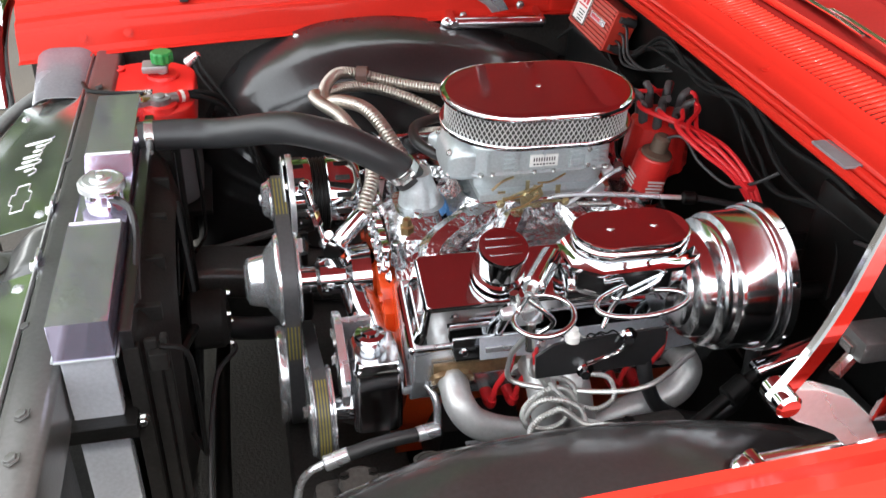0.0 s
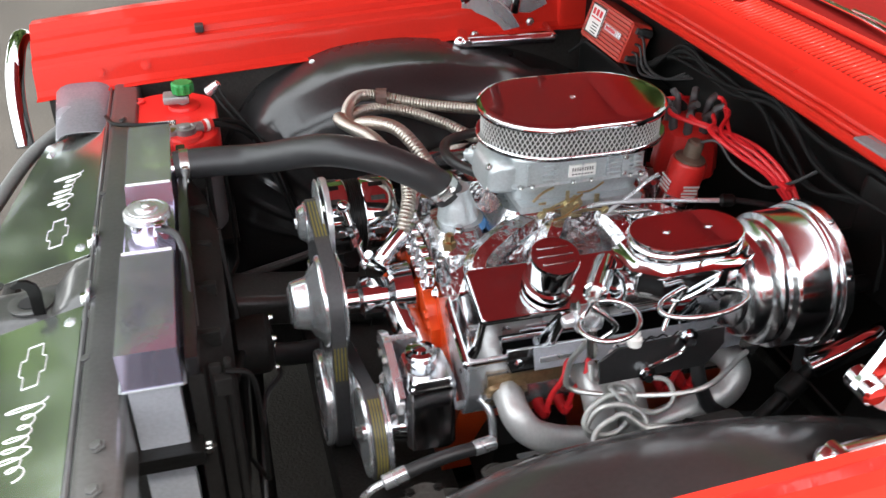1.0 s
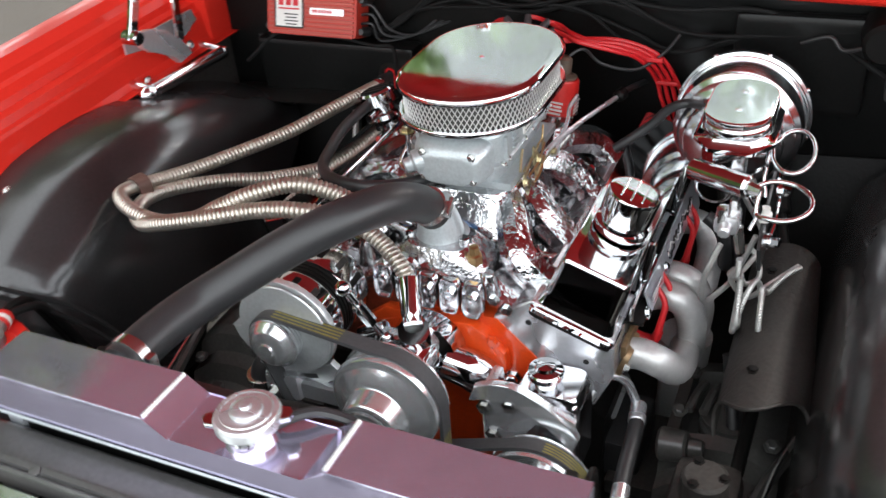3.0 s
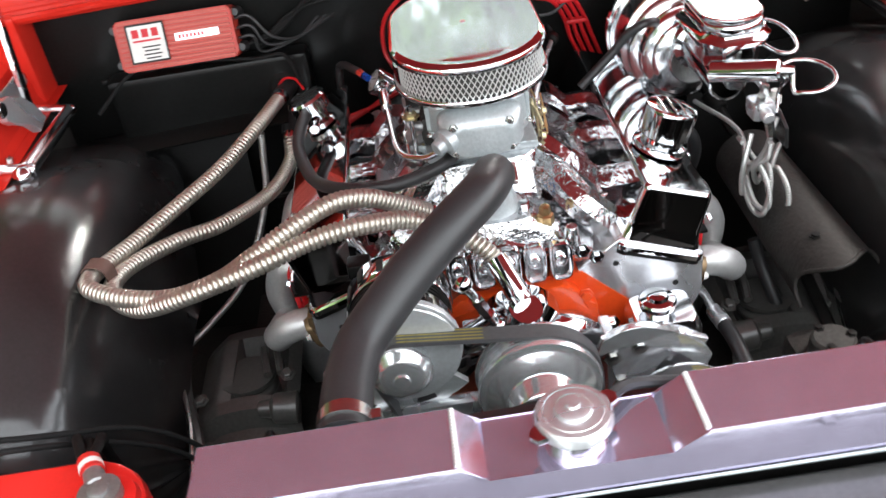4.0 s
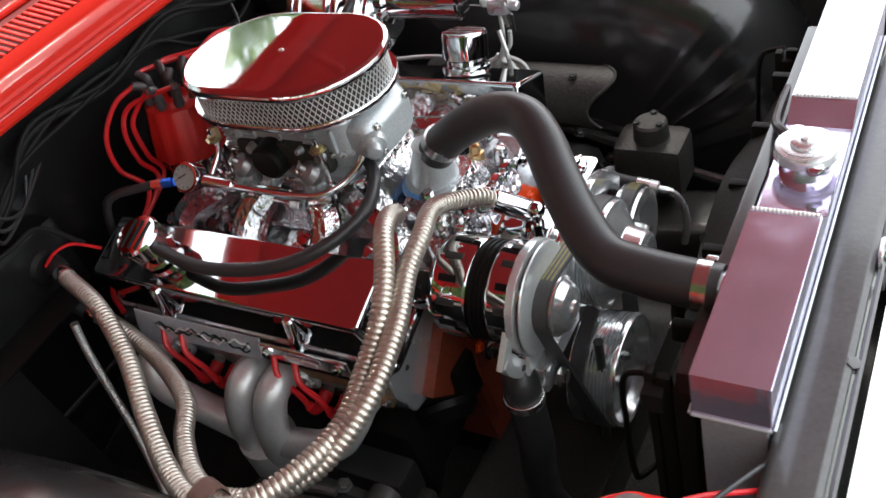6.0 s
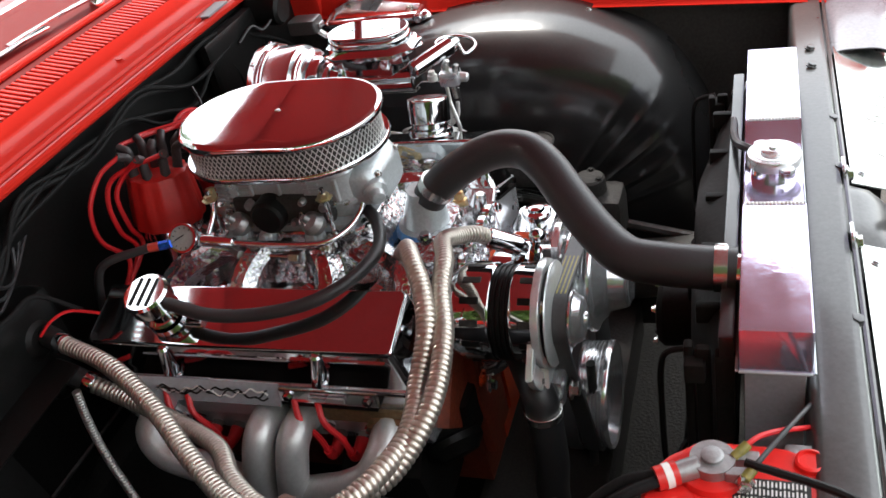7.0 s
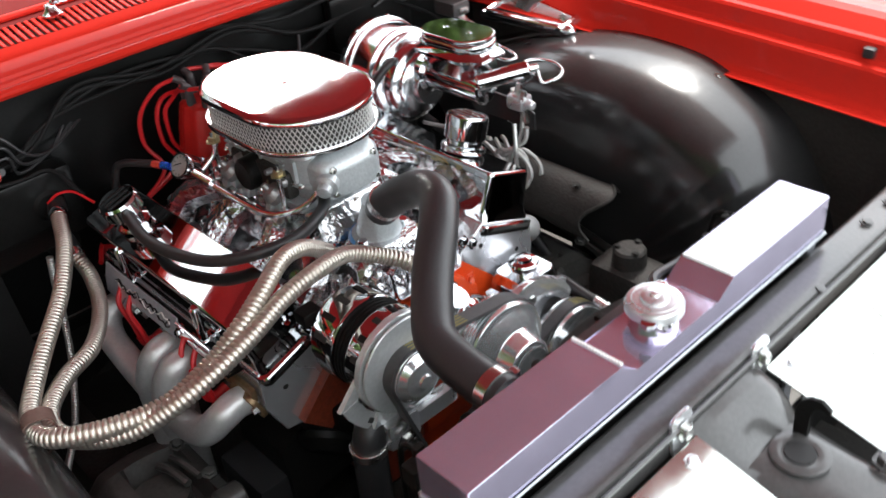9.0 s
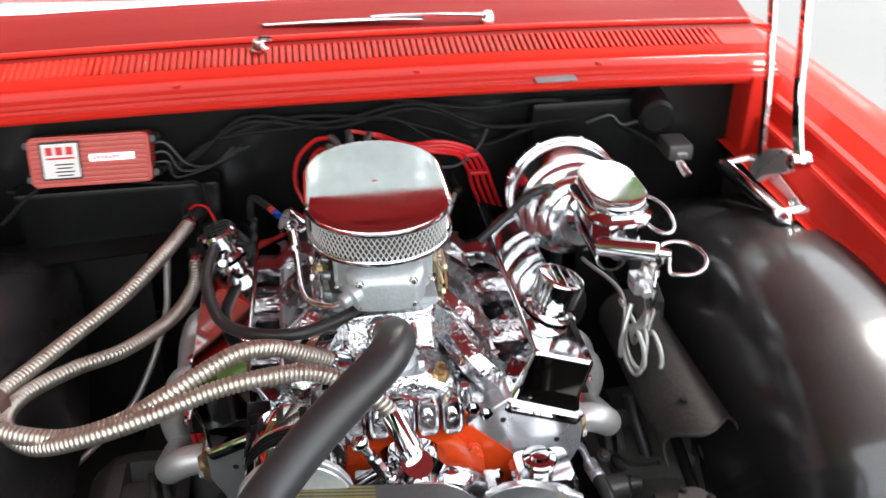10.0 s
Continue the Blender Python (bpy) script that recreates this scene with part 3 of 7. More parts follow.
def hinge(s):
    bm = bmesh.new()
    prism(bm, [(-.09, -.045), (.10, -.045), (.11, -.022), (.07, -.004), (.0, -.012), (-.09, -.026)], axes((s * .690, .79, .865), (s, 0, 0), (0, 1, 0)), .004, .001)
    ob = part("hood_hinge", bm, BRUSHED, hood, "chrome-plated hood hinge with flat arms and a heavy spring bar")
    bm = bmesh.new()
    cyl(bm, (s * .655, .70, .826), (s * .645, .905, .824), .0125, .0125, 18, .003)
    part("spring_bar", bm, POLISHED, ob)
    bm = bmesh.new()
    lathe(bm, [(.0, -.014), (.009, -.011), (.0145, -.003), (.0145, .003), (.010, .010), (.0115, .016), (.0125, .020)], axes((s * .656, .686, .826), (0, 1, 0)), 18)
    part("ball_end", bm, POLISHED, ob)
    bm = bmesh.new()
    cyl(bm, (s * .640, .70, .826), (s * .70, .70, .834), .010, .010, 14, .002)
    part("pivot_pin", bm, POLISHED, ob)
    bm = bmesh.new()
    cyl(bm, (s * .635, .90, .826), (s * .70, .90, .836), .009, .009, 14, .002)
    part("pivot_pin", bm, POLISHED, ob)
    bm = bmesh.new()
    strap(bm, s, .662, [(.690, .922), (.704, .946), (.722, .985), (.736, 1.03), (.748, 1.09), (.762, 1.16), (.775, 1.215), (.79, 1.255)], .020, .010)
    part("front_arm", bm, CHROME, ob, "flat chrome front arm")
    bm = bmesh.new()
    strap(bm, s, .664, [(.812, .880), (.822, .94), (.834, 1.00), (.852, 1.08), (.876, 1.16), (.905, 1.243)], .018, .008)
    part("rear_arm", bm, CHROME, ob, "flat chrome rear arm")
    bm = bmesh.new()
    cyl(bm, (s * .645, .696, .926), (s * .680, .696, .926), .013, .013, 18, .003)
    part("arm_pivot", bm, CHROME, ob)
    bm = bmesh.new()
    prism(bm, [(.700, .934), (.735, .929), (.772, .912), (.803, .884), (.824, .852), (.786, .846), (.770, .868), (.746, .882), (.722, .890), (.704, .904)][::int(s)], axes((s * .650, 0, 0), (1, 0, 0), (0, 1, 0)), s * .014, .0025)
    part("quadrant", bm, BRUSHED, ob, "curved chrome quadrant")
    for y, z in ((.73, .830), (.86, .85)):
        bolt_on(ob, (s * .688, y, z), (-s, 0, 0), .007, .007)
    return ob


hinge(-1)
hinge(1)

# frame below
fr = thing("chassis_frame", (0, .4, .3), "dark undercoated chassis rails and crossmember", "car frame")
for s in (-1, 1):
    bm = bmesh.new()
    box(bm, (s * .40, .42, .34), (.075, 1.5, .12), .012)
    part("side_rail", bm, BLACK_DULL, fr)
    # stamped spring tower with stepped ledges on its front
    bm = bmesh.new()
    steps = [(.40, .36), (.405, .415), (.425, .425), (.435, .455), (.46, .462), (.47, .492), (.49, .500), (.62, .505), (.66, .49), (.70, .44)]
    def tower(u, v):
        k = v * (len(steps) - 1)
        i = min(int(k), len(steps) - 2)
        y, z = lerp(steps[i][0], steps[i + 1][0], k - i), lerp(steps[i][1], steps[i + 1][1], k - i)
        x = lerp(.318, .475, u)
        drop = .05 * max(0, abs(u - .45) * 2 - .7)
        dip = -.05 if .15 < u < .62 and .515 < y < .60 else 0
        return Vector((s * x, y + .02 * math.sin(u * 3), z - drop + dip))
    sheet(bm, tower, 26, 45, .003)
    part("spring_tower", bm, UNDER, fr)
    bm = bmesh.new()
    flex(bm, [(s * .40, .552, .40), (s * .40, .555, .45), (s * .40, .558, .50)], .044, .02, .012, 18)
    part("coil_spring", bm, UNDER, fr)
    for x0 in (.355, .375):
        bm = bmesh.new()
        tube(bm, [(s * x0, .60, .510), (s * (x0 - .006), .57, .516), (s * (x0 - .012), .535, .512)], .0065, 8)
        part("arm_rib", bm, UNDER, fr)
    bm = bmesh.new()
    cyl(bm, (s * .315, .475, .495), (s * .355, .475, .50), .024, .022, 18, .004)
    cyl(bm, (s * .355, .475, .50), (s * .375, .475, .502), .014, .012, 14, .002)
    part("arm_bushing", bm, UNDER, fr)
    bm = bmesh.new()
    sweep(bm, spline([(s * .517, .76, .52), (s * .510, .66, .505), (s * .492, .54, .50), (s * .455, .42, .50), (s * .44, .30, .47), (s * .43, .15, .44)], 8), .009, 8)
    part("apron_flange", bm, UNDER, fr)
    bm = bmesh.new()
    tube(bm, [(s * .515, .74, .535), (s * .512, .62, .525), (s * .50, .56, .52), (s * .47, .46, .515), (s * .455, .36, .50)], .0035, 6)
    part("brake_pipe", bm, STEEL, fr)
    for x, y, z in ((.332, .53, .512), (.46, .50, .512), (.45, .44, .472), (.335, .62, .508)):
        bolt_on(fr, (s * x, y, z), (0, -.3, 1), .008, .009, UNDER)
    bm = bmesh.new()
    loft(bm, [[Vector((s * (x + .38), y, z0 + z)) for x, z in rounded(.12, .07, .02, 3)] for y, z0 in ((.02, .42), (.15, .42), (.30, .40), (.40, .38))])
    part("rail_horn", bm, UNDER, fr)
bm = bmesh.new()
box(bm, (0, .36, .30), (.75, .20, .10), .02)
part("crossmember", bm, BLACK_DULL, fr)
# added dark sheet standing in for the shade under the engine
bm = bmesh.new()
box(bm, (0, .80, .235), (1.36, 1.0, .006), .002)
part("shade_sheet", bm, BLACK_DULL, fr)
bm = bmesh.new()
tube(bm, [(-.36, .16, .33), (-.1, .15, .32), (.2, .15, .32), (.42, .17, .34)], .014, 10)
part("sway_bar", bm, BLACK_SATIN, fr)

# assumed mounts, added to cover and shade the orange flanks
for s in (-1, 1):
    em = thing("engine_mount", (s * .19, .55, .40), "black engine mount bracket with rubber block, added to shade the flank", "engine mount", "engine mounts")
    bm = bmesh.new()
    loft(bm, [[Vector((s * x, y, z)) for y, z in ((.47, z0 - .07), (.63, z0 - .07), (.61, z0 + .05), (.49, z0 + .05))] for x, z0 in ((.125, .49), (.20, .48), (.235, .45))])
    part("bracket", bm, BLACK_SATIN, em)
    bm = bmesh.new()
    box(bm, (s * .255, .55, .42), (.06, .12, .07), .012)
    part("rubber_block", bm, RUBBER, em)
    bm = bmesh.new()
    box(bm, (s * .30, .55, .385), (.12, .16, .03), .006)
    part("foot_plate", bm, BLACK_DULL, em)
    if s > 0:
        bm = bmesh.new()
        prism(bm, rounded(.034, .10, .006), axes((.226, .575, .478), (.7, 0, .7), (0, 0, 1)), .004, .001)
        part("heat_tab", bm, BRUSHED, em, "bare grey sheet tab")
# assumed pump, a black shape added to darken the low flank
fp = thing("fuel_pump", (-.165, .485, .46), "dark pump shape added to cover the low flank of the block", "fuel pump")
bm = bmesh.new()
lathe(bm, [(.030, 0), (.040, .004), (.042, .020), (.036, .030), (.044, .034), (.044, .044), (.030, .060), (.0, .062)], axes((-.150, .475, .535), (-.6, -.5, -.6)), 24)
part("bowl", bm, BLACK_SATIN, fp)
bm = bmesh.new()
box(bm, (-.135, .455, .54), (.07, .06, .08), .01)
part("flange", bm, BLACK_SATIN, fp)

# radiator support and show panels
sup = thing("radiator_support", (0, -.03, .4), "black painted radiator support channel across the nose", "radiator support", kind="structure")
bm = bmesh.new()
def sup_f(u, v):
    prof = [(.003, .70), (.003, .772), (.000, .780), (-.006, .784), (-.040, .786), (-.047, .784), (-.051, .776), (-.052, .752)]
    k = v * 7
    i = min(int(k), 6)
    return Vector((lerp(-.70, .70, u), lerp(prof[i][0], prof[i + 1][0], k - i), lerp(prof[i][1], prof[i + 1][1], k - i)))
sheet(bm, sup_f, 30, 14, .002)
part("top_channel", bm, SUPPORT, sup)
bm = bmesh.new()
tube(bm, [(x, -.0535, .7815) for x in (-.68, -.3, 0, .3, .68)], .003, 6)
part("front_bead", bm, SUPPORT, sup)
for s in (-1, 1):
    bm = bmesh.new()
    box(bm, (s * .52, -.005, .55), (.34, .004, .42), .001)
    part("side_panel", bm, BLACK_SATIN, sup)
    bm = bmesh.new()
    box(bm, (s * .668, -.055, .735), (.075, .075, .06), .006)
    part("corner_bracket", bm, SUPPORT, sup)
    bm = bmesh.new()
    sheet(bm, lambda u, v: Vector((s * lerp(.50, .715, v), lerp(-.152 - .012 * v, -.052, u), lerp(.768, .796, v) - .014 * abs(2 * u - 1) ** 4)), 10, 6, .002)
    part("nose_brace", bm, NOSE, sup, "grey painted nose brace")
for x in (-.495, -.20, .105, .24, .405, .47):
    bolt_on(sup, (x, -.047 if abs(x) < .3 else -.025, .781 if abs(x) < .3 else .7865), (0, -.3, 1), .007, .005, SUPPORT)
for x in (-.075, .075):
    bm = bmesh.new()
    prism(bm, rounded(.035, .05, .008), axes((x + .02, -.051, .773), (0, -1, .1), (1, 0, 0)), .004, .001)
    part("tab", bm, BRUSHED, sup, "bright bolted tab")
    bolt_on(sup, (x + .02, -.056, .777), (0, -1, .1), .008, .008)
# unseen nose panels, added to stop light leaking in under the car
ng = thing("front_grille", (0, -.42, .5), "unseen dark grille panel closing the nose, added to keep light out", "grille")
for k in range(9):
    bm = bmesh.new()
    box(bm, (0, -.40, .34 + k * .042), (1.36, .02, .030), .006)
    part("bar", bm, BLACK_SATIN, ng)
bm = bmesh.new()
box(bm, (0, -.385, .50), (1.36, .004, .42))
part("backing", bm, BLACK_DULL, ng)
bm = bmesh.new()
box(bm, (0, -.36, .24), (1.5, .03, .16), .01)
part("valance", bm, BLACK_DULL, ng)
bm = bmesh.new()
sheet(bm, lambda u, v: Vector((lerp(-.70, .70, u), lerp(-.40, .10, v), .27)), 4, 4, .004)
part("splash_pan", bm, BLACK_DULL, ng)
# latch bracket
lb = thing("hood_latch", (.03, -.14, .73), "black hood latch bracket with a hook and a round hole", "hood latch")
bm = bmesh.new()
def latch_f(u, v):
    y = lerp(-.05, -.42, v)
    z = curve_at([(0, .775), (.10, .765), (.16, .737), (1, .722)], v)
    return Vector((.026 + (u - .5) * (.135 - .03 * min(1, v * 3)), y, z - .012 * (abs(u - .5) * 2) ** 6))
sheet(bm, latch_f, 14, 24, .003)
part("bracket", bm, SUPPORT, lb)
bm = bmesh.new()
lathe(bm, [(.030, 0), (.031, .003), (.024, .0045), (.017, .003), (.017, .0015)], axes((.028, -.142, .7365)), 26)
part("guide_ring", bm, SUPPORT, lb)
bm = bmesh.new()
cyl(bm, (.028, -.142, .7355), (.028, -.142, .7405), .016, .016, 22)
part("guide_hole", bm, INK, lb)
bm = bmesh.new()
prism(bm, [(-.008, 0), (.008, 0), (.009, .035), (.006, .048), (-.004, .056), (-.016, .058), (-.028, .050), (-.024, .046), (-.014, .048), (-.008, .043), (-.006, .032)], axes((.052, -.128, .736), (1, 0, 0), (0, 1, 0)), .006, .0012)
part("hook", bm, BLACK_SATIN, lb, "black safety hook")
for x, y in ((-.03, -.20), (.075, -.21), (-.03, -.30), (.08, -.30)):
    bolt_on(lb, (x, y, .7355), (0, 0, 1), .010, .010, SUPPORT)


def show_panel(s, xa, label):
    ob = thing("show_panel", (s * .3, -.2, .74), label, "cover panel", "grille cover panels")
    m = axes((0, -.058, .764), (0, -.25, .97), (1, 0, 0))
    bm = bmesh.new()
    out = [(xa, -.004), (xa, -.20), (s * .22, -.170), (s * .43, -.138), (s * .52, -.118), (s * .528, -.072), (s * .545, -.064), (s * .60, -.062), (s * .622, -.054), (s * .632, -.036), (s * .626, -.016), (s * .61, -.004)]
    prism(bm, out if s < 0 else out[::-1], m, .0025, .0006)
    panel = part("plate", bm, MIRROR, ob, "mirror-polished aluminium plate")

    def script(cx, cy, sc):
        # a flowing pen line of loops in place of the maker's script
        bm = bmesh.new()
        pts = []
        n = 150
        for i in range(n):
            t = i / (n - 1)
            a = t * 46
            amp = curve_at([(0, .22), (.10, .22), (.18, .07), (.40, .075), (.46, .15), (.52, .15), (.58, .07), (.68, .18), (.75, .18), (.82, .07), (1, .08)], t)
            pts.append(m @ Vector((cx + sc * (-.5 + t + .055 * math.sin(a) + .10 * (amp - .1) * math.cos(a)), cy + sc * amp * math.cos(a) + sc * .05 * math.sin(t * 7), .0030)))
        sweep(bm, pts, .0007, 5)
        part("script_mark", bm, ETCH, panel, "pale engraved flourish")

    def wings(cx, cy, sc):
        o = [(-.5, -.12), (-.2, -.12), (-.2, -.2), (.16, -.2), (.2, -.12), (.5, -.12), (.5, .12), (.2, .12), (.2, .2), (-.16, .2), (-.2, .12), (-.5, .12), (-.5, -.12)]
        bm = bmesh.new()
        path = evenly([m @ Vector((cx + sc * a, cy + sc * b, .003)) for a, b in o], .004)
        sweep(bm, path, .0007, 5)
        part("emblem_outline", bm, ETCH, panel, "pale engraved winged outline")
    script(s * .29 if s < 0 else .33, -.062, .125)
    wings(-.145 if s < 0 else .195, -.062, .085)
    for a, b in ((xa + s * .03, -.02), (s * .57, -.02), (s * .47, -.105), (xa + s * .03, -.165)):
        bolt_on(ob, m @ Vector((a, b, .0025)), (0, -.25, .97), .006, .004, BRUSHED)
    return ob


show_panel(-1, -.042, "mirror-polished grille cover panel engraved with a pale script flourish")
show_panel(1, .094, "mirror-polished grille cover panel with an engraved emblem beside the latch")
for s in (-1, 1):
    bm = bmesh.new()
    tube(bm, [(s * .660, -.085, .742), (s * .645, -.125, .734), (s * .60, -.165, .728), (s * .53, -.205, .718), (s * .43, -.235, .708), (s * .22, -.275, .698), (s * .03, -.295, .693)], .013, 10)
    single("grille_header", bm, HEADER, "dark grey header bar along the front edge of the grille panel", "grille header", "grille header bars")


# ---- radiator and cooling ----
rad = thing("radiator", (.0175, .034, .35), "polished aluminium radiator with a welded top tank", "radiator")
RX0, RX1 = -.302, .336
bm = bmesh.new()
outline = [(RX0, .798), (RX1, .798), (RX1, .850), (.117, .850), (.090, .828), (-.060, .828), (-.083, .850), (RX0, .850)]
prism(bm, outline, axes((0, .068, 0), (0, -1, 0), (1, 0, 0)), .068, .0022, 2)
part("top_tank", bm, TANK, rad, "polished welded top tank")
for x in (-.083, .117):
    bm = bmesh.new()
    flex(bm, [(x, .002, .8502), (x, .024, .8502), (x, .046, .8502), (x, .066, .8502)], .0024, .0040, .0009, 8)
    part("weld_bead", bm, ETCH, rad, "pale weld bead")
bm = bmesh.new()
for y0 in (-.002, .070):
    tube(bm, [(RX0, y0, .7975), (0, y0, .7975), (RX1, y0, .7975)], .0016, 6)
for x0 in (RX0 - .001, RX1 + .001):
    tube(bm, [(x0, 0, .7975), (x0, .03, .7975), (x0, .068, .7975)], .0016, 6)
part("lower_weld", bm, CAST, rad)
for x0 in (RX0 + .012, RX1 - .022):
    bm = bmesh.new()
    box(bm, (x0 + .006, .034, .58), (.022, .058, .43), .003)
    part("side_plate", bm, PALE, rad, "polished side plate")
bm = bmesh.new()
box(bm, ((RX0 + RX1) / 2, .034, .58), (.585, .048, .43), .002)
part("core", bm, BLACK_SATIN, rad)
bm = bmesh.new()
box(bm, (RX1 - .012, .036, .692), (.055, .085, .022), .003)
part("strap", bm, BLACK_SATIN, rad, "black mounting strap")
bolt_on(rad, (RX1 - .005, .084, .694), (1, 0, 0), .006, .012)
bm = bmesh.new()
cyl(bm, (-.178, .060, .826), (-.178, .100, .828), .019, .019, 20)
part("outlet", bm, POLISHED, rad)
bm = bmesh.new()
cyl(bm, (.016, .034, .826), (.016, .034, .850), .027, .025, 28, .002)
part("filler_neck", bm, POLISHED, rad)
bm = bmesh.new()
tube(bm, [(.036, .045, .838), (.055, .062, .842), (.075, .075, .838), (.12, .082, .825), (.20, .084, .81), (.26, .085, .76)], .0055, 8)
part("overflow_hose", bm, RUBBER, rad, "thin black overflow hose")

bm = bmesh.new()
m = axes((.016, .034, .846))
lathe(bm, [(.030, 0), (.0325, .002), (.0325, .010), (.030, .0135), (.024, .0145), (.016, .0145), (.015, .018), (.012, .0195), (.006, .0195), (.005, .022), (.0, .0225)], m, 40)
cap = part("radiator_cap", bm, BRUSHED, rad, "chrome radiator cap with two ears and stamped lettering ring")
for a in (25, 205):
    bm = bmesh.new()
    prism(bm, [(.028, -.010), (.040, -.007), (.043, 0), (.040, .007), (.028, .010)], m @ pose(0, 0, .002, 0, 0, a), .007, .002)
    part("ear", bm, CHROME, cap)
bm = bmesh.new()
lathe(bm, [(.0245, .0140), (.0250, .0150), (.0256, .0140)], m, 40)
part("stamped_ring", bm, BRUSHED, cap)

# fan and shroud behind the core
fan = thing("electric_fan", (.02, .11, .4), "black plastic fan shroud with an electric fan motor", "radiator fan")
bm = bmesh.new()
def shroud_f(u, v):
    a = 2 * math.pi * u
    ca, sa = math.cos(a), math.sin(a)
    k = 1 / max(abs(ca), abs(sa))
    sq = Vector((.02 + .285 * ca * k, 0, .60 + .20 * sa * k))
    ci = Vector((.02 + .185 * ca, 0, .60 + .185 * sa))
    p = sq.lerp(ci, max(0, min(1, (v - .15) / .7)))
    p.y = .076 + .05 * min(1, v * 1.3)
    return p
sheet(bm, shroud_f, 64, 10, .002)
part("shroud", bm, PLASTIC, fan)
bm = bmesh.new()
box(bm, (.02, .080, .806), (.60, .016, .030), .004)
part("upper_flange", bm, BLACK_GLOSS, fan)
for sx in (-1, 1):
    for y, w, d in ((.082, .016, .020), (.104, .010, .016), (.119, .014, .010)):
        bm = bmesh.new()
        box(bm, (.02 + sx * (.293 - (y - .082) * .35), y, .595), (w, d, .40), .004)
        part("side_rib", bm, PLASTIC, fan, "upright moulded rib")
    bm = bmesh.new()
    box(bm, (.02 + sx * .288, .112, .77), (.030, .022, .026), .004)
    part("mounting_ear", bm, PLASTIC, fan)
for k in range(5):
    bm = bmesh.new()
    box(bm, (.02 - .22 + k * .11, .100, .786), (.012, .030, .024), .003)
    part("upper_rib", bm, PLASTIC, fan)
bm = bmesh.new()
lathe(bm, [(.0, .0), (.040, .0), (.047, .006), (.047, .050), (.040, .058), (.018, .062), (.0, .062)], axes((.02, .125, .60), (0, 1, 0)), 30)
part("motor", bm, PLASTIC, fan, "round black fan motor")
for k in range(4):
    a = math.pi / 4 + k * math.pi / 2
    bolt_on(fan, (.02 + .040 * math.cos(a), .184, .60 + .040 * math.sin(a)), (0, 1, 0), .004, .006)
for k in range(4):
    a = k * math.pi / 2 + .4
    bm = bmesh.new()
    cyl(bm, (.02 + .04 * math.cos(a), .135, .60 + .04 * math.sin(a)), (.02 + .19 * math.cos(a), .122, .60 + .19 * math.sin(a)), .007, .007, 8)
    part("strut", bm, BLACK_SATIN, fan)
for k in range(8):
    bm = bmesh.new()
    a = 2 * math.pi * k / 8
    m = axes((.02, .105, .60), (0, 1, 0)) @ Matrix.Rotation(a, 4, "Z") @ pose(.11, 0, 0, 28, 0, 0)
    prism(bm, [(-.07, -.018), (.07, -.035), (.072, .03), (-.07, .016)], m, .003, .0006)
    part("blade", bm, BLACK_SATIN, fan)
for s, x in ((-1, -.262), (1, .315)):
    bm = bmesh.new()
    tube(bm, [(x, .115, .79), (x, .145, .775), (x, .15, .70), (x, .15, .62), (x - s * .015, .148, .59), (x - s * .06, .13, .585)], .0035, 8)
    part("guard_rod", bm, BLACK_SATIN, fan, "thin bent black guard rod")
bm = bmesh.new()
tube(bm, [(.02, .175, .565), (.04, .19, .55), (.10, .16, .55), (.20, .145, .50), (.26, .14, .45)], .004, 8)
part("fan_wire", bm, RUBBER, fan)

hose = thing("radiator_hose", (-.09, .28, .83), "moulded black rubber upper radiator hose", "radiator hose")
HOSE = [(-.178, .072, .828), (-.177, .11, .830), (-.173, .150, .831), (-.163, .190, .833), (-.136, .224, .846), (-.097, .260, .867), (-.054, .295, .887), (-.022, .330, .894), (-.004, .378, .884), (.000, .431, .855), (-.002, .466, .828), (0, .480, .812)]
bm = bmesh.new()
tube(bm, HOSE, .0245, 22, 8)
part("hose_body", bm, RUBBER, hose)


def clamp(parent, at, z, r, mat_=STEEL):
    ob_bm = bmesh.new()
    m = axes(at, z)
    lathe(ob_bm, [(r, -.007), (r + .0016, -.007), (r + .0016, .007), (r, .007)], m, 28)
    c = part("hose_clamp", ob_bm, mat_, parent, "slotted steel worm clamp")
    b2 = bmesh.new()
    box(b2, (r + .004, 0, 0), (.010, .020, .012), .002, m)
    cyl(b2, m @ Vector((r + .005, .008, 0)), m @ Vector((r + .005, .017, 0)), .004, .004, 8)
    part("clamp_screw", b2, STEEL, parent)


clamp(hose, (-.1777, .088, .829), (.01, 1, .02), .0245)
clamp(hose, (-.001, .466, .829), (0, -.6, .8), .0245)

# ---- engine ----
eng = thing("engine_block", (0, .66, .40), "orange-enamelled V8 engine block with front cover", "engine block")
bm = bmesh.new()
loft(bm, [[Vector((x, y, z)) for x, z in ((-.02, .36), (.13, .36), (.185, .50), (.222, .572), (.10, .69), (-.02, .69))] for y in (.435, .46, .87, .90)])
part("block", bm, ORANGE, eng)
# flank away from the sun: its shade is painted as darker orange
bm = bmesh.new()
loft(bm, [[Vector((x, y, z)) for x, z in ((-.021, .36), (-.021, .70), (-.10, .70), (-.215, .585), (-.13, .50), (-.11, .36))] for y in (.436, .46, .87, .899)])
part("exhaust_side", bm, ORANGE_SHADED, eng, "flank of the block in dark orange, shade put into its colour")
bm = bmesh.new()
prism(bm, [(-.02, -.16), (.11, -.16), (.125, -.04), (.115, .06), (.06, .10), (-.06, .10), (-.10, .07), (-.02, .03)], axes((.0, .437, .585), (0, -1, 0), (1, 0, 0)), .018, .005)
part("timing_cover", bm, ORANGE, eng)
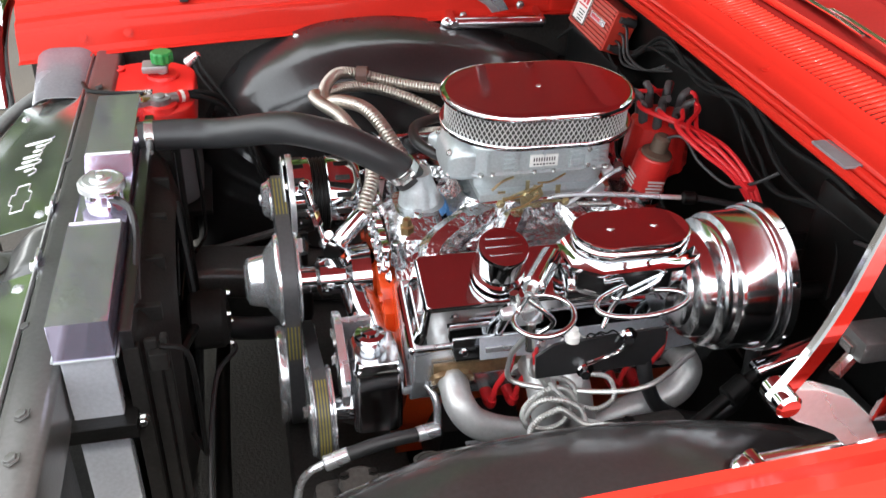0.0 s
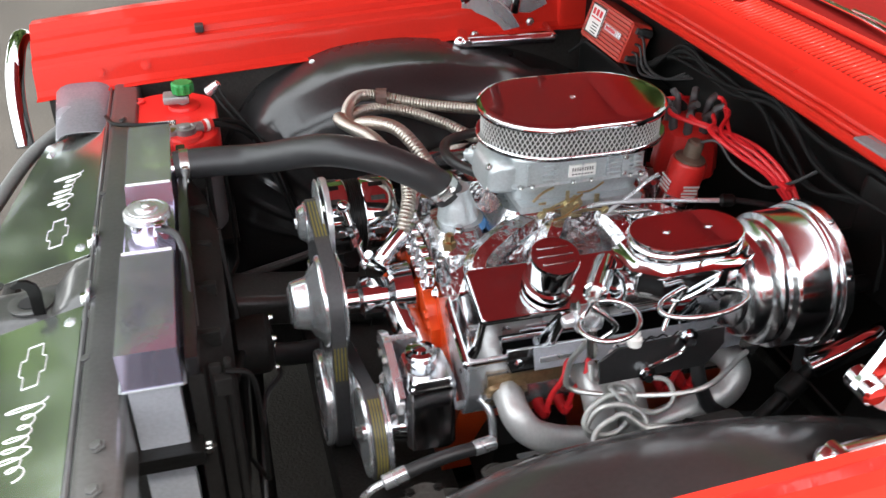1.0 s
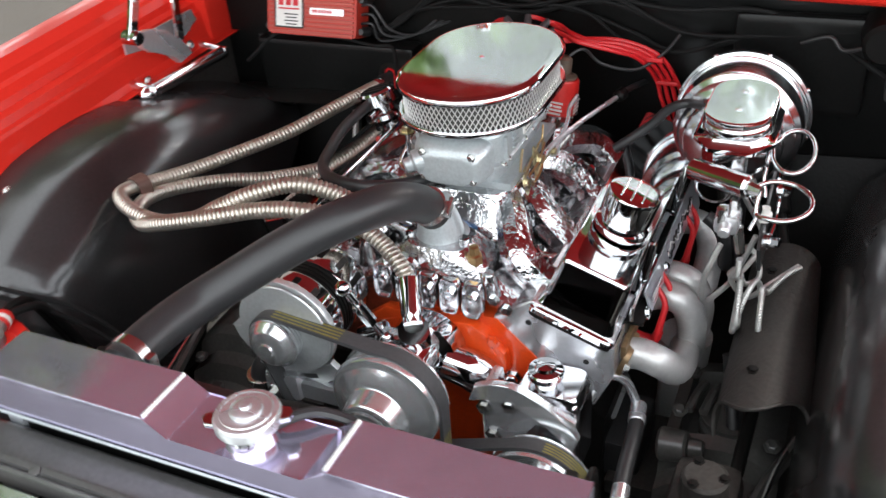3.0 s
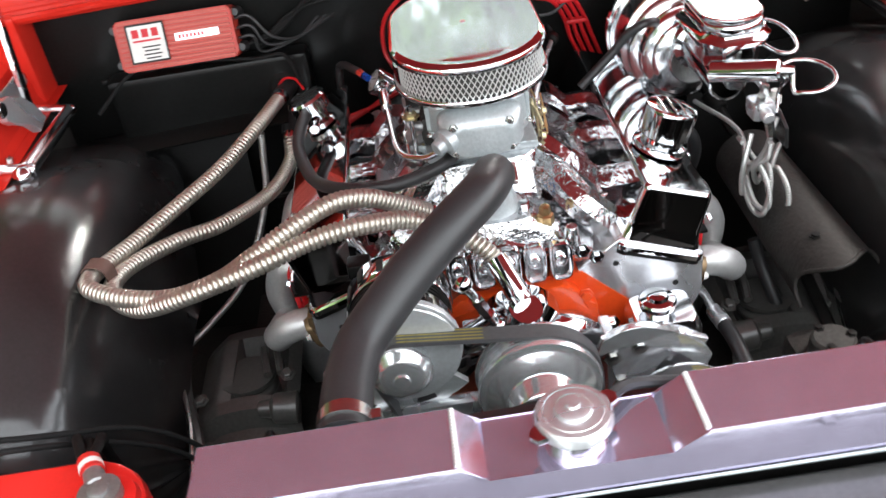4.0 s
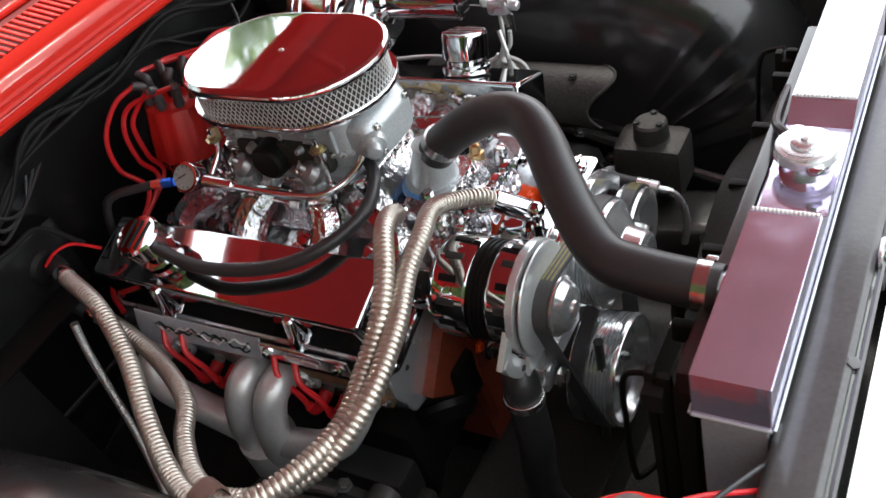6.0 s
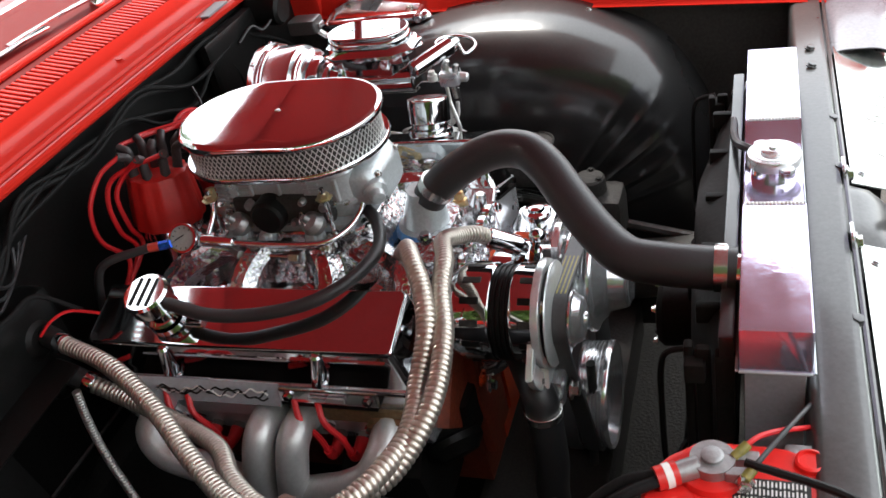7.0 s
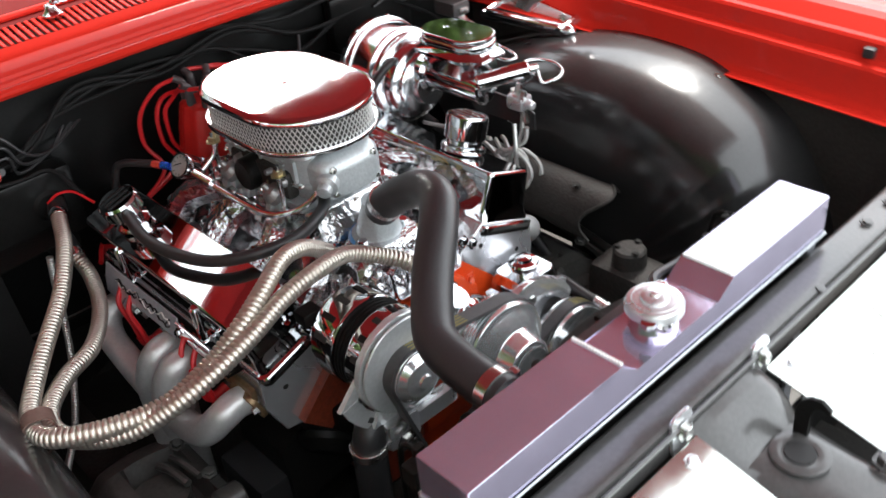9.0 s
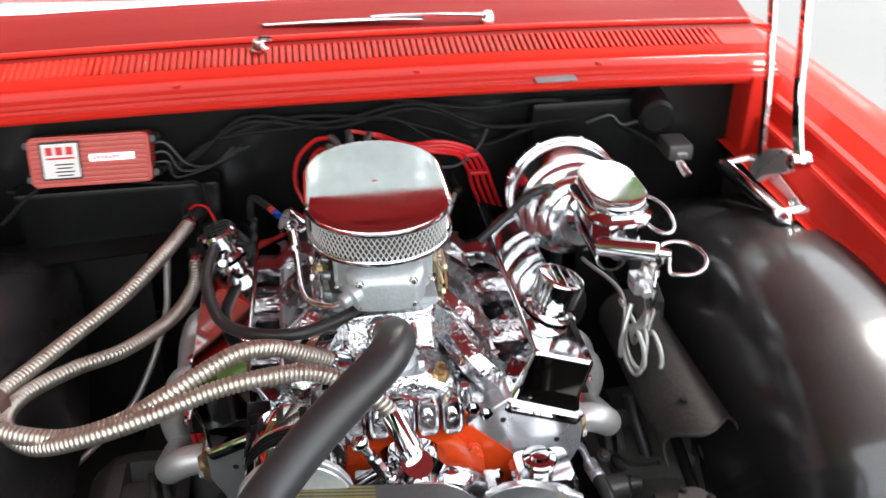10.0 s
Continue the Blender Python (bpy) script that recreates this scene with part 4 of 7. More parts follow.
# same painted shade on this half of the front cover
bm = bmesh.new()
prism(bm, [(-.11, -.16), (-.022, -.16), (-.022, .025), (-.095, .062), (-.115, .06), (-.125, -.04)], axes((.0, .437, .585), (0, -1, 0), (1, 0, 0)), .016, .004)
part("cover_flank", bm, ORANGE_SHADED, eng)
bm = bmesh.new()
box(bm, (0, .66, .34), (.20, .44, .12), .02)
part("oil_pan", bm, BLACK_SATIN, eng, "black oil pan")
bm = bmesh.new()
prism(bm, [(-.112, .634), (-.10, .622), (-.03, .60), (.04, .60), (.104, .640), (.090, .672), (.070, .686), (-.017, .681), (-.075, .660)], axes((0, .437, 0), (0, -1, 0), (1, 0, 0)), .020, .003)
part("front_rail", bm, ORANGE, eng)
for x, z in ((-.09, .66), (.10, .665), (-.115, .58), (.115, .58)):
    bolt_on(eng, (x, .418, z), (0, -1, 0), .007, .006, ORANGE)


def head(s, y0, label):
    ob = thing("cylinder_head", (s * .2, y0 + .23, .62), label, "cylinder head", "cylinder heads")
    bm = bmesh.new()
    poly = [(.094, .692), (.150, .731), (.258, .690), (.258, .63), (.234, .575), (.196, .568), (.126, .641)]
    loft(bm, [[Vector((s * x, y, z)) for x, z in poly] for y in (y0, y0 + .005, y0 + .465, y0 + .47)])
    bmesh.ops.bevel(bm, geom=[e for e in bm.edges], offset=.0018, segments=1, affect="EDGES")
    part("casting", bm, BRUSHED, ob)
    for x, z in ((.144, .694), (.128, .650), (.222, .648)):
        bm = bmesh.new()
        cyl(bm, (s * x, y0 + .002, z), (s * x, y0 - .0008, z), .0040, .0040, 12)
        part("threaded_hole", bm, INK, ob)
    return ob


head(1, .436, "bare aluminium cylinder head beside the header tubes")
head(-1, .452, "bare aluminium cylinder head beside the alternator")


def valve_cover(s, y0, y1, label):
    ob = thing("valve_cover", (s * .20, (y0 + y1) / 2, .70), label, "valve cover", "valve covers")
    c = Vector((s * .2015, (y0 + y1) / 2, .702))
    n = Vector((s * .34, 0, .94))
    m = axes(c, n, (s * .94, 0, -.34))
    L = (y1 - y0)
    bm = bmesh.new()
    def ring(w, l, z, r):
        return [m @ Vector((x, y, z)) for x, y in rounded(w, l, r, 4)]
    loft(bm, [ring(.120, L + .034, -.004, .012), ring(.120, L + .034, .003, .012), ring(.117, L + .031, .005, .012), ring(.112, L + .026, .005, .010), ring(.108, L + .021, .006, .010),
              ring(.106, L + .017, .012, .010), ring(.101, L + .010, .020, .010), ring(.098, L + .006, .030, .010), ring(.0925, L + .001, .078, .009), ring(.0905, L - .002, .0822, .009), ring(.087, L - .006, .0845, .008), ring(.082, L - .011, .0852, .006)])
    part("cover", bm, CHROME, ob, "mirror chrome valve cover", 30)
    bm = bmesh.new()
    loft(bm, [ring(.118, L + .032, -.010, .012), ring(.118, L + .032, -.0042, .012)])
    part("gasket", bm, BLACK_SATIN, ob)
    # hold-down wing bolts
    for k in (.245, .745):
        p = m @ Vector((.063, (k - .5) * L - .012, .006))
        q = m @ Vector((.047, (k - .5) * L + .012, .081))
        bm = bmesh.new()
        cyl(bm, p, q, .0066, .0074, 14, .003)
        lathe(bm, [(.0095, 0), (.0095, .005), (.0066, .007)], axes(p, q - p), 12)
        part("hold_down_bolt", bm, CHROME, ob)
    return ob


valve_cover(1, .447, .892, "mirror chrome valve cover reflecting the red hood")
valve_cover(-1, .455, .898, "mirror chrome valve cover with a vent hose over it")

# breather on the one cover, vent valve on the other
br = thing("breather_cap", (.235, .555, .78), "chrome push-in oil breather cap with a ribbed top", "breather")
m = axes((.2325, .555, .785), (.30, 0, .95))
bm = bmesh.new()
lathe(bm, [(.036, 0), (.037, .004), (.036, .010), (.030, .013), (.0295, .018), (.0345, .022), (.0350, .055), (.033, .0595), (.028, .061), (0, .061)], m, 36)
part("cap_shell", bm, CHROME, br)
for x in (-.014, 0, .014):
    bm = bmesh.new()
    box(bm, (x, 0, .0615), (.003, .044 if x else .05, .002), .0008, m)
    part("rib", bm, CHROME, br)
pv = thing("vent_valve", (-.242, .79, .79), "chrome vent valve with ribbed top and side outlet", "vent valve")
m = axes((-.233, .79, .785), (-.30, 0, .95))
bm = bmesh.new()
lathe(bm, [(.026, 0), (.027, .008), (.020, .012), (.020, .022), (.030, .026), (.031, .046), (.028, .050), (0, .050)], m, 30)
part("cap_shell", bm, CHROME, pv)
for y in (-.012, 0, .012):
    bm = bmesh.new()
    box(bm, (0, y, .0505), (.042, .0035, .0025), .0008, m)
    part("rib", bm, BLACK_SATIN, pv)
bm = bmesh.new()
cyl(bm, m @ Vector((0, -.01, .015)), m @ Vector((0, -.05, .015)), .009, .008, 14, .001)
part("outlet", bm, CHROME, pv)
bm = bmesh.new()
tube(bm, [(-.245, .765, .812), (-.250, .757, .815), (-.258, .692, .806), (-.246, .625, .802), (-.223, .564, .806), (-.180, .522, .814), (-.121, .513, .815), (-.060, .540, .816), (-.03, .572, .822)], .0088, 12)
single("vacuum_hose", bm, RUBBER, "black rubber vacuum hose from vent valve to carburetor", "hose")

# intake manifold
im = thing("intake_manifold", (0, .66, .70), "chromed aluminium intake manifold with cast runners", "intake manifold")
bm = bmesh.new()
def valley(u, v):
    y = lerp(.437, .90, v)
    a = (u - .5) * 2
    x = a * .155
    z = .728 - .038 * abs(a) ** 3 + .030 * max(0, 1 - abs(a) * 1.25)
    z += .006 * math.sin(y * 95) * math.sin(abs(a) * 3.1)
    if y < .445:
        z -= (.445 - y) * .9
    return Vector((x, y, z))
sheet(bm, valley, 26, 34, .012)
part("base", bm, CHROME_WAVY, im)
bm = bmesh.new()
loft(bm, [[Vector((x * w, .67 + y * l, z)) for x, y in rounded(1, 1, .2, 4)] for w, l, z in ((.20, .30, .735), (.17, .27, .775), (.155, .245, .790), (.155, .240, .803), (.150, .235, .806))])
part("plenum", bm, CHROME_CAST, im)
for s in (-1, 1):
    for k, (ya, yb) in enumerate(((.60, .495), (.64, .60), (.70, .735), (.745, .845))):
        bm = bmesh.new()
        tube(bm, [(s * .055, ya, .782), (s * .085, lerp(ya, yb, .5), .777), (s * .115, yb, .752), (s * .150, yb + .003, .712)], lambda t: lerp(.022, .027, t), 8)
        part("runner", bm, CHROME_CAST, im, smooth=20)
        bolt_on(im, (s * .128, yb + .035, .742), (s * .6, 0, .8), .008, .008, CHROME)
bm = bmesh.new()
loft(bm, [[Vector((.005 + x * w, .486 + y * l, z)) for x, y in rounded(1, 1, .25, 4)] for w, l, z in ((.17, .10, .725), (.15, .085, .752), (.10, .072, .766), (.085, .066, .772))])
part("water_crossover", bm, CHROME_WAVY, im)
rnd = random.Random(5)
for k in range(16):
    x, y = rnd.uniform(-.11, .12), rnd.choice((rnd.uniform(.435, .475), rnd.uniform(.505, .545), rnd.uniform(.80, .87)))
    bm = bmesh.new()
    r = rnd.uniform(.007, .013)
    z0 = .738 - .05 * abs(x)
    lathe(bm, [(r * 1.5, -.012), (r * 1.2, .006), (r, .012 + rnd.uniform(0, .012)), (r * .75, .026), (r * .3, .026)], axes((x, y, z0), (rnd.uniform(-.2, .2), rnd.uniform(-.4, 0), 1)), 14)
    part("boss", bm, CHROME_WAVY, im)
# end rail with a row of hollow cast pads, a boss in each
bm = bmesh.new()
prism(bm, [(-.112, .701), (-.066, .697), (.024, .688), (.08, .686), (.112, .701), (.137, .724), (.155, .752), (.10, .752), (0, .766), (-.10, .752), (-.155, .752), (-.137, .724)], axes((0, .439, 0), (0, -1, .12), (1, 0, 0)), .012, .003)
rail = part("end_rail", bm, CHROME_CAST, im)
for k in range(5):
    x = -.058 + .0325 * k
    m = axes((x, .427, .7245 - .05 * x), (0, -1, .12), (1, 0, 0))
    bm = bmesh.new()
    loft(bm, [[m @ Vector((a * w, b * h, d)) for a, b in rounded(1, 1, .28, 4)] for w, h, d in ((.031, .053, -.002), (.030, .052, .006), (.028, .050, .008), (.025, .047, .008), (.022, .044, .002), (.019, .041, .0015))])
    part("cast_pad", bm, POLISHED, rail)
    bm = bmesh.new()
    lathe(bm, [(.0085, 0), (.0080, .006), (.0065, .0075), (.004, .0075), (.0035, .005), (0, .005)], m @ pose(0, .002, .001), 18)
    part("pad_boss", bm, POLISHED, rail)
for s, x, z in ((1, .100, .728), (-1, .100, .728), (1, .118, .716), (-1, .118, .716)):
    bolt_on(rail, (s * x, .427, z), (0, -1, .12), .0065, .006, CHROME)

SEALANT = material("blue_sealant", (0.10, 0.30, 0.62), 0.35, 0.0, spread=0.3, scale=60, bump=0.4, bump_scale=80)
wn_ = thing("water_neck", (0, .492, .77), "cast aluminium thermostat housing with blue sealant at its foot", "thermostat housing")
bm = bmesh.new()
lathe(bm, [(.040, 0), (.040, .007), (.033, .010), (.030, .026), (.026, .040), (.022, .052), (.022, .062)], axes((.0, .494, .764), (0, -.08, 1)), 28)
part("housing", bm, CAST, wn_)
bm = bmesh.new()
lathe(bm, [(.040, -.006), (.046, -.003), (.045, .002), (.041, .006)], axes((.0, .494, .764), (0, -.08, 1)), 28)
part("sealant", bm, SEALANT, wn_, "squeezed-out blue sealant")
for s in (-1, 1):
    bolt_on(wn_, (s * .038, .484, .770), (0, 0, 1), .008, .008, CHROME)
sd = thing("temperature_sender", (.055, .462, .765), "brass temperature sender in the manifold", "sensor")
bm = bmesh.new()
lathe(bm, [(.011, -.01), (.011, .010), (.008, .012), (.007, .022), (.004, .024)], axes((.062, .462, .758)), 6)
part("hex_body", bm, BRASS, sd)

# carburetor
cb = thing("carburetor", (0, .67, .806), "cast aluminium four-barrel carburetor with gold linkage", "carburetor")
bm = bmesh.new()
box(bm, (0, .67, .811), (.150, .200, .012), .003)
part("base_plate", bm, CAST, cb)
bm = bmesh.new()
loft(bm, [[Vector((x * w, .67 + y * l, z)) for x, y in rounded(1, 1, .16, 4)] for w, l, z in ((.112, .205, .816), (.116, .210, .828), (.116, .212, .838), (.136, .226, .841), (.138, .228, .846), (.132, .220, .849), (.131, .218, .884), (.136, .222, .887), (.134, .220, .891), (.122, .150, .894), (.118, .142, .900))])
part("main_body", bm, CAST, cb)
for s in (-1, 1):
    for k in range(5):
        bm = bmesh.new()
        box(bm, (s * .066, .582 + k * .043, .866), (.006, .006, .034), .002)
        part("cast_rib", bm, CAST, cb)
    for y0, y1 in ((.606, .630), (.708, .732), (.742, .766)):
        for k in range(4):
            bm = bmesh.new()
            box(bm, (s * .0668, (y0 + y1) / 2, .8545 + k * .0075), (.006, y1 - y0, .0028), .0008)
            part("cast_fin", bm, CAST, cb)
    bm = bmesh.new()
    box(bm, (s * .0675, .738, .866), (.005, .012, .038), .001)
    part("screw_strap", bm, CAST, cb)
    for z in (.853, .879):
        bolt_on(cb, (s * .070, .738, z), (s, 0, 0), .0028, .0012, STEEL, "strap_screw")
    for y in (.572, .590, .655, .685, .750, .768):
        bolt_on(cb, (s * .0655, y, .8465), (s * .4, 0, 1), .0038, .003, STEEL, "flange_screw")
bm = bmesh.new()
box(bm, (.0675, .668, .8655), (.003, .044, .020), .0008)
plate_ = part("label_plate", bm, WHITE, cb, "small white label with dark print")
bm = bmesh.new()
for k in range(9):
    box(bm, (.0692, .652 + k * .004, .868), (.0006, .0018, .006))
for k in range(7):
    box(bm, (.0692, .653 + k * .005, .860), (.0006, .003, .002))
part("label_print", bm, INK, plate_)
for s in (-1, 1):
    for y in (.775,):
        bm = bmesh.new()
        cyl(bm, (s * .045, y, .822), (s * .045, y + (-.016 if y < .6 else .016), .832), .012, .009, 14, .002)
        part("fuel_boss", bm, CAST, cb)
bm = bmesh.new()
loft(bm, [[Vector((x * w, y, z0 + z * h)) for x, z in rounded(1, 1, .28, 5)] for y, w, h, z0 in ((.575, .108, .060, .856), (.560, .112, .066, .858), (.545, .108, .064, .857), (.532, .092, .052, .852), (.526, .070, .036, .848))])
part("fuel_bowl", bm, CAST, cb, "rounded cast fuel bowl")
bm = bmesh.new()
lathe(bm, [(.017, 0), (.017, .012), (.011, .016), (.010, .026), (.007, .028)], axes((-.040, .540, .856), (-.75, -.5, -.25)), 16)
part("bowl_inlet", bm, CAST, cb)
for x, z in ((-.036, .872), (.036, .872), (-.036, .836), (.036, .836)):
    bolt_on(cb, (x, .531, z), (0, -1, .1), .0042, .005, STEEL, "bowl_screw")
# black block for the choke and for the shade under the air cleaner
bm = bmesh.new()
box(bm, (-.066, .668, .840), (.022, .150, .044), .009)
part("choke_body", bm, BLACK_DULL, cb, "dark choke housing, its black also painting shade below the air cleaner")
for y, z, r in ((.600, .848, .008), (.630, .856, .006), (.712, .852, .009), (.735, .832, .007), (.650, .824, .007)):
    bm = bmesh.new()
    cyl(bm, (-.074, y, z), (-.086, y, z + .002), r, r * .7, 10, .001)
    part("choke_screw", bm, LEAD, cb)
bm = bmesh.new()
cyl(bm, (-.060, .685, .838), (-.094, .685, .838), .027, .025, 24, .004)
part("choke_housing", bm, BLACK_SATIN, cb, "round black electric choke")
for y, h in ((.62, .022), (.735, .026)):
    bm = bmesh.new()
    lathe(bm, [(.006, -.014), (.015, -.010), (.017, -.002), (.0185, 0), (.017, .002), (.014, .010), (.006, .014), (.004, .022)], axes((-.084, y, .826), (-.5, .3, .8)), 20)
    part("vacuum_pot", bm, LEAD, cb)
    for k in range(3):
        bm = bmesh.new()
        tube(bm, [(-.076, y - .012 + .010 * k, .815), (-.096, y - .004 + .008 * k, .826 + .004 * k), (-.082, y + .016, .842)], .0018, 6)
        part("choke_link", bm, STEEL if k else GOLD, cb)
    bm = bmesh.new()
    box(bm, (-.072, y + .018, .832), (.004, .012, .022), .001)
    part("choke_lever", bm, STEEL, cb)
# fittings on the passenger flank of the carburetor
for y in (.765, .590):
    bm = bmesh.new()
    cyl(bm, (-.088, y, .800), (-.088, y, .884), .0036, .0036, 10)
    part("tie_stud", bm, CHROME, cb)
    for z in (.806, .868):
        bolt_on(cb, (-.088, y, z), (0, 0, 1), .008, .008, GOLD if z > .85 else STEEL, "stud_nut")
for a, b, r in (((-.094, .835, .780), (-.090, .655, .772), .0055), ((-.100, .720, .803), (-.096, .600, .794), .0042), ((-.080, .800, .812), (-.104, .742, .790), .0036)):
    bm = bmesh.new()
    a, b = Vector(a), Vector(b)
    tube(bm, [a, a.lerp(b, .5) + Vector((-.002, 0, .005)), b], r, 10)
    part("link_rod", bm, CHROME, cb)
    for q in (.04, .5, .96):
        bm = bmesh.new()
        c = a.lerp(b, q) + Vector((-.002, 0, .005)) * (1 - abs(2 * q - 1))
        d = (b - a).normalized() * .008
        cyl(bm, c - d, c + d, r + .0035, r + .0035, 6, .0008)
        part("hex_fitting", bm, STEEL, cb)
for y, r in ((.625, .014), (.700, .011), (.745, .016)):
    bm = bmesh.new()
    lathe(bm, [(r, 0), (r, .026), (r - .003, .029), (r * .5, .030), (r * .45, .036), (0, .037)], axes((-.062, y, .796), (-.9, 0, .3)), 20)
    part("side_boss", bm, CAST, cb)
# throttle linkage
bm = bmesh.new()
prism(bm, [(-.006, -.012), (.005, -.013), (.013, -.003), (.007, .011), (-.003, .014), (-.008, .004)], axes((.079, .655, .818), (1, 0, 0), (0, 1, 0)), .003, .0008)
part("throttle_lever", bm, GOLD, cb, "gold zinc-plated throttle lever")
bm = bmesh.new()
prism(bm, [(-.004, -.013), (.004, -.014), (.012, .006), (.008, .010), (.001, .002), (-.003, .017), (-.008, .012)], axes((.088, .635, .812), (1, 0, 0), (0, 1, 0)), .0025, .0006)
part("cam_lever", bm, GOLD, cb)
for (a, b) in (((.082, .60, .806), (.082, .665, .830)), ((.090, .63, .80), (.090, .70, .806)), ((.084, .585, .83), (.075, .62, .845))):
    bm = bmesh.new()
    tube(bm, [a, Vector(a).lerp(Vector(b), .5) + Vector((0, 0, .004)), b], .0022, 6)
    part("link_rod", bm, GOLD, cb)
for p in ((.083, .655, .818), (.092, .636, .824), (.084, .60, .806), (.092, .70, .806)):
    bolt_on(cb, p, (1, 0, 0), .005, .006, GOLD, "link_stud")
for x, y, z, w, h in ((.082, .612, .812, .018, .006), (.084, .640, .832, .006, .020), (.086, .675, .806, .022, .005), (.081, .69, .822, .008, .014), (.085, .600, .826, .012, .004), (.090, .655, .800, .016, .004)):
    bm = bmesh.new()
    box(bm, (x, y, z), (.0022, w, h), .0006)
    part("link_plate", bm, GOLD, cb)
for a, b in (((.090, .605, .815), (.094, .66, .84)), ((.086, .655, .838), (.078, .70, .846)), ((.094, .615, .80), (.094, .655, .822))):
    bm = bmesh.new()
    tube(bm, [a, Vector(a).lerp(Vector(b), .5) + Vector((.002, 0, -.004)), b], .0016, 6)
    part("thin_link", bm, BRASS, cb)
bm = bmesh.new()
flex(bm, [(.090, .700, .800), (.092, .74, .797), (.093, .775, .795)], .005, .0032, .0016, 10)
part("return_spring", bm, STEEL, cb, "coiled return spring")
tc = thing("throttle_rod", (.12, .78, .82), "bright throttle rod running back to the firewall", "throttle rod")
bm = bmesh.new()
tube(bm, [(.088, .672, .812), (.094, .70, .818), (.115, .77, .824), (.148, .868, .828)], .0038, 8)
part("rod", bm, BRUSHED, tc)
bm = bmesh.new()
lathe(bm, [(.006, -.008), (.010, -.004), (.010, .012), (.006, .016)], axes((.148, .868, .828), (.3, 1, 0)), 12)
part("rod_end", bm, BLACK_SATIN, tc, "black ball end")
bm = bmesh.new()
tube(bm, [(.150, .88, .828), (.155, .92, .82), (.16, .995, .80)], .005, 8)
part("cable_sheath", bm, RUBBER, tc)
# bell crank bracket seen from the front
bm = bmesh.new()
tube(bm, [(.095, .70, .800), (.102, .74, .835), (.100, .76, .85), (.108, .775, .865)], .0032, 8)
part("crank_rod", bm, BRUSHED, tc)

# air cleaner
ac = thing("air_cleaner", (0, .672, .885), "oval chrome-lidded air cleaner with a mesh-wrapped element", "air cleaner")
def oval(w, l, n=16):
    """Stadium outline, w across and l along."""
    r = w / 2
    out = []
    for i in range(n + 1):
        a = math.pi * i / n
        out.append((r * math.cos(a), l / 2 - r + r * math.sin(a)))
    for i in range(n + 1):
        a = math.pi + math.pi * i / n
        out.append((r * math.cos(a), -l / 2 + r + r * math.sin(a)))
    return out
def oring(w, l, z, cx=0, cy=.672):
    return [Vector((cx + x, cy + y, z)) for x, y in oval(w, l)]
bm = bmesh.new()
loft(bm, [oring(.12, .1830, .893), oring(.17, .2630, .897), oring(.198, .2910, .899), oring(.205, .2980, .901), oring(.2065, .2995, .904), oring(.2055, .2985, .907), oring(.203, .2960, .9085), oring(.19, .2830, .9075)])
part("base", bm, CHROME, ac, "chrome base pan")
bm = bmesh.new()
loft(bm, [oring(.183, .2760, .905), oring(.183, .2760, .946)])
part("element", bm, material("filter_paper", (0.045, 0.043, 0.04), .8, 0, spread=.25, bump=.3), ac, "grey pleated filter element")
STRAND = material("galvanised_strand", (0.72, 0.72, 0.70), 0.35, 0.5, spread=0.1, bump=0.0)
# expanded-metal mesh round the element
bm = bmesh.new()
per = evenly([Vector((x, .672 + y, 0)) for x, y in oval(.1890, .2820, 40)] + [Vector((.1890 / 2, .672 + .2820 / 2 - .1890 / 2, 0))], .0038)
rows = 6
for r in range(rows):
    z0 = .9075 + r * .0062
    for i in range(len(per) - 1):
        a, b = per[i], per[i + 1]
        up = (i + r) % 2
        p = Vector((a.x, a.y, z0 + (.0062 if up else 0)))
        q = Vector((b.x, b.y, z0 + (0 if up else .0062)))
        n = Vector((a.x, (a.y - .672) * .35, 0)).normalized() * .0012
        w = Vector((0, 0, .00095))
        vs = [bm.verts.new(c) for c in (p - w, q - w, q + w, p + w, p - w - n, q - w - n, q + w - n, p + w - n)]
        bm.faces.new(vs[:4])
        bm.faces.new((vs[3], vs[2], vs[6], vs[7]))
        bm.faces.new((vs[0], vs[4], vs[5], vs[1]))
mesh_ob = part("wire_mesh", bm, STRAND, ac, "bright expanded-metal mesh")
def dish(w, l):
    """Ring of the lid's top, pressed slightly hollow across its width."""
    return [Vector((p.x, p.y, .9564 - .0005 * (1 - (p.x / .093) ** 2))) for p in oring(w, l, 0)]


bm = bmesh.new()
loft(bm, [oring(.190, .2830, .942), oring(.202, .2950, .943), oring(.2055, .2985, .9455), oring(.2055, .2985, .949), oring(.203, .2960, .9525), oring(.197, .2900, .9548), oring(.1935, .2865, .9558), oring(.190, .2830, .9562), dish(.186, .2790), dish(.160, .2530), dish(.130, .2230), dish(.100, .1930), dish(.070, .1630), dish(.040, .1330), dish(.012, .1050)])
part("lid", bm, CHROME, ac, "mirror chrome oval lid", 30)
bm = bmesh.new()
lathe(bm, [(.004, -.001), (.004, .0008), (.003, .0012), (0, .0013)], axes((0, .672, .9555)), 20)
part("centre_nut", bm, CHROME, ac)


# ---- engine front drive ----
def grooved(r, y0, y1, n, depth=.003):
    """Profile of a ribbed rim from y0 to y1."""
    out = []
    w = (y1 - y0) / n
    for i in range(n):
        out += [(r, y0 + i * w), (r, y0 + (i + .45) * w), (r - depth, y0 + (i + .6) * w), (r - depth, y0 + (i + .9) * w)]
    return out


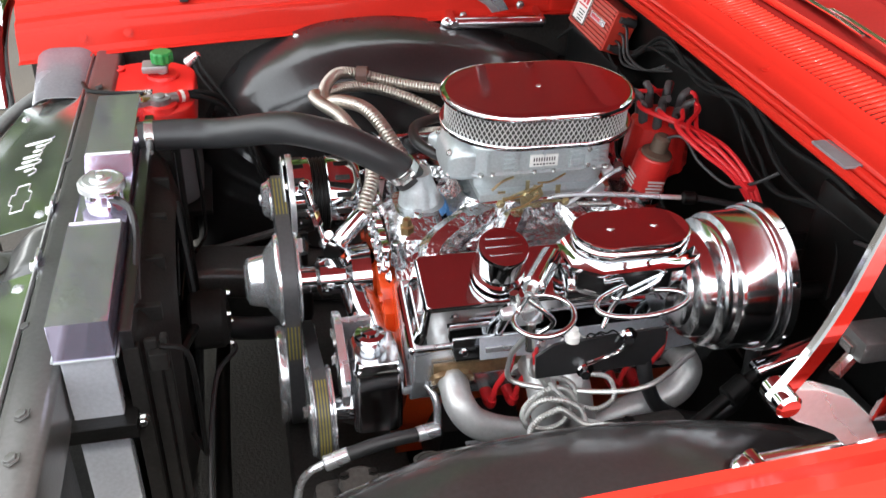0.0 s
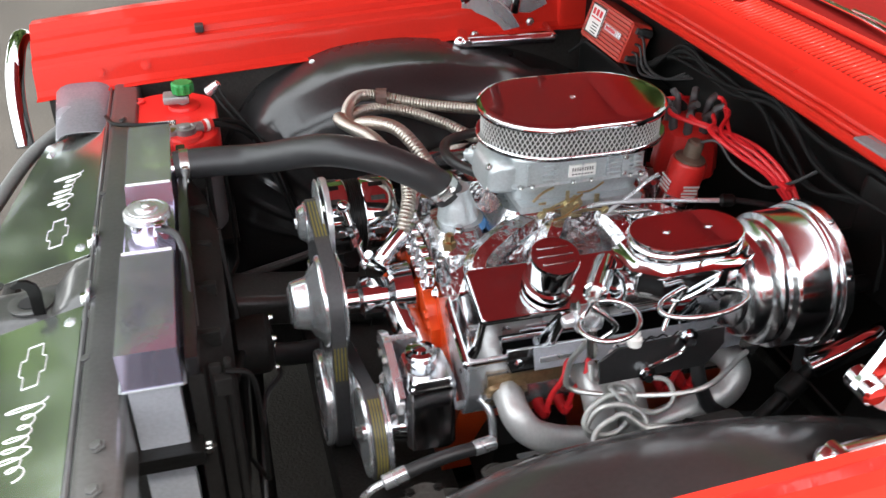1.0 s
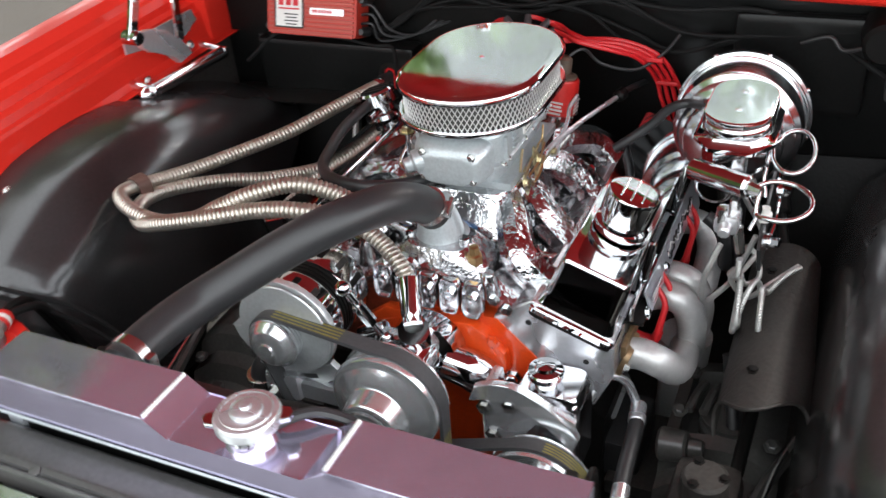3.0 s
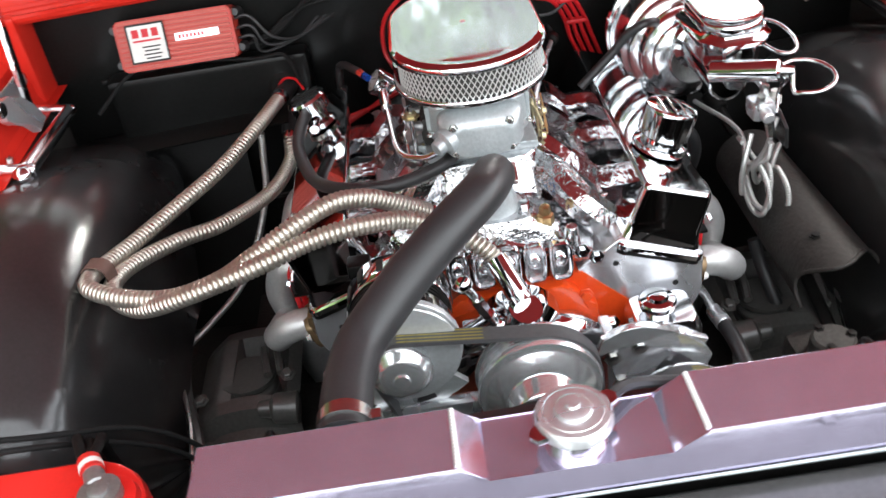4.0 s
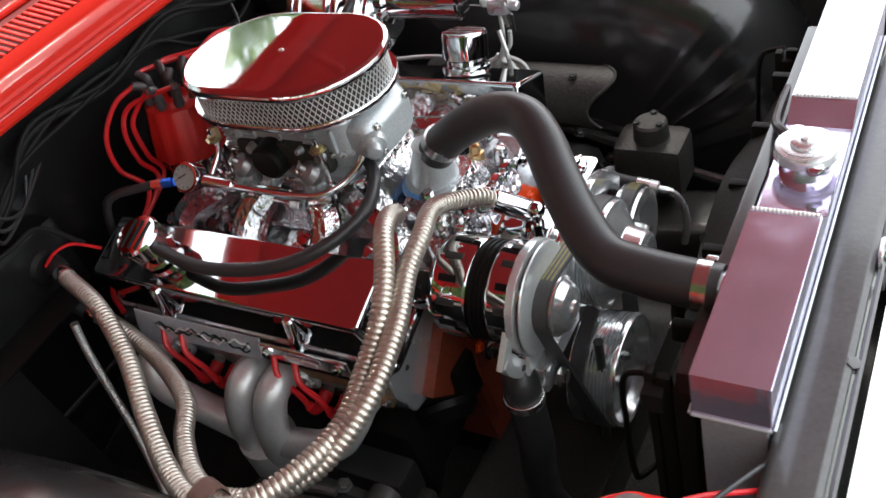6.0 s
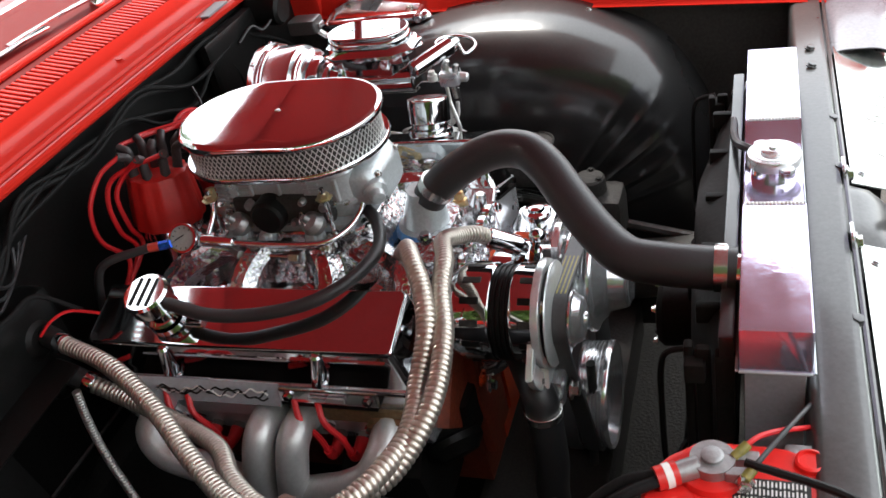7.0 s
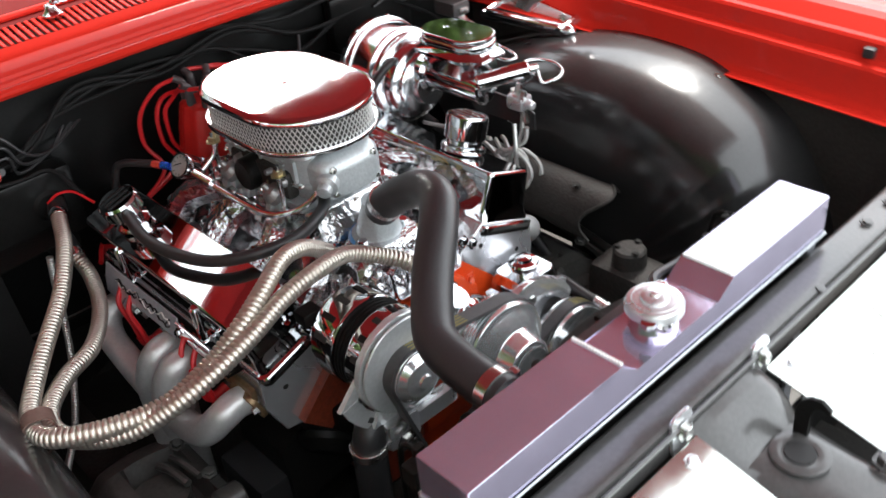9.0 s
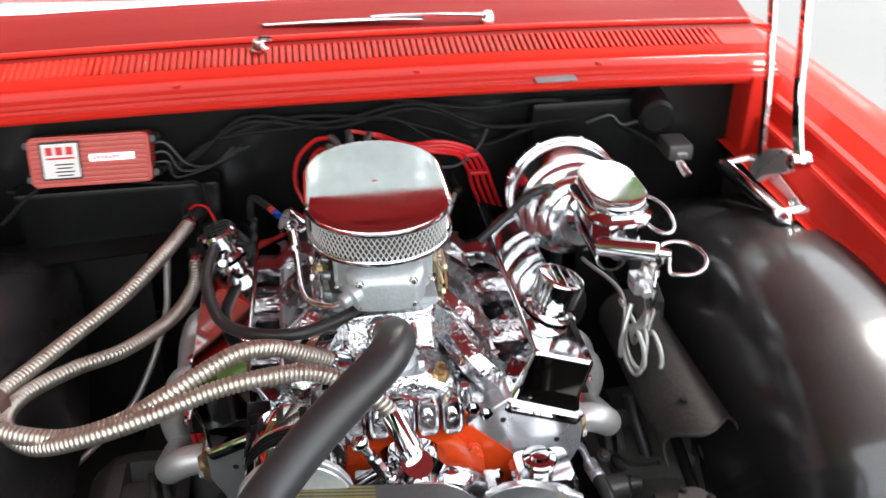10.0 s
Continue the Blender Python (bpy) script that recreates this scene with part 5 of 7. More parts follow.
wp = thing("water_pump", (.012, .36, .60), "chromed water pump with two legs bolted to the block", "water pump")
bm = bmesh.new()
lathe(bm, [(.022, 0), (.022, .030), (.034, .036), (.036, .075), (.050, .085), (.052, .115), (.04, .125)], axes((.012, .295, .652), (0, 1, 0)), 26)
part("housing", bm, CHROME, wp)
for s in (-1, 1):
    bm = bmesh.new()
    tube(bm, [(.012 + s * .03, .385, .645), (.012 + s * .065, .392, .630), (.012 + s * .09, .405, .60), (.012 + s * .092, .428, .585)], lambda t: lerp(.026, .030, t), 14)
    part("leg", bm, CHROME, wp)
    for dz in (-.028, .028):
        bolt_on(wp, (.012 + s * .118, .412, .59 + dz), (0, -1, 0), .008, .012, CHROME)
bm = bmesh.new()
tube(bm, [(.012, .375, .665), (.013, .366, .69), (.016, .358, .708)], .021, 16)
part("outlet_boss", bm, CHROME, wp)
bm = bmesh.new()
box(bm, (-.035, .37, .672), (.06, .026, .03), .008)
part("bypass_pad", bm, CHROME_WAVY, wp)
bm = bmesh.new()
cyl(bm, (-.062, .352, .688), (-.020, .352, .712), .008, .008, 12, .001)
part("plug_fitting", bm, CHROME, wp)

WPC, ALC, CRC, PSC = (.015, .66), (-.138, .718), (.0, .452), (.196, .540)
pw = thing("water_pump_pulley", (WPC[0], .26, WPC[1]), "machined aluminium water pump pulley with a conical nose", "pulley", "engine pulleys")
bm = bmesh.new()
lathe(bm, [(0, -.050), (.032, -.050), (.036, -.048), (.038, -.044), (.042, -.024), (.044, -.021), (.050, -.019), (.062, -.008), (.066, -.006), (.071, -.005), (.073, -.002), (.073, .002)] + grooved(.070, .003, .026, 5) + [(.073, .028), (.073, .031), (.02, .031), (0, .031)], axes((WPC[0], .268, WPC[1]), (0, 1, 0)), 56)
part("rim", bm, MACHINED, pw, "machined aluminium")
bm = bmesh.new()
lathe(bm, [(.030, 0), (.028, .002), (0, .002)], axes((WPC[0], .2175, WPC[1]), (0, -1, 0)), 30)
part("hub_cap", bm, MACHINED, pw)
pa = thing("alternator_pulley", (ALC[0], .26, ALC[1]), "small machined alternator pulley with a stepped face", "pulley", "engine pulleys")
bm = bmesh.new()
lathe(bm, [(0, -.019), (.009, -.019), (.010, -.016), (.022, -.015), (.028, -.012), (.032, -.004), (.036, -.002), (.036, 0)] + grooved(.0335, .001, .024, 5) + [(.036, .026), (.036, .028), (0, .028)], axes((ALC[0], .268, ALC[1]), (0, 1, 0)), 40)
part("rim", bm, MACHINED, pa)
pc = thing("crank_pulley", (CRC[0], .27, CRC[1]), "large grooved aluminium crankshaft pulley", "pulley", "engine pulleys")
bm = bmesh.new()
lathe(bm, [(.03, .012), (.070, .010), (.076, -.006), (.081, -.008), (.083, -.004), (.083, .002)] + grooved(.081, .003, .055, 10) + [(.083, .057), (.083, .060), (0, .060)], axes((CRC[0], .262, CRC[1]), (0, 1, 0)), 60)
part("rim", bm, MACHINED, pc)
for k in range(3):
    a = 2 * math.pi * k / 3
    bolt_on(pc, (CRC[0] + .022 * math.cos(a), .273, CRC[1] + .022 * math.sin(a)), (0, -1, 0), .006, .006)
pp = thing("steering_pump_pulley", (PSC[0], .30, PSC[1]), "grooved aluminium power steering pulley", "pulley", "engine pulleys")
bm = bmesh.new()
lathe(bm, [(0, -.014), (.012, -.014), (.014, -.002), (.03, .0), (.060, -.012), (.066, -.014), (.068, -.010)] + grooved(.066, -.008, .016, 5) + [(.068, .018), (.068, .021), (0, .021)], axes((PSC[0], .306, PSC[1]), (0, 1, 0)), 50)
part("rim", bm, MACHINED, pp)
bolt_on(pp, (PSC[0], .292, PSC[1]), (0, -1, 0), .010, .010)


def hull(circles, n=96):
    pts = []
    for cx, cz, r in circles:
        for i in range(n):
            a = 2 * math.pi * i / n
            pts.append((cx + r * math.cos(a), cz + r * math.sin(a)))
    pts = sorted(set(pts))
    def half(ps):
        h = []
        for p in ps:
            while len(h) > 1 and (h[-1][0] - h[-2][0]) * (p[1] - h[-2][1]) - (h[-1][1] - h[-2][1]) * (p[0] - h[-2][0]) <= 0:
                h.pop()
            h.append(p)
        return h[:-1]
    return half(pts) + half(pts[::-1])


def belt(name, circles, y0, y1, label, stripes):
    ob = thing(name, (circles[0][0], (y0 + y1) / 2, circles[0][1]), label, "drive belt", "drive belts")
    line = hull(circles)
    path = [Vector((x, 0, z)) for x, z in line]
    path = evenly(path + [path[0]], .006)
    n = len(path)
    def off(i, d):
        a, b = path[(i - 1) % n], path[(i + 1) % n]
        t = (b - a).normalized()
        return path[i % n] + Vector((t.z, 0, -t.x)) * d
    bm = bmesh.new()
    rings = []
    for i in range(n + 1):
        o, q = off(i % n, .0042), off(i % n, 0)
        rings.append([Vector((o.x, y0 + .001, o.z)), Vector((o.x, y1 - .001, o.z)), Vector((q.x, y1, q.z)), Vector((q.x, y0, q.z))])
    loft(bm, rings, caps=False)
    part("rubber_band", bm, BELT, ob)
    for lo, hi in stripes:
        for k in range(4):
            yy = lerp(y0 + .004, y1 - .004, k / 3)
            bm = bmesh.new()
            rr = []
            for i in range(int(lo * n), int(hi * n)):
                o = off(i, .00445)
                rr.append([Vector((o.x, yy - .0011, o.z)), Vector((o.x, yy + .0011, o.z))])
            loft(bm, rr, closed=False, caps=False)
            part("printed_line", bm, YELLOW, ob, "faded yellow print line")
    return ob


belt("main_belt", [(ALC[0], ALC[1], .0345), (WPC[0], WPC[1], .0715), (CRC[0], CRC[1], .0825)], .2695, .2935, "grooved black drive belt with faded yellow print", [(.60, .67), (.86, .95)])
belt("steering_belt", [(PSC[0], PSC[1], .067), (CRC[0], CRC[1], .0825)], .2985, .3195, "grooved black power steering belt with yellow print", [(.42, .62)])

al = thing("alternator", (-.135, .35, .66), "chrome alternator with black cooling slots", "alternator")
m = axes((-.135, .295, .723), (0, 1, 0))
bm = bmesh.new()
lathe(bm, [(.02, -.004), (.058, 0), (.063, .004), (.064, .036), (.062, .040)], m, 44)
shells = [part("front_shell", bm, CHROME, al)]
bm = bmesh.new()
lathe(bm, grooved(.0615, .040, .066, 4, .002), m, 44)
part("stator", bm, BLACK_SATIN, al, "dark laminated stator ring")
bm = bmesh.new()
lathe(bm, [(.062, .066), (.064, .069), (.063, .108), (.055, .120), (.03, .124), (0, .124)], m, 44)
shells.append(part("rear_shell", bm, CHROME, al))
for k in range(14):
    a = 2 * math.pi * k / 14
    for h, hh in ((.020, .018), (.090, .024)):
        bm = bmesh.new()
        box(bm, (.0628, 0, h), (.004, .009, hh), .0015, m @ Matrix.Rotation(a, 4, "Z"))
        part("cooling_slot", bm, BLACK_SATIN if k % 2 else BLACK_DULL, shells[0 if h < .05 else 1])
bm = bmesh.new()
prism(bm, [(.070 * math.cos(a), .070 * math.sin(a)) for a in [radians(d) for d in range(20, 341, 10)]] + [(.10, -.03), (.105, .0), (.09, .03)], axes((-.135, .2965, .723), (0, 1, 0), (-.35, 0, -.94)), .010, .002)
part("front_bracket", bm, PLATE, al, "smooth cast aluminium mounting plate")
bm = bmesh.new()
lathe(bm, [(.068, 0), (.0675, .0015), (.066, .0025), (.045, .0035), (.022, .004)], axes((-.135, .2905, .723), (0, -1, 0)), 44)
part("front_face", bm, PLATE, al, "smooth cast aluminium face")
bm = bmesh.new()
arc = [radians(d) for d in range(195, 316, 10)]
prism(bm, [(.098 * math.cos(a), .098 * math.sin(a)) for a in arc] + [(.074 * math.cos(a), .074 * math.sin(a)) for a in arc[::-1]], axes((-.135, .313, .723), (0, -1, 0), (1, 0, 0)), .010, .002)
prism(bm, [(-.074, -.030), (-.098, -.026), (-.066, .006), (-.060, -.006)], axes((-.135, .313, .723), (0, -1, 0), (1, 0, 0)), .009, .002)
part("curved_arm", bm, PLATE, al, "curved machined adjusting arm")
bm = bmesh.new()
arc = [radians(d) for d in range(225, 291, 8)]
prism(bm, [(.089 * math.cos(a), .089 * math.sin(a)) for a in arc] + [(.082 * math.cos(a), .082 * math.sin(a)) for a in arc[::-1]], axes((-.135, .3036, .723), (0, -1, 0), (1, 0, 0)), .0015)
part("arm_slot", bm, INK, al, "dark slot")
for k in range(4):
    a = math.pi / 4 + k * math.pi / 2
    bolt_on(al, (-.135 + .058 * math.cos(a), .295, .723 + .058 * math.sin(a)), (0, -1, 0), .006, .006)
bm = bmesh.new()
box(bm, (-.155, .305, .625), (.055, .045, .045), .010)
box(bm, (-.10, .30, .62), (.09, .02, .028), .006)
part("lower_bracket", bm, BRUSHED, al)
bolt_on(al, (-.16, .278, .618), (0, -1, 0), .010, .012)
bm = bmesh.new()
cyl(bm, (-.054, .322, .782), (-.044, .329, .757), .0055, .0055, 10)
cyl(bm, (-.044, .329, .757), (-.032, .338, .724), .0085, .0085, 6)
cyl(bm, (-.032, .338, .724), (-.021, .345, .698), .005, .005, 10)
part("adjuster_rod", bm, CHROME, al, "chrome turnbuckle adjuster")
for p in ((-.055, .321, .785), (-.020, .346, .696)):
    bm = bmesh.new()
    bmesh.ops.create_uvsphere(bm, u_segments=14, v_segments=10, radius=.011, matrix=Matrix.Translation(p))
    part("rod_end", bm, CHROME, al)
bm = bmesh.new()
box(bm, (-.178, .428, .757), (.030, .026, .020), .004)
tube(bm, [(-.178, .438, .757), (-.182, .462, .750), (-.20, .48, .72), (-.21, .49, .66)], .0045, 8)
part("plug", bm, BLACK_SATIN, al, "black wiring plug")
for dx, dz in ((0, .012), (-.014, -.010)):
    bm = bmesh.new()
    cyl(bm, (-.170 + dx, .418, .742 + dz), (-.176 + dx, .434, .742 + dz), .006, .005, 8, .001)
    part("terminal", bm, CHROME, al)

ps = thing("steering_pump", (.19, .39, .53), "chrome power steering pump with a capped filler neck", "power steering pump")
bm = bmesh.new()
loft(bm, [[Vector((.192 + x * w, .392 + y * l, z)) for x, y in rounded(1, 1, .16, 3)] for w, l, z in ((.078, .066, .515), (.086, .074, .522), (.088, .076, .628), (.085, .073, .634), (.080, .068, .637), (.079, .067, .643), (.074, .062, .646))])
part("reservoir", bm, POLISHED, ps)
bm = bmesh.new()
cyl(bm, (.184, .386, .644), (.184, .386, .657), .015, .015, 22)
part("filler_neck", bm, CHROME, ps)
bm = bmesh.new()
lathe(bm, [(.020, 0), (.023, .002), (.024, .010), (.022, .0125), (.014, .014), (.012, .018), (.006, .0195), (0, .0195)], axes((.184, .386, .655)), 30)
part("cap", bm, CHROME, ps, "round chrome cap")
bm = bmesh.new()
prism(bm, [(.0, .0), (.012, -.05), (.03, -.105), (.055, -.10), (.05, -.05), (.075, -.015), (.12, -.02), (.128, .0), (.09, .018), (.03, .022)], axes((.108, .352, .627), (0, -1, 0), (1, 0, 0)), .010, .002)
part("bracket", bm, BRUSHED, ps, "machined aluminium bracket")
bm = bmesh.new()
rim = spline([(.100, 0, .640), (.141, 0, .654), (.188, 0, .638), (.222, 0, .612), (.238, 0, .590)], 6)
prism(bm, [(p.x + .003, p.z + .013) for p in rim] + [(p.x - .006, p.z - .013) for p in rim[::-1]], axes((0, .350, 0), (0, -1, 0), (1, 0, 0)), .012, .003)
part("support_arm", bm, MACHINED, ps, "curved polished support arm")
bm = bmesh.new()
box(bm, (.116, .372, .590), (.014, .05, .11), .003)
part("side_bracket", bm, BRUSHED, ps)
for x, z in ((.116, .620), (.126, .575), (.15, .632)):
    bolt_on(ps, (x, .341, z), (0, -1, 0), .008, .006)
bm = bmesh.new()
cyl(bm, (.196, .33, .540), (.196, .37, .540), .018, .03, 18)
part("shaft_snout", bm, CHROME, ps)

ph = thing("steering_hose", (.29, .4, .55), "power steering hose with crimped metal ends", "hose")
bm = bmesh.new()
tube(bm, [(.225, .43, .585), (.245, .455, .612), (.268, .468, .600), (.284, .468, .565)], .0062, 10)
part("hard_line", bm, BRUSHED, ph)
bm = bmesh.new()
cyl(bm, (.286, .470, .562), (.291, .435, .561), .0115, .0115, 14, .002)
part("upper_crimp", bm, BRUSHED, ph)
bm = bmesh.new()
tube(bm, [(.291, .437, .561), (.294, .40, .560), (.295, .365, .553), (.297, .335, .546)], .0105, 12)
part("rubber_hose", bm, RUBBER, ph)
bm = bmesh.new()
cyl(bm, (.297, .338, .547), (.301, .302, .538), .0115, .0115, 14, .002)
part("lower_crimp", bm, BRUSHED, ph)
bm = bmesh.new()
tube(bm, [(.301, .302, .538), (.304, .282, .53), (.305, .268, .51), (.306, .262, .47), (.31, .27, .42)], .0062, 10)
part("end_line", bm, BRUSHED, ph)


lh = thing("lower_radiator_hose", (-.2, .31, .50), "black rubber lower radiator hose with a steel clamp", "radiator hose")
bm = bmesh.new()
tube(bm, [(-.13, .345, .645), (-.185, .315, .635), (-.200, .307, .60), (-.203, .306, .53), (-.205, .312, .46), (-.21, .30, .40), (-.24, .22, .37), (-.26, .10, .38)], .023, 16)
part("tube", bm, RUBBER, lh)
bm = bmesh.new()
lathe(bm, [(.0235, 0), (.0248, .001), (.0248, .012), (.0235, .013)], axes((-.2005, .307, .608), (0, 0, 1)), 24)
part("clamp", bm, STEEL, lh, "steel worm clamp")
bm = bmesh.new()
tube(bm, [(-.05, .275, .56), (-.05, .277, .50), (-.05, .284, .44), (-.05, .29, .34)], .007, 10)
single("front_pipe", bm, UNDER, "dark vertical pipe in front of the crank pulley", "pipe")

# ---- exhaust headers, plugs and wires ----
def header(s):
    ob = thing("exhaust_header", (s * .30, .66, .40), "silver-coated four-tube exhaust header", "exhaust header", "exhaust headers")
    runs = [[(.250, .490, .630), (.280, .490, .634), (.306, .491, .626), (.322, .508, .604), (.325, .545, .583), (.322, .590, .566), (.316, .630, .545), (.310, .655, .50)],
            [(.250, .606, .640), (.285, .605, .652), (.312, .606, .645), (.326, .611, .612), (.326, .622, .570), (.318, .640, .52), (.31, .655, .48)],
            [(.250, .656, .640), (.285, .655, .652), (.312, .655, .645), (.326, .660, .612), (.326, .669, .570), (.318, .674, .52), (.31, .668, .48)],
            [(.250, .830, .632), (.280, .834, .638), (.304, .834, .628), (.317, .812, .606), (.319, .770, .590), (.319, .722, .574), (.315, .688, .55), (.31, .668, .50)]]
    for k, r in enumerate(runs):
        bm = bmesh.new()
        tube(bm, [(s * x, y, z) for x, y, z in r], .0215, 16)
        part("pipe", bm, CERAMIC, ob)
        bm = bmesh.new()
        prism(bm, rounded(.062, .050, .016), axes((s * .258, r[0][1], .630), (s * .93, 0, -.36), (0, 1, 0)), .009, .002)
        part("port_flange", bm, TINT if k == 0 else CERAMIC, ob, "heat-tinted flange" if k == 0 else "")
        for dy in (-.028, .028):
            bolt_on(ob, (s * .266, r[0][1] + dy, .632), (s, 0, -.3), .006, .008)
    bm = bmesh.new()
    box(bm, (s * .2635, .545, .652), (.008, .165, .022), .003)
    part("heat_tinted_rail", bm, TINT, ob, "brown heat-tinted rail")
    bm = bmesh.new()
    tube(bm, [(s * .312, .660, .545), (s * .310, .664, .48), (s * .305, .675, .40), (s * .29, .70, .32)], lambda t: lerp(.040, .030, t), 18)
    part("collector", bm, CERAMIC, ob)
    return ob


header(1)
header(-1)

for s in (-1, 1):
    for k, y in enumerate((.545, .578, .738, .772)):
        sp = thing("spark_plug", (s * .25, y, .60), "spark plug with a red boot and bright hexagon", "spark plug", "spark plugs")
        bm = bmesh.new()
        d = Vector((s * .9, 0, -.2)).normalized()
        p = Vector((s * .236, y, .596))
        cyl(bm, p, p + d * .018, .009, .009, 6)
        part("hexagon", bm, STEEL, sp)
        bm = bmesh.new()
        tube(bm, [p + d * .016, p + d * .032, p + d * .046 + Vector((0, 0, .006)), p + d * .052 + Vector((0, 0, .022))], lambda t: lerp(.0095, .0065, t), 12)
        part("boot", bm, RED_WIRE, sp, "red silicone boot")
        w = bmesh.new()
        e = p + d * .052 + Vector((0, 0, .020))
        tube(w, [e, e + Vector((s * .004, .004, .030)), Vector((s * .295, y + .018, .668)), Vector((s * .278, y + .03, .690)), Vector((s * .272, y + .05, .693))], .0042, 8)
        single("plug_wire", w, RED_WIRE, "red silicone spark plug wire looping from the wire loom", "spark plug wire", "spark plug wires")

for s in (-1, 1):
    lm = thing("wire_loom", (s * .272, .68, .70), "polished aluminium spark wire cover engraved with flames", "wire loom", "wire looms")
    bm = bmesh.new()
    m = axes((s * .279, .735, .693), (s * .92, 0, .30), (0, 1, 0))
    sgn = 1 if (m @ Vector((0, 1, 0))).z > m.translation.z else -1
    prism(bm, [(a, b * sgn) for a, b in [(-.112 - .10 * (s > 0), .018), (-.112 - .10 * (s > 0), -.014), (.045, -.014), (.055, -.032), (.105, -.028), (.112, -.008), (.112, .018)][::int(sgn)]], m, .003, .0008)
    plate_ = part("cover_plate", bm, PALE, lm)
    for q in range(3):
        bm = bmesh.new()
        pts = [m @ Vector((-.095 + .17 * i / 60, sgn * (.001 + .0062 * math.sin(i * (.21, .33, .15)[q] + q * 2.1) * (1 - .4 * i / 60) + .002 * math.sin(i * .9 + q)), .0034)) for i in range(61)]
        sweep(bm, pts, .0013, 5)
        part("flame_line", bm, BLACK_SATIN if q else ETCH, plate_)
    bm = bmesh.new()
    box(bm, (s * (.279 - .012 * (s > 0)), .555, .697), (.006, .135, .022), .002)
    part("front_bar", bm, POLISHED, lm)
    bm = bmesh.new()
    box(bm, (s * .285, .555, .697), (.003, .05, .008), .001)
    part("maker_plate", bm, BRUSHED, lm)
    # added black strip that keeps the pipes out of the chrome's reflection
    bm = bmesh.new()
    box(bm, (s * .268, .675, .6815), (.028, .37, .004), .001)
    part("blocking_shelf", bm, BLACK_SATIN, lm)
    for y in (.50, .61):
        bolt_on(lm, (s * .284, y, .697), (s, 0, .3), .005, .005, CHROME)

# distributor and coil
di = thing("distributor", (-.026, .893, .72), "red-capped distributor with black plug boots", "distributor")
m = axes((-.028, .897, .790), (.10, -.06, 1))
bm = bmesh.new()
lathe(bm, [(.030, -.08), (.030, -.012), (.046, -.008), (.046, .010), (.040, .012)], m, 30)
part("body", bm, POLISHED, di)
bm = bmesh.new()
prof = []
rr = []
for r, h in ((.050, .008), (.052, .012), (.050, .040), (.046, .070), (.043, .088), (.036, .094), (.012, .096)):
    rr.append([m @ Vector(((r + (.0022 if i % 4 < 2 else 0)) * math.cos(2 * math.pi * i / 48), (r + (.0022 if i % 4 < 2 else 0)) * math.sin(2 * math.pi * i / 48), h)) for i in range(48)])
loft(bm, rr)
dcap = part("cap", bm, RED_DULL, di, "ribbed red distributor cap")
POSTS = []
for k in range(9):
    a = 2 * math.pi * k / 8 + .2
    r = .033 if k < 8 else 0
    p = m @ Vector((r * math.cos(a), r * math.sin(a), .090))
    tip = m @ Vector((r * 1.15 * math.cos(a), r * 1.15 * math.sin(a), .122))
    bm = bmesh.new()
    tube(bm, [p, p.lerp(tip, .6), tip, tip + Vector((math.cos(a) * .012 if k < 8 else .012, math.sin(a) * .012, .008))], lambda t: lerp(.0078, .0058, t), 10)
    part("plug_boot", bm, GREY_RUBBER, dcap, "grey rubber boot")
    POSTS.append(tip + Vector((math.cos(a) * .010 if k < 8 else .010, math.sin(a) * .010, .007)))
for k, p in enumerate(POSTS[:8]):
    right = p.x > -.028
    o = (k % 4 - 1.5)
    bm = bmesh.new()
    if right:
        pts = [p, p + Vector((.022, .006 * o, -.004)), (.085 + .004 * o, .893 + .016 * o, .905 - .004 * o), (.135 + .004 * o, .910 + .014 * o, .893), (.178 + .010 * o, .934 + .006 * o, .868), (.203 + .011 * o, .957, .822), (.214 + .012 * o, .962, .785), (.238 + .01 * o, .955, .73), (.272, .90 + .01 * o, .70), (.274, .85, .695)]
    else:
        pts = [p, (-.075 - .006 * o, .925 + .008 * o, .902 + .004 * o), (-.098 - .011 * o, .938 + .008 * o, .87), (-.102 - .013 * o, .938 + .008 * o, .82), (-.09 - .012 * o, .93, .775), (-.16, .935, .73), (-.24, .93, .70), (-.274, .88, .693)]
    tube(bm, pts, .0037, 8)
    single("ignition_lead", bm, RED_WIRE, "red silicone ignition lead bundled behind the engine", "ignition lead", "ignition leads")
for x, y, z in ((.183, .936, .865), (.205, .958, .818)):
    bm = bmesh.new()
    box(bm, (x, y, z), (.036, .014, .008), .003, pose(0, 0, 0))
    single("wire_separator", bm, RED_WIRE, "small red plastic clip holding the leads", "wire clip", "wire clips")
co = thing("ignition_coil", (.056, .855, .79), "upright red ignition coil with a dark tower", "ignition coil")
m = axes((.052, .846, .795), (.10, .14, 1))
bm = bmesh.new()
lathe(bm, [(.026, -.03), (.029, -.026), (.029, .058), (.026, .062)], m, 30)
can = part("canister", bm, RED_DULL, co)
bm = bmesh.new()
for k in range(5):
    box(bm, (.0, -.0293, .004 + k * .006), (.030 - .004 * (k % 2), .001, .003), 0, m)
    box(bm, (.0293, 0, .004 + k * .006), (.001, .028 - .004 * (k % 2), .003), 0, m)
part("printed_bars", bm, WHITE, can, "pale unreadable print")
bm = bmesh.new()
lathe(bm, [(.024, .060), (.024, .066), (.014, .070), (.013, .092), (.009, .096), (0, .096)], m, 22)
part("tower", bm, material("brown_plastic", (.10, .07, .05), .4, 0, spread=.2, bump=.05), co, "brown plastic tower")
bm = bmesh.new()
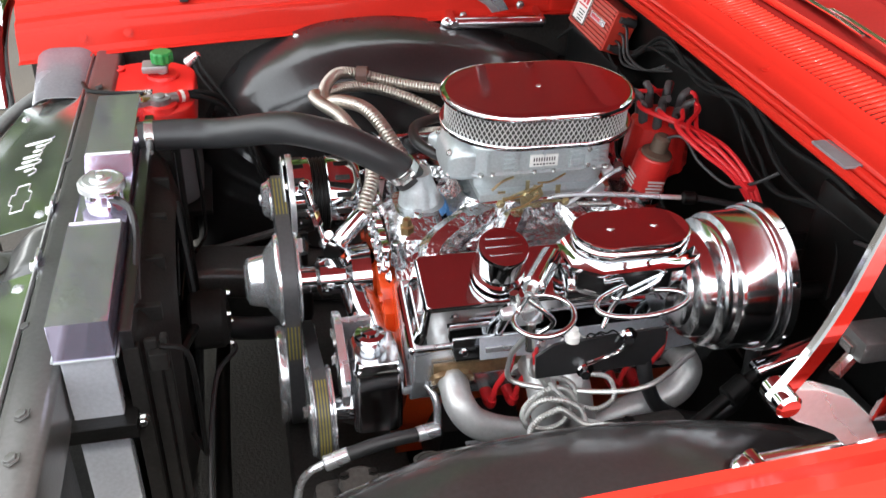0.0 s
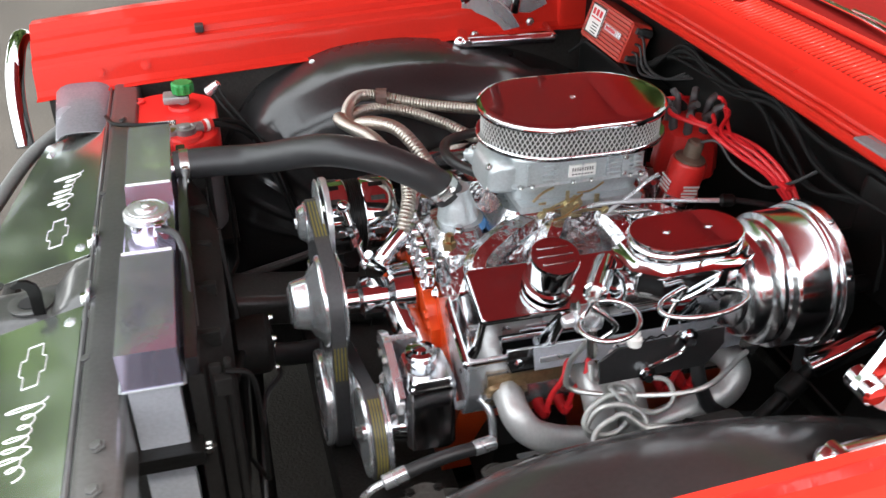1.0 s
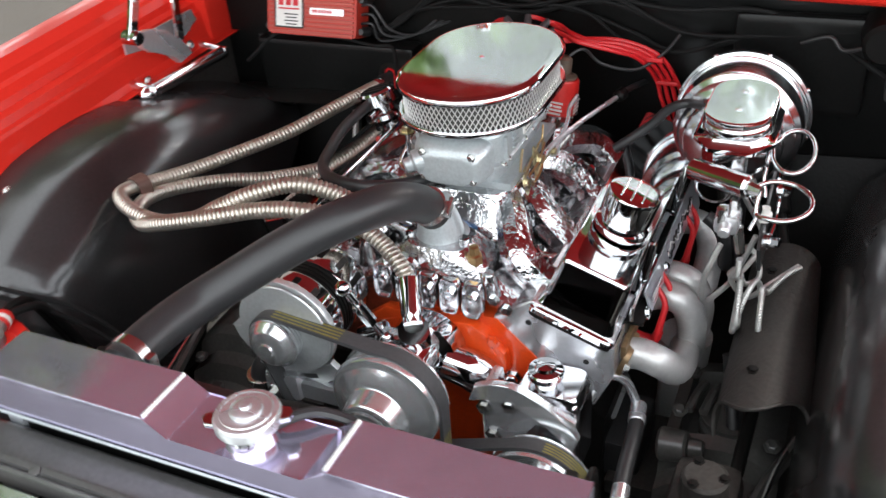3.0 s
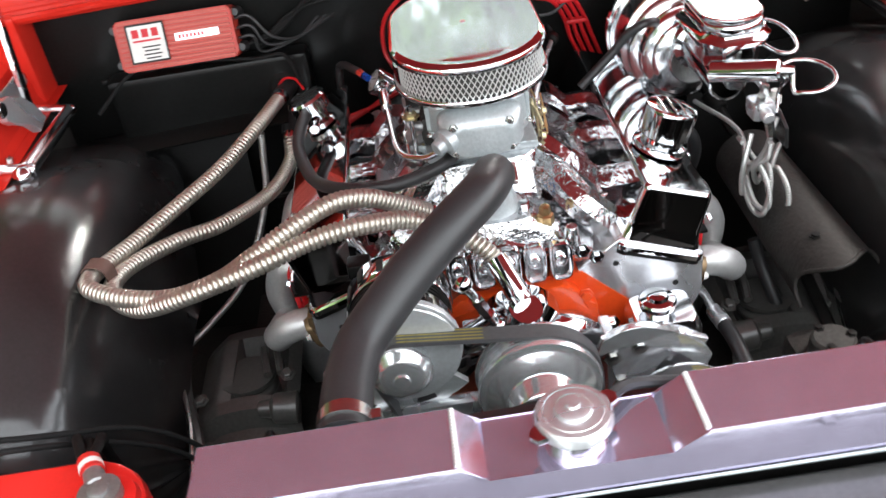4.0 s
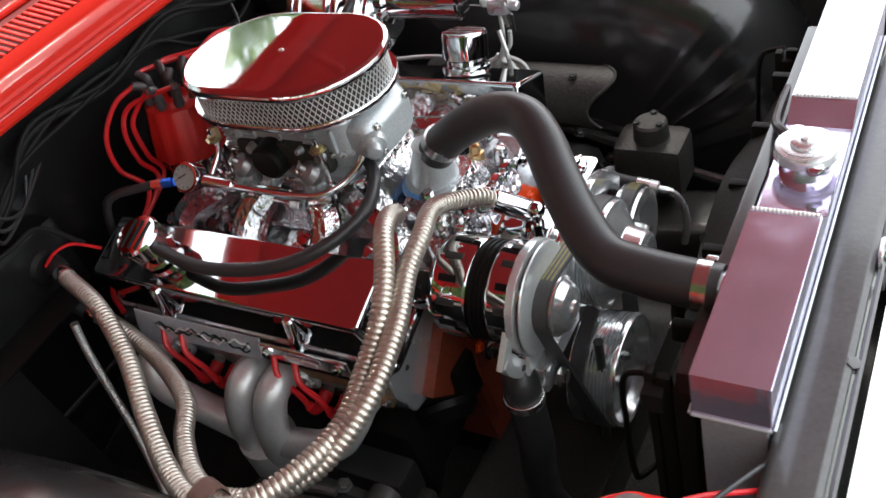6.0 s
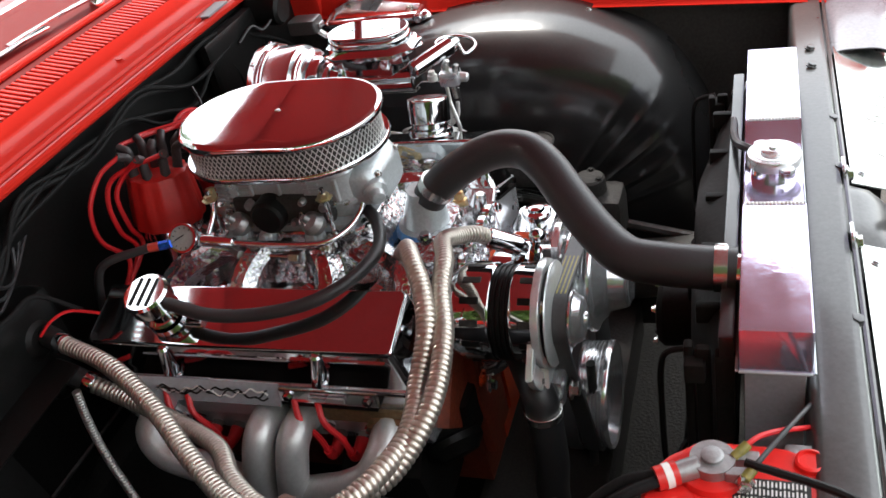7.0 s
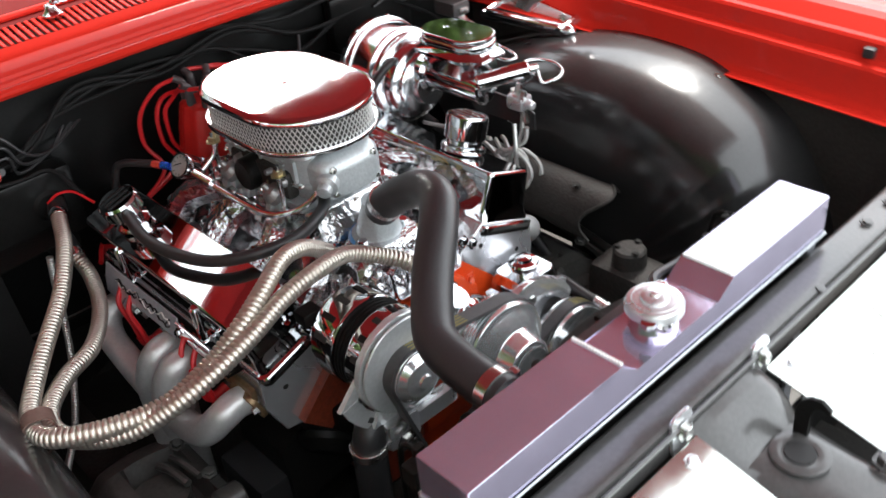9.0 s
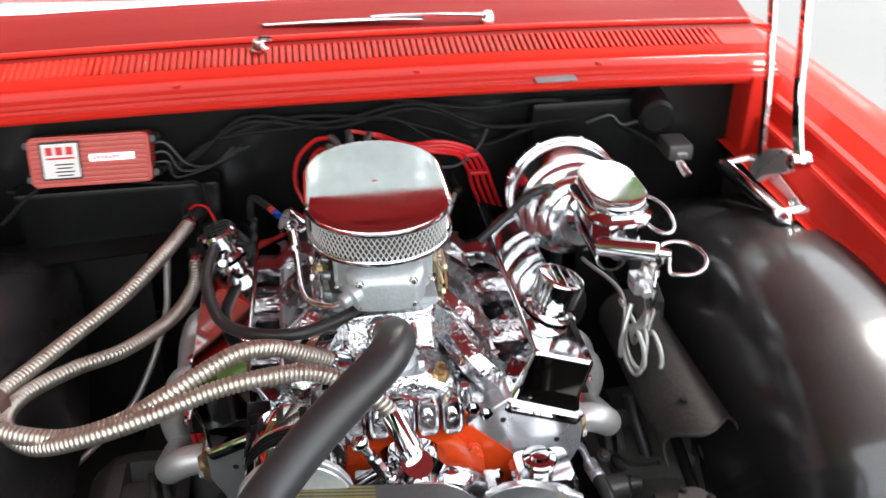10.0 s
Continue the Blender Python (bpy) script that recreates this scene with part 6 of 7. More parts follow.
lathe(bm, [(.031, -.012), (.032, -.012), (.032, .006), (.031, .006)], m, 26)
part("clamp_band", bm, CHROME, co)
bm = bmesh.new()
tube(bm, [m @ Vector((0, 0, .09)), (.085, .88, .895), (.11, .90, .865), (.16, .925, .85), (.20, .94, .875), (.22, .96, .90)], .0026, 8)
part("lead_wire", bm, RUBBER, co)

# ---- fuel line ----
fl = thing("fuel_line", (-.11, .69, .815), "polished fuel line with a pressure gauge and blue fitting", "fuel line")
bm = bmesh.new()
tube(bm, [(-.128, .772, .828), (-.122, .70, .818), (-.115, .625, .812), (-.104, .592, .811), (-.078, .572, .815), (-.058, .560, .828), (-.048, .555, .842)], .0048, 12)
part("tube_log", bm, POLISHED, fl)
bm = bmesh.new()
cyl(bm, (-.128, .772, .828), (-.124, .725, .822), .0085, .0085, 14, .001)
part("log_sleeve", bm, POLISHED, fl)
bm = bmesh.new()
tube(bm, [(-.085, .763, .866), (-.094, .766, .846), (-.115, .768, .830)], .0038, 10)
part("rear_riser", bm, POLISHED, fl)
for p in ((-.047, .554, .846), (-.085, .763, .866)):
    bm = bmesh.new()
    cyl(bm, p, Vector(p) + Vector((.004, .002, .018)), .0075, .0065, 6, .001)
    part("flare_nut", bm, GOLD, fl)
g = axes((-.134, .794, .836), (-.80, -.12, .58))
bm = bmesh.new()
lathe(bm, [(.013, -.024), (.018, -.020), (.0205, -.004), (.0215, .004), (.0205, .007), (.0175, .007), (.0175, .004)], g, 32)
case_ = part("gauge_case", bm, CHROME, fl)
bm = bmesh.new()
lathe(bm, [(.0178, .0045), (0, .0046)], g, 30)
part("gauge_dial", bm, DIAL, case_, "pale round dial")
bm = bmesh.new()
box(bm, (.003, .004, .0055), (.0016, .015, .0006), 0, g @ pose(0, 0, 0, 0, 0, 40))
for k in range(9):
    box(bm, (0, .0145, .0052), (.001, .003, .0005), 0, g @ Matrix.Rotation(radians(-120 + 30 * k), 4, "Z"))
part("needle", bm, INK, case_)
bm = bmesh.new()
cyl(bm, (-.148, .812, .836), (-.155, .823, .8375), .0062, .0062, 6)
part("blue_nut", bm, BLUE, fl, "blue anodised nut")
bm = bmesh.new()
cyl(bm, (-.155, .823, .8375), (-.162, .835, .839), .0062, .0062, 6)
part("red_nut", bm, RED_BOX, fl, "red anodised socket")
bm = bmesh.new()
tube(bm, [(-.162, .835, .839), (-.19, .885, .835), (-.20, .905, .81), (-.205, .92, .74), (-.21, .93, .62)], .0062, 10)
part("feed_hose", bm, RUBBER, fl, "dark feed hose")

# ---- heater hoses in bright conduit ----
FX1 = [(-.306, .895, .789), (-.337, .805, .786), (-.385, .718, .772), (-.444, .637, .762), (-.487, .571, .759), (-.513, .515, .765), (-.521, .468, .776), (-.508, .430, .784), (-.462, .402, .783), (-.400, .388, .782), (-.339, .394, .793), (-.289, .395, .820), (-.242, .410, .840), (-.193, .437, .848), (-.153, .458, .835), (-.115, .480, .805), (-.082, .505, .772)]
FX2 = [(-.303, .890, .716), (-.305, .847, .697), (-.332, .760, .694), (-.387, .652, .716), (-.443, .596, .732), (-.486, .535, .746), (-.500, .480, .756), (-.484, .432, .762), (-.440, .392, .770), (-.374, .368, .796), (-.294, .374, .815), (-.225, .395, .826), (-.166, .407, .829), (-.105, .430, .812), (-.058, .428, .787), (-.026, .414, .768), (-.009, .405, .750)]
for pts, nm in ((FX1, "upper"), (FX2, "lower")):
    hh = thing("heater_hose", pts[6], "heater hose in ribbed stainless conduit looped across the bay", "heater hose", "heater hoses")
    bm = bmesh.new()
    flex(bm, pts, .0118, .0066, .0026)
    part("conduit", bm, FLEX, hh, smooth=60)
    a = Vector(pts[0])
    d = (a - Vector(pts[1])).normalized()
    bm = bmesh.new()
    lathe(bm, [(.0125, -.004), (.0145, 0), (.0145, .010), (.012, .013)], axes(a, d), 22)
    part("end_ring", bm, CHROME, hh, "chrome end ring")
    bm = bmesh.new()
    tube(bm, [a + d * .01, a + d * .05, a + d * .09 + Vector((0, .02, 0))], .0145, 14)
    part("rubber_end", bm, RUBBER, hh)
    if nm == "lower":
        f0, f1 = Vector((-.011, .407, .753)), Vector((.017, .357, .712))
        bm = bmesh.new()
        lathe(bm, [(.012, 0), (.0150, .003), (.0150, .052), (.013, .056), (.013, .064)], axes(f0, f1 - f0), 10)
        part("ferrule", bm, CHROME, hh, "faceted chrome hose ferrule")
    else:
        f0, f1 = Vector((-.085, .503, .775)), Vector((-.058, .522, .750))
        bm = bmesh.new()
        lathe(bm, [(.012, 0), (.0145, .003), (.0145, .030), (.012, .033)], axes(f0, f1 - f0), 16)
        part("ferrule", bm, CHROME, hh, "chrome hose ferrule")
bm = bmesh.new()
m = axes((-.513, .478, .768), (.25, 1, 0), (1, 0, 0))
rings = []
for h in (-.011, .011):
    rings.append([m @ Vector((x, y, h)) for x, y in rounded(.036, .048, .014, 5)])
for h in (.011, -.011):
    rings.append([m @ Vector((x, y, h)) for x, y in rounded(.032, .044, .012, 5)])
rings.append(rings[0])
loft(bm, rings, caps=False)
single("hose_strap", bm, GRIP, "brown strap holding the two heater hoses together", "strap")

# ---- brake booster and master cylinder ----
bo = thing("brake_booster", (.336, .84, .815), "polished chrome dual-diaphragm brake booster", "brake booster")
m = axes((.336, .735, .815), (0, 1, 0))
bm = bmesh.new()
lathe(bm, [(0, 0), (.034, 0), (.036, .003), (.036, .012), (.050, .016), (.055, .020), (.056, .026), (.066, .031), (.070, .036), (.071, .050), (.080, .054), (.084, .058), (.084, .064), (.082, .067), (.083, .070), (.090, .074), (.092, .079), (.092, .122)], m, 72)
part("front_shell", bm, BOOSTER, bo)
bm = bmesh.new()
lathe(bm, [(.092, .1215), (.096, .123), (.0965, .127), (.094, .129), (.094, .133), (.099, .135), (.099, .146), (.09, .152), (.05, .160), (0, .165)], m, 72)
shell = part("rear_shell", bm, BOOSTER, bo)
for k in range(8):
    a = 2 * math.pi * k / 8 + .3
    bm = bmesh.new()
    cyl(bm, m @ Matrix.Rotation(a, 4, "Z") @ Vector((.097, 0, .1405)), m @ Matrix.Rotation(a, 4, "Z") @ Vector((.1015, 0, .1405)), .0045, .004, 10, .001)
    part("clip", bm, CHROME, shell)
for x, z in ((.29, .83), (.36, .80)):
    bm = bmesh.new()
    cyl(bm, (x, .905, z), (x, .99, z), .012, .012, 12)
    part("mounting_stud", bm, BLACK_SATIN, bo)
bm = bmesh.new()
tube(bm, [(.29, .775, .868), (.27, .76, .875), (.245, .765, .86), (.22, .77, .83), (.17, .76, .79)], .007, 10)
part("vacuum_hose", bm, RUBBER, bo)

mc = thing("master_cylinder", (.35, .675, .84), "chrome brake master cylinder with an oval lid", "master cylinder")
def hexring(w, l, z, cut):
    x, y = w / 2, l / 2
    return [Vector((.355 + a, .678 + b, z)) for a, b in ((x, -y + cut), (x, y - cut), (x - cut * .7, y), (-x + cut * .7, y), (-x, y - cut), (-x, -y + cut), (-x + cut * .7, -y), (x - cut * .7, -y))]
bm = bmesh.new()
loft(bm, [hexring(.070, .130, .846, .025), hexring(.078, .140, .856, .028), hexring(.080, .142, .886, .028)])
bmesh.ops.bevel(bm, geom=list(bm.edges), offset=.002, segments=2, affect="EDGES")
part("reservoir", bm, CHROME, mc)
bm = bmesh.new()
loft(bm, [hexring(.088, .152, .886, .03), hexring(.100, .166, .888, .033), hexring(.100, .166, .893, .033), hexring(.092, .158, .896, .031), hexring(.086, .150, .903, .03)])
part("lid_flange", bm, CHROME, mc)
bm = bmesh.new()
loft(bm, [oring(.080, .142, .903, .355, .678), oring(.085, .147, .905, .355, .678), oring(.086, .148, .911, .355, .678), oring(.082, .144, .915, .355, .678), oring(.078, .140, .916, .355, .678), oring(.083, .145, .9175, .355, .678), oring(.0845, .1465, .920, .355, .678), oring(.083, .145, .923, .355, .678), oring(.078, .140, .9245, .355, .678)])
part("lid", bm, CHROME, mc, "oval chrome lid")
for y in (.650, .706):
    bolt_on(mc, (.355, y, .9245), (0, 0, 1), .0042, .0012, CHROME, "lid_screw")
bm = bmesh.new()
lathe(bm, [(.020, 0), (.026, .004), (.026, .13), (.034, .135), (.034, .15)], axes((.340, .60, .838), (0, 1, 0)), 26)
part("bore", bm, CHROME, mc)
bm = bmesh.new()
tube(bm, [(.385, .72, .893), (.398, .70, .870), (.396, .65, .850), (.385, .64, .885)], .0025, 8)
part("bail_wire", bm, CHROME, mc)

pvv = thing("proportioning_valve", (.39, .60, .78), "chrome brake proportioning valve on a black bracket", "brake valve")
bm = bmesh.new()
cyl(bm, (.312, .597, .862), (.388, .548, .872), .0145, .0145, 22, .003)
part("chrome_barrel", bm, CHROME, pvv)
bm = bmesh.new()
cyl(bm, (.388, .548, .872), (.402, .540, .873), .008, .006, 8)
part("barrel_fitting", bm, STEEL, pvv)
bm = bmesh.new()
prism(bm, [(-.085, -.020), (.06, -.028), (.085, .0), (.085, .024), (-.06, .026), (-.085, .012)], axes((.404, .640, .775), (1, 0, .1), (0, 1, .06)), .005, .0015)
part("bracket", bm, BLACK_GLOSS, pvv, "black bracket plate")
bm = bmesh.new()
box(bm, (.366, .552, .822), (.030, .036, .026), .007)
cyl(bm, (.366, .535, .822), (.366, .52, .82), .009, .008, 10, .002)
part("valve_body", bm, BRUSHED, pvv, "brushed metal valve body")
for x, y, z in ((.360, .540, .835), (.372, .560, .838)):
    bm = bmesh.new()
    cyl(bm, (x, y, z - .008), (x, y - .004, z + .012), .0075, .006, 6)
    part("line_nut", bm, STEEL, pvv)
bm = bmesh.new()
cyl(bm, (.378, .555, .812), (.385, .555, .775), .007, .006, 8)
part("lower_port", bm, STEEL, pvv)
for p in ((.408, .619, .757), (.412, .667, .807)):
    bm = bmesh.new()
    cyl(bm, p, Vector(p) + Vector((.018, -.004, .002)), .0065, .0065, 6)
    cyl(bm, Vector(p) + Vector((.002, 0, 0)), Vector(p) + Vector((.006, 0, 0)), .011, .011, 16)
    part("bracket_bolt", bm, CHROME, pvv)
bm = bmesh.new()
lathe(bm, [(.009, 0), (.009, .010), (.006, .012), (.006, .018), (.004, .018)], axes((.405, .60, .80)), 12)
part("white_cap", bm, WHITE_PLASTIC, pvv, "small white plastic cap")
bm = bmesh.new()
tube(bm, [(.414, .62, .768), (.416, .635, .775), (.416, .66, .785), (.416, .668, .80)], .0028, 8)
part("jumper_line", bm, CHROME, pvv)


def oval_loop(c, sx, sy, tilt, a0, a1, n=14):
    out = []
    for i in range(n + 1):
        a = radians(lerp(a0, a1, i / n))
        out.append((c[0] + sx * math.cos(a), c[1] + sy * math.sin(a), c[2] + tilt * math.sin(a) + .012 * i / n))
    return out


for pts in ([(.388, .700, .846)] + oval_loop((.425, .672, .858), .026, .056, .006, 150, -170) + [(.395, .650, .836), (.40, .640, .81)],
            [(.400, .541, .873)] + oval_loop((.425, .552, .852), .034, .034, .004, -140, 200) + [(.40, .575, .83), (.392, .562, .805)]):
    bm = bmesh.new()
    tube(bm, pts, .0032, 10, 5)
    single("brake_line", bm, CHROME, "bright coiled brake line beside the master cylinder", "brake line", "brake lines")
coil_pts = [(.385, .555, .765), (.384, .562, .735)]
for i in range(46):
    a = i * .42
    coil_pts.append((.372 + .0016 * i * .6 + .01 * math.sin(a * .5), .592 + .036 * math.sin(a) + .003 * math.sin(i), .678 + .036 * math.cos(a) - .0004 * i))
coil_pts += [(.420, .625, .672), (.432, .648, .678), (.445, .668, .682), (.455, .685, .680)]
bm = bmesh.new()
flex(bm, coil_pts, .0042, .0036, .0010, 8)
single("braided_coil", bm, BRAID, "loops of braided brake line hanging by the header", "brake line", "brake lines")
bm = bmesh.new()
tube(bm, [(.40, .575, .79), (.385, .57, .745), (.375, .58, .715), (.395, .615, .665), (.42, .65, .668), (.452, .70, .672)], .0038, 8)
single("braided_line", bm, BRAID, "thin braided brake line running down by the header", "brake line", "brake lines")
for pts in ([(.385, .585, .72), (.392, .61, .69), (.405, .645, .680), (.40, .672, .690), (.385, .668, .712), (.38, .64, .72)],):
    bm = bmesh.new()
    flex(bm, pts, .0038, .0034, .0009, 8)
    single("braided_line", bm, BRAID, "thin braided brake line running down by the header", "brake line", "brake lines")
bm = bmesh.new()
tube(bm, [(.36, .56, .78), (.345, .545, .73), (.352, .56, .69), (.40, .70, .70), (.36, .80, .715)], .0038, 8)
single("steel_line", bm, BRAID, "bronze-coloured brake line behind the bracket", "brake line", "brake lines")

# ---- black hoses, steering gear and shields low on the one side ----
stg = thing("steering_gear", (.42, .5, .45), "dark steering shaft and gearbox below the booster", "steering gear")
bm = bmesh.new()
cyl(bm, (.402, .985, .748), (.398, .872, .700), .017, .017, 18, .003)
part("column_collar", bm, CHROME, stg, "chrome steering column end")
bm = bmesh.new()
cyl(bm, (.398, .880, .703), (.438, .74, .622), .009, .009, 14)
cyl(bm, (.438, .74, .622), (.425, .40, .55), .009, .009, 14)
cyl(bm, (.404, .86, .692), (.412, .83, .674), .016, .016, 12, .003)
part("shaft", bm, BLACK_SATIN, stg)
bm = bmesh.new()
box(bm, (.395, .34, .52), (.085, .12, .10), .02)
cyl(bm, (.395, .34, .56), (.395, .34, .60), .030, .028, 18, .004)
part("gearbox", bm, BLACK_DULL, stg)
for k in range(3):
    a = 2 * math.pi * k / 3
    bolt_on(stg, (.395 + .022 * math.cos(a), .34 + .022 * math.sin(a), .600), (0, 0, 1), .005, .004, BLACK_SATIN)
bm = bmesh.new()
def shield_f(u, v):
    a = radians(lerp(200, 20, v))
    r = lerp(.058, .05, u)
    return Vector((lerp(.445, .435, u) + r * math.cos(a), lerp(.425 + .02 * math.sin(v * 9), .76, u), lerp(.60, .62, u) + r * math.sin(a)))
sheet(bm, shield_f, 14, 18, .002)
hs = thing("heat_shield", (.44, .59, .60), "curved black heat shield sheet beside the header", "heat shield")
part("shield_sheet", bm, BLACK_DULL, hs)
bm = bmesh.new()
tube(bm, [shield_f(0, v / 10) for v in range(11)], .0028, 6)
part("rolled_edge", bm, BLACK_DULL, hs)
for u in (.2, .8):
    bolt_on(hs, shield_f(u, .5), (0, 0, 1), .006, .004, BLACK_SATIN)
bm = bmesh.new()
tube(bm, [(.385, .585, .585), (.392, .570, .55), (.405, .535, .50), (.412, .510, .455), (.415, .49, .40)], .010, 10)
single("wiring_conduit", bm, RUBBER, "black wiring conduit dropping behind the header", "cable")

# ---- ignition box, wiper motor and wiring on the firewall ----
FIN = material("worn_red_fin", (0.40, 0.075, 0.055), 0.38, 0.3, spread=0.1, bump=0.03)
ib = thing("ignition_box", (-.45, .95, .86), "red finned ignition control box bolted to the firewall", "ignition box")
m = axes((-.450, .935, .902), (0, -.94, .30), (1, 0, 0))
bm = bmesh.new()
prism(bm, rounded(.192, .082, .008), m @ pose(0, 0, -.045), .045, .003)
part("case", bm, RED_BOX, ib)
for k in range(10):
    bm = bmesh.new()
    box(bm, (.0, -.036 + k * .008, .0012), (.182, .0042, .0052), .0010, m)
    part("fin", bm, FIN, ib)
bm = bmesh.new()
box(bm, (-.045, .002, .0036), (.062, .062, .0032), .001, m)
plate_ = part("label", bm, WHITE, ib, "white label with red and black marks")
bm = bmesh.new()
for x0, x1, y0, y1 in ((-.0755, -.0145, .030, .033), (-.0755, -.0145, -.029, -.026), (-.0765, -.0735, -.029, .033), (-.0165, -.0135, -.029, .033)):
    box(bm, ((x0 + x1) / 2, (y0 + y1) / 2, .0052), (x1 - x0, y1 - y0, .0006), 0, m)
for k in range(4):
    box(bm, (-.040, -.004 - k * .006, .0052), (.030 - .006 * (k % 2), .0022, .0006), 0, m)
part("label_frame", bm, INK, plate_)
bm = bmesh.new()
for k in range(3):
    box(bm, (-.062 + k * .016, .018, .0053), (.011, .013, .0006), 0, m)
box(bm, (-.045, .006, .0053), (.045, .003, .0006), 0, m)
part("label_marks", bm, INK_RED, plate_)
bm = bmesh.new()
box(bm, (.036, .004, .0036), (.072, .0125, .0032), .0008, m)
strip_ = part("name_strip", bm, BRUSHED, ib)
bm = bmesh.new()
for k in range(7):
    box(bm, (.008 + k * .0062, .004, .0054), (.0042, .0058, .0006), 0, m)
part("strip_marks", bm, INK_RED, strip_)
for x in (-.10, .10):
    for y in (-.028, .028):
        bm = bmesh.new()
        lathe(bm, [(.009, -.040), (.009, -.022), (.006, -.018), (.006, -.008)], m @ pose(x, y, 0), 14)
        part("rubber_mount", bm, RUBBER, ib)
for k in range(3):
    bm = bmesh.new()
    y = .018 - k * .016
    tube(bm, [m @ Vector((.094, y, -.02)), m @ Vector((.12, y, -.018)), (-.30 - .01 * k, .955, .875 - .012 * k), (-.26, .975, .86), (-.22 + .015 * k, .998, .885)], .0026, 8)
    part("lead_wire", bm, RUBBER, ib)
wm = thing("wiper_motor", (.52, .95, .88), "dark grey wiper motor and linkage on the firewall", "wiper motor")
bm = bmesh.new()
cyl(bm, (.515, .985, .925), (.515, .915, .918), .036, .032, 24, .006)
part("motor_can", bm, BLACK_SATIN, wm)
bm = bmesh.new()
box(bm, (.545, .895, .870), (.045, .06, .03), .008, None)
part("gear_case", bm, SUPPORT, wm)
bm = bmesh.new()
tube(bm, [(.545, .885, .872), (.548, .868, .848), (.555, .85, .835)], .008, 8)
part("crank_arm", bm, STEEL, wm)
bm = bmesh.new()
tube(bm, [(.49, .93, .91), (.46, .94, .90), (.44, .95, .915), (.40, .96, .90)], .003, 8)
part("wire", bm, RUBBER, wm)
bm = bmesh.new()
box(bm, (.545, .865, .868), (.02, .012, .012), .002)
part("connector", bm, STEEL, wm)

rnd = random.Random(21)
runs = [[(-.60, .975, .83), (-.45, .965, .848), (-.30, .965, .87), (-.20, .972, .935), (-.05, .972, .922), (.10, .972, .945), (.23, .965, .912), (.36, .97, .908), (.48, .97, .915)],
        [(-.33, .97, .86), (-.25, .97, .915), (-.12, .972, .93), (.04, .975, .917), (.14, .972, .888), (.22, .965, .87), (.31, .972, .90), (.36, .97, .88), (.38, .965, .80)],
        [(.05, .975, .96), (.20, .972, .945), (.36, .975, .93), (.50, .96, .87), (.58, .94, .80)],
        [(-.62, .93, .80), (-.54, .95, .845), (-.42, .955, .842), (-.33, .94, .85), (-.28, .93, .84), (-.255, .89, .82)]]
for k, r in enumerate(runs):
    for q in range(2 if k < 2 else 1):
        bm = bmesh.new()
        tube(bm, [(x + rnd.uniform(-.008, .008), y - .004 * q, z + rnd.uniform(-.012, .012)) for x, y, z in r], rnd.choice((.0028, .0035, .0045)), 8)
        single("wiring_harness", bm, HARNESS, "black taped wires clipped along the firewall", "wiring", "firewall wiring")
bm = bmesh.new()
tube(bm, [(-.305, .93, .80), (-.29, .915, .815), (-.27, .90, .815), (-.255, .87, .80)], .0022, 6)
single("thin_wire", bm, RED_WIRE, "thin dark red wire by the heater hose end", "wire")
bm = bmesh.new()
flex(bm, [(-.345, .872, .745), (-.352, .872, .70), (-.362, .862, .64), (-.385, .825, .58), (-.425, .77, .52), (-.47, .71, .50), (-.505, .64, .505)], .0058, .0042, .0010, 10)
single("braided_hose", bm, BRAID, "dark braided hose dropping past the header", "hose")
for z, y in ((.79, .93), (.716, .93)):
    bm = bmesh.new()
    lathe(bm, [(.026, 0), (.026, .05), (.020, .055)], axes((-.30, .99, z), (0, -1, 0)), 20)
    single("hose_stub", bm, BLACK_SATIN, "black hose stub through the firewall", "hose stub", "hose stubs")

# ---- battery ----
bt = thing("battery", (-.515, .06, .57), "red battery with clamps, a green switch knob and a warning label", "battery")
def bring(w, l, z, r=.072):
    return [Vector((-.509 + x, .060 + y, z)) for x, y in rounded(w, l, r, 6)]
bm = bmesh.new()
loft(bm, [bring(.245, .165, .570), bring(.250, .170, .574), bring(.250, .170, .735)])
part("case", bm, material("battery_grey", (.12, .12, .125), .45, 0, spread=.1, bump=.05), bt, "grey battery case")
bm = bmesh.new()
loft(bm, [bring(.268, .178, .733), bring(.272, .182, .738), bring(.272, .182, .766), bring(.268, .178, .7725), bring(.258, .168, .776)])
part("top_cover", bm, BATTERY_RED, bt, "glossy red top")
for x, y in ((-.412, .088), (-.560, .088)):
    bm = bmesh.new()
    lathe(bm, [(.033, -.004), (.030, .006), (.020, .008)], axes((x, y, .776)), 30)
    part("post_collar", bm, BATTERY_RED, bt)
    bm = bmesh.new()
    lathe(bm, [(.012, 0), (.010, .022), (.008, .023), (0, .023)], axes((x, y, .776)), 20)
    part("post", bm, LEAD, bt)
for x, y in ((-.455, -.005), (-.395, .005), (-.60, .0)):
    bm = bmesh.new()
    lathe(bm, [(.014, -.002), (.0135, .005), (.011, .006), (.010, .003), (0, .003)], axes((x, y, .776)), 20)
    part("vent_cap", bm, BATTERY_RED, bt)
bm = bmesh.new()
box(bm, (-.455, .038, .7765), (.075, .065, .001), 0)
plate_ = part("warning_label", bm, INK, bt, "black warning label with pale columns of print")
bm = bmesh.new()
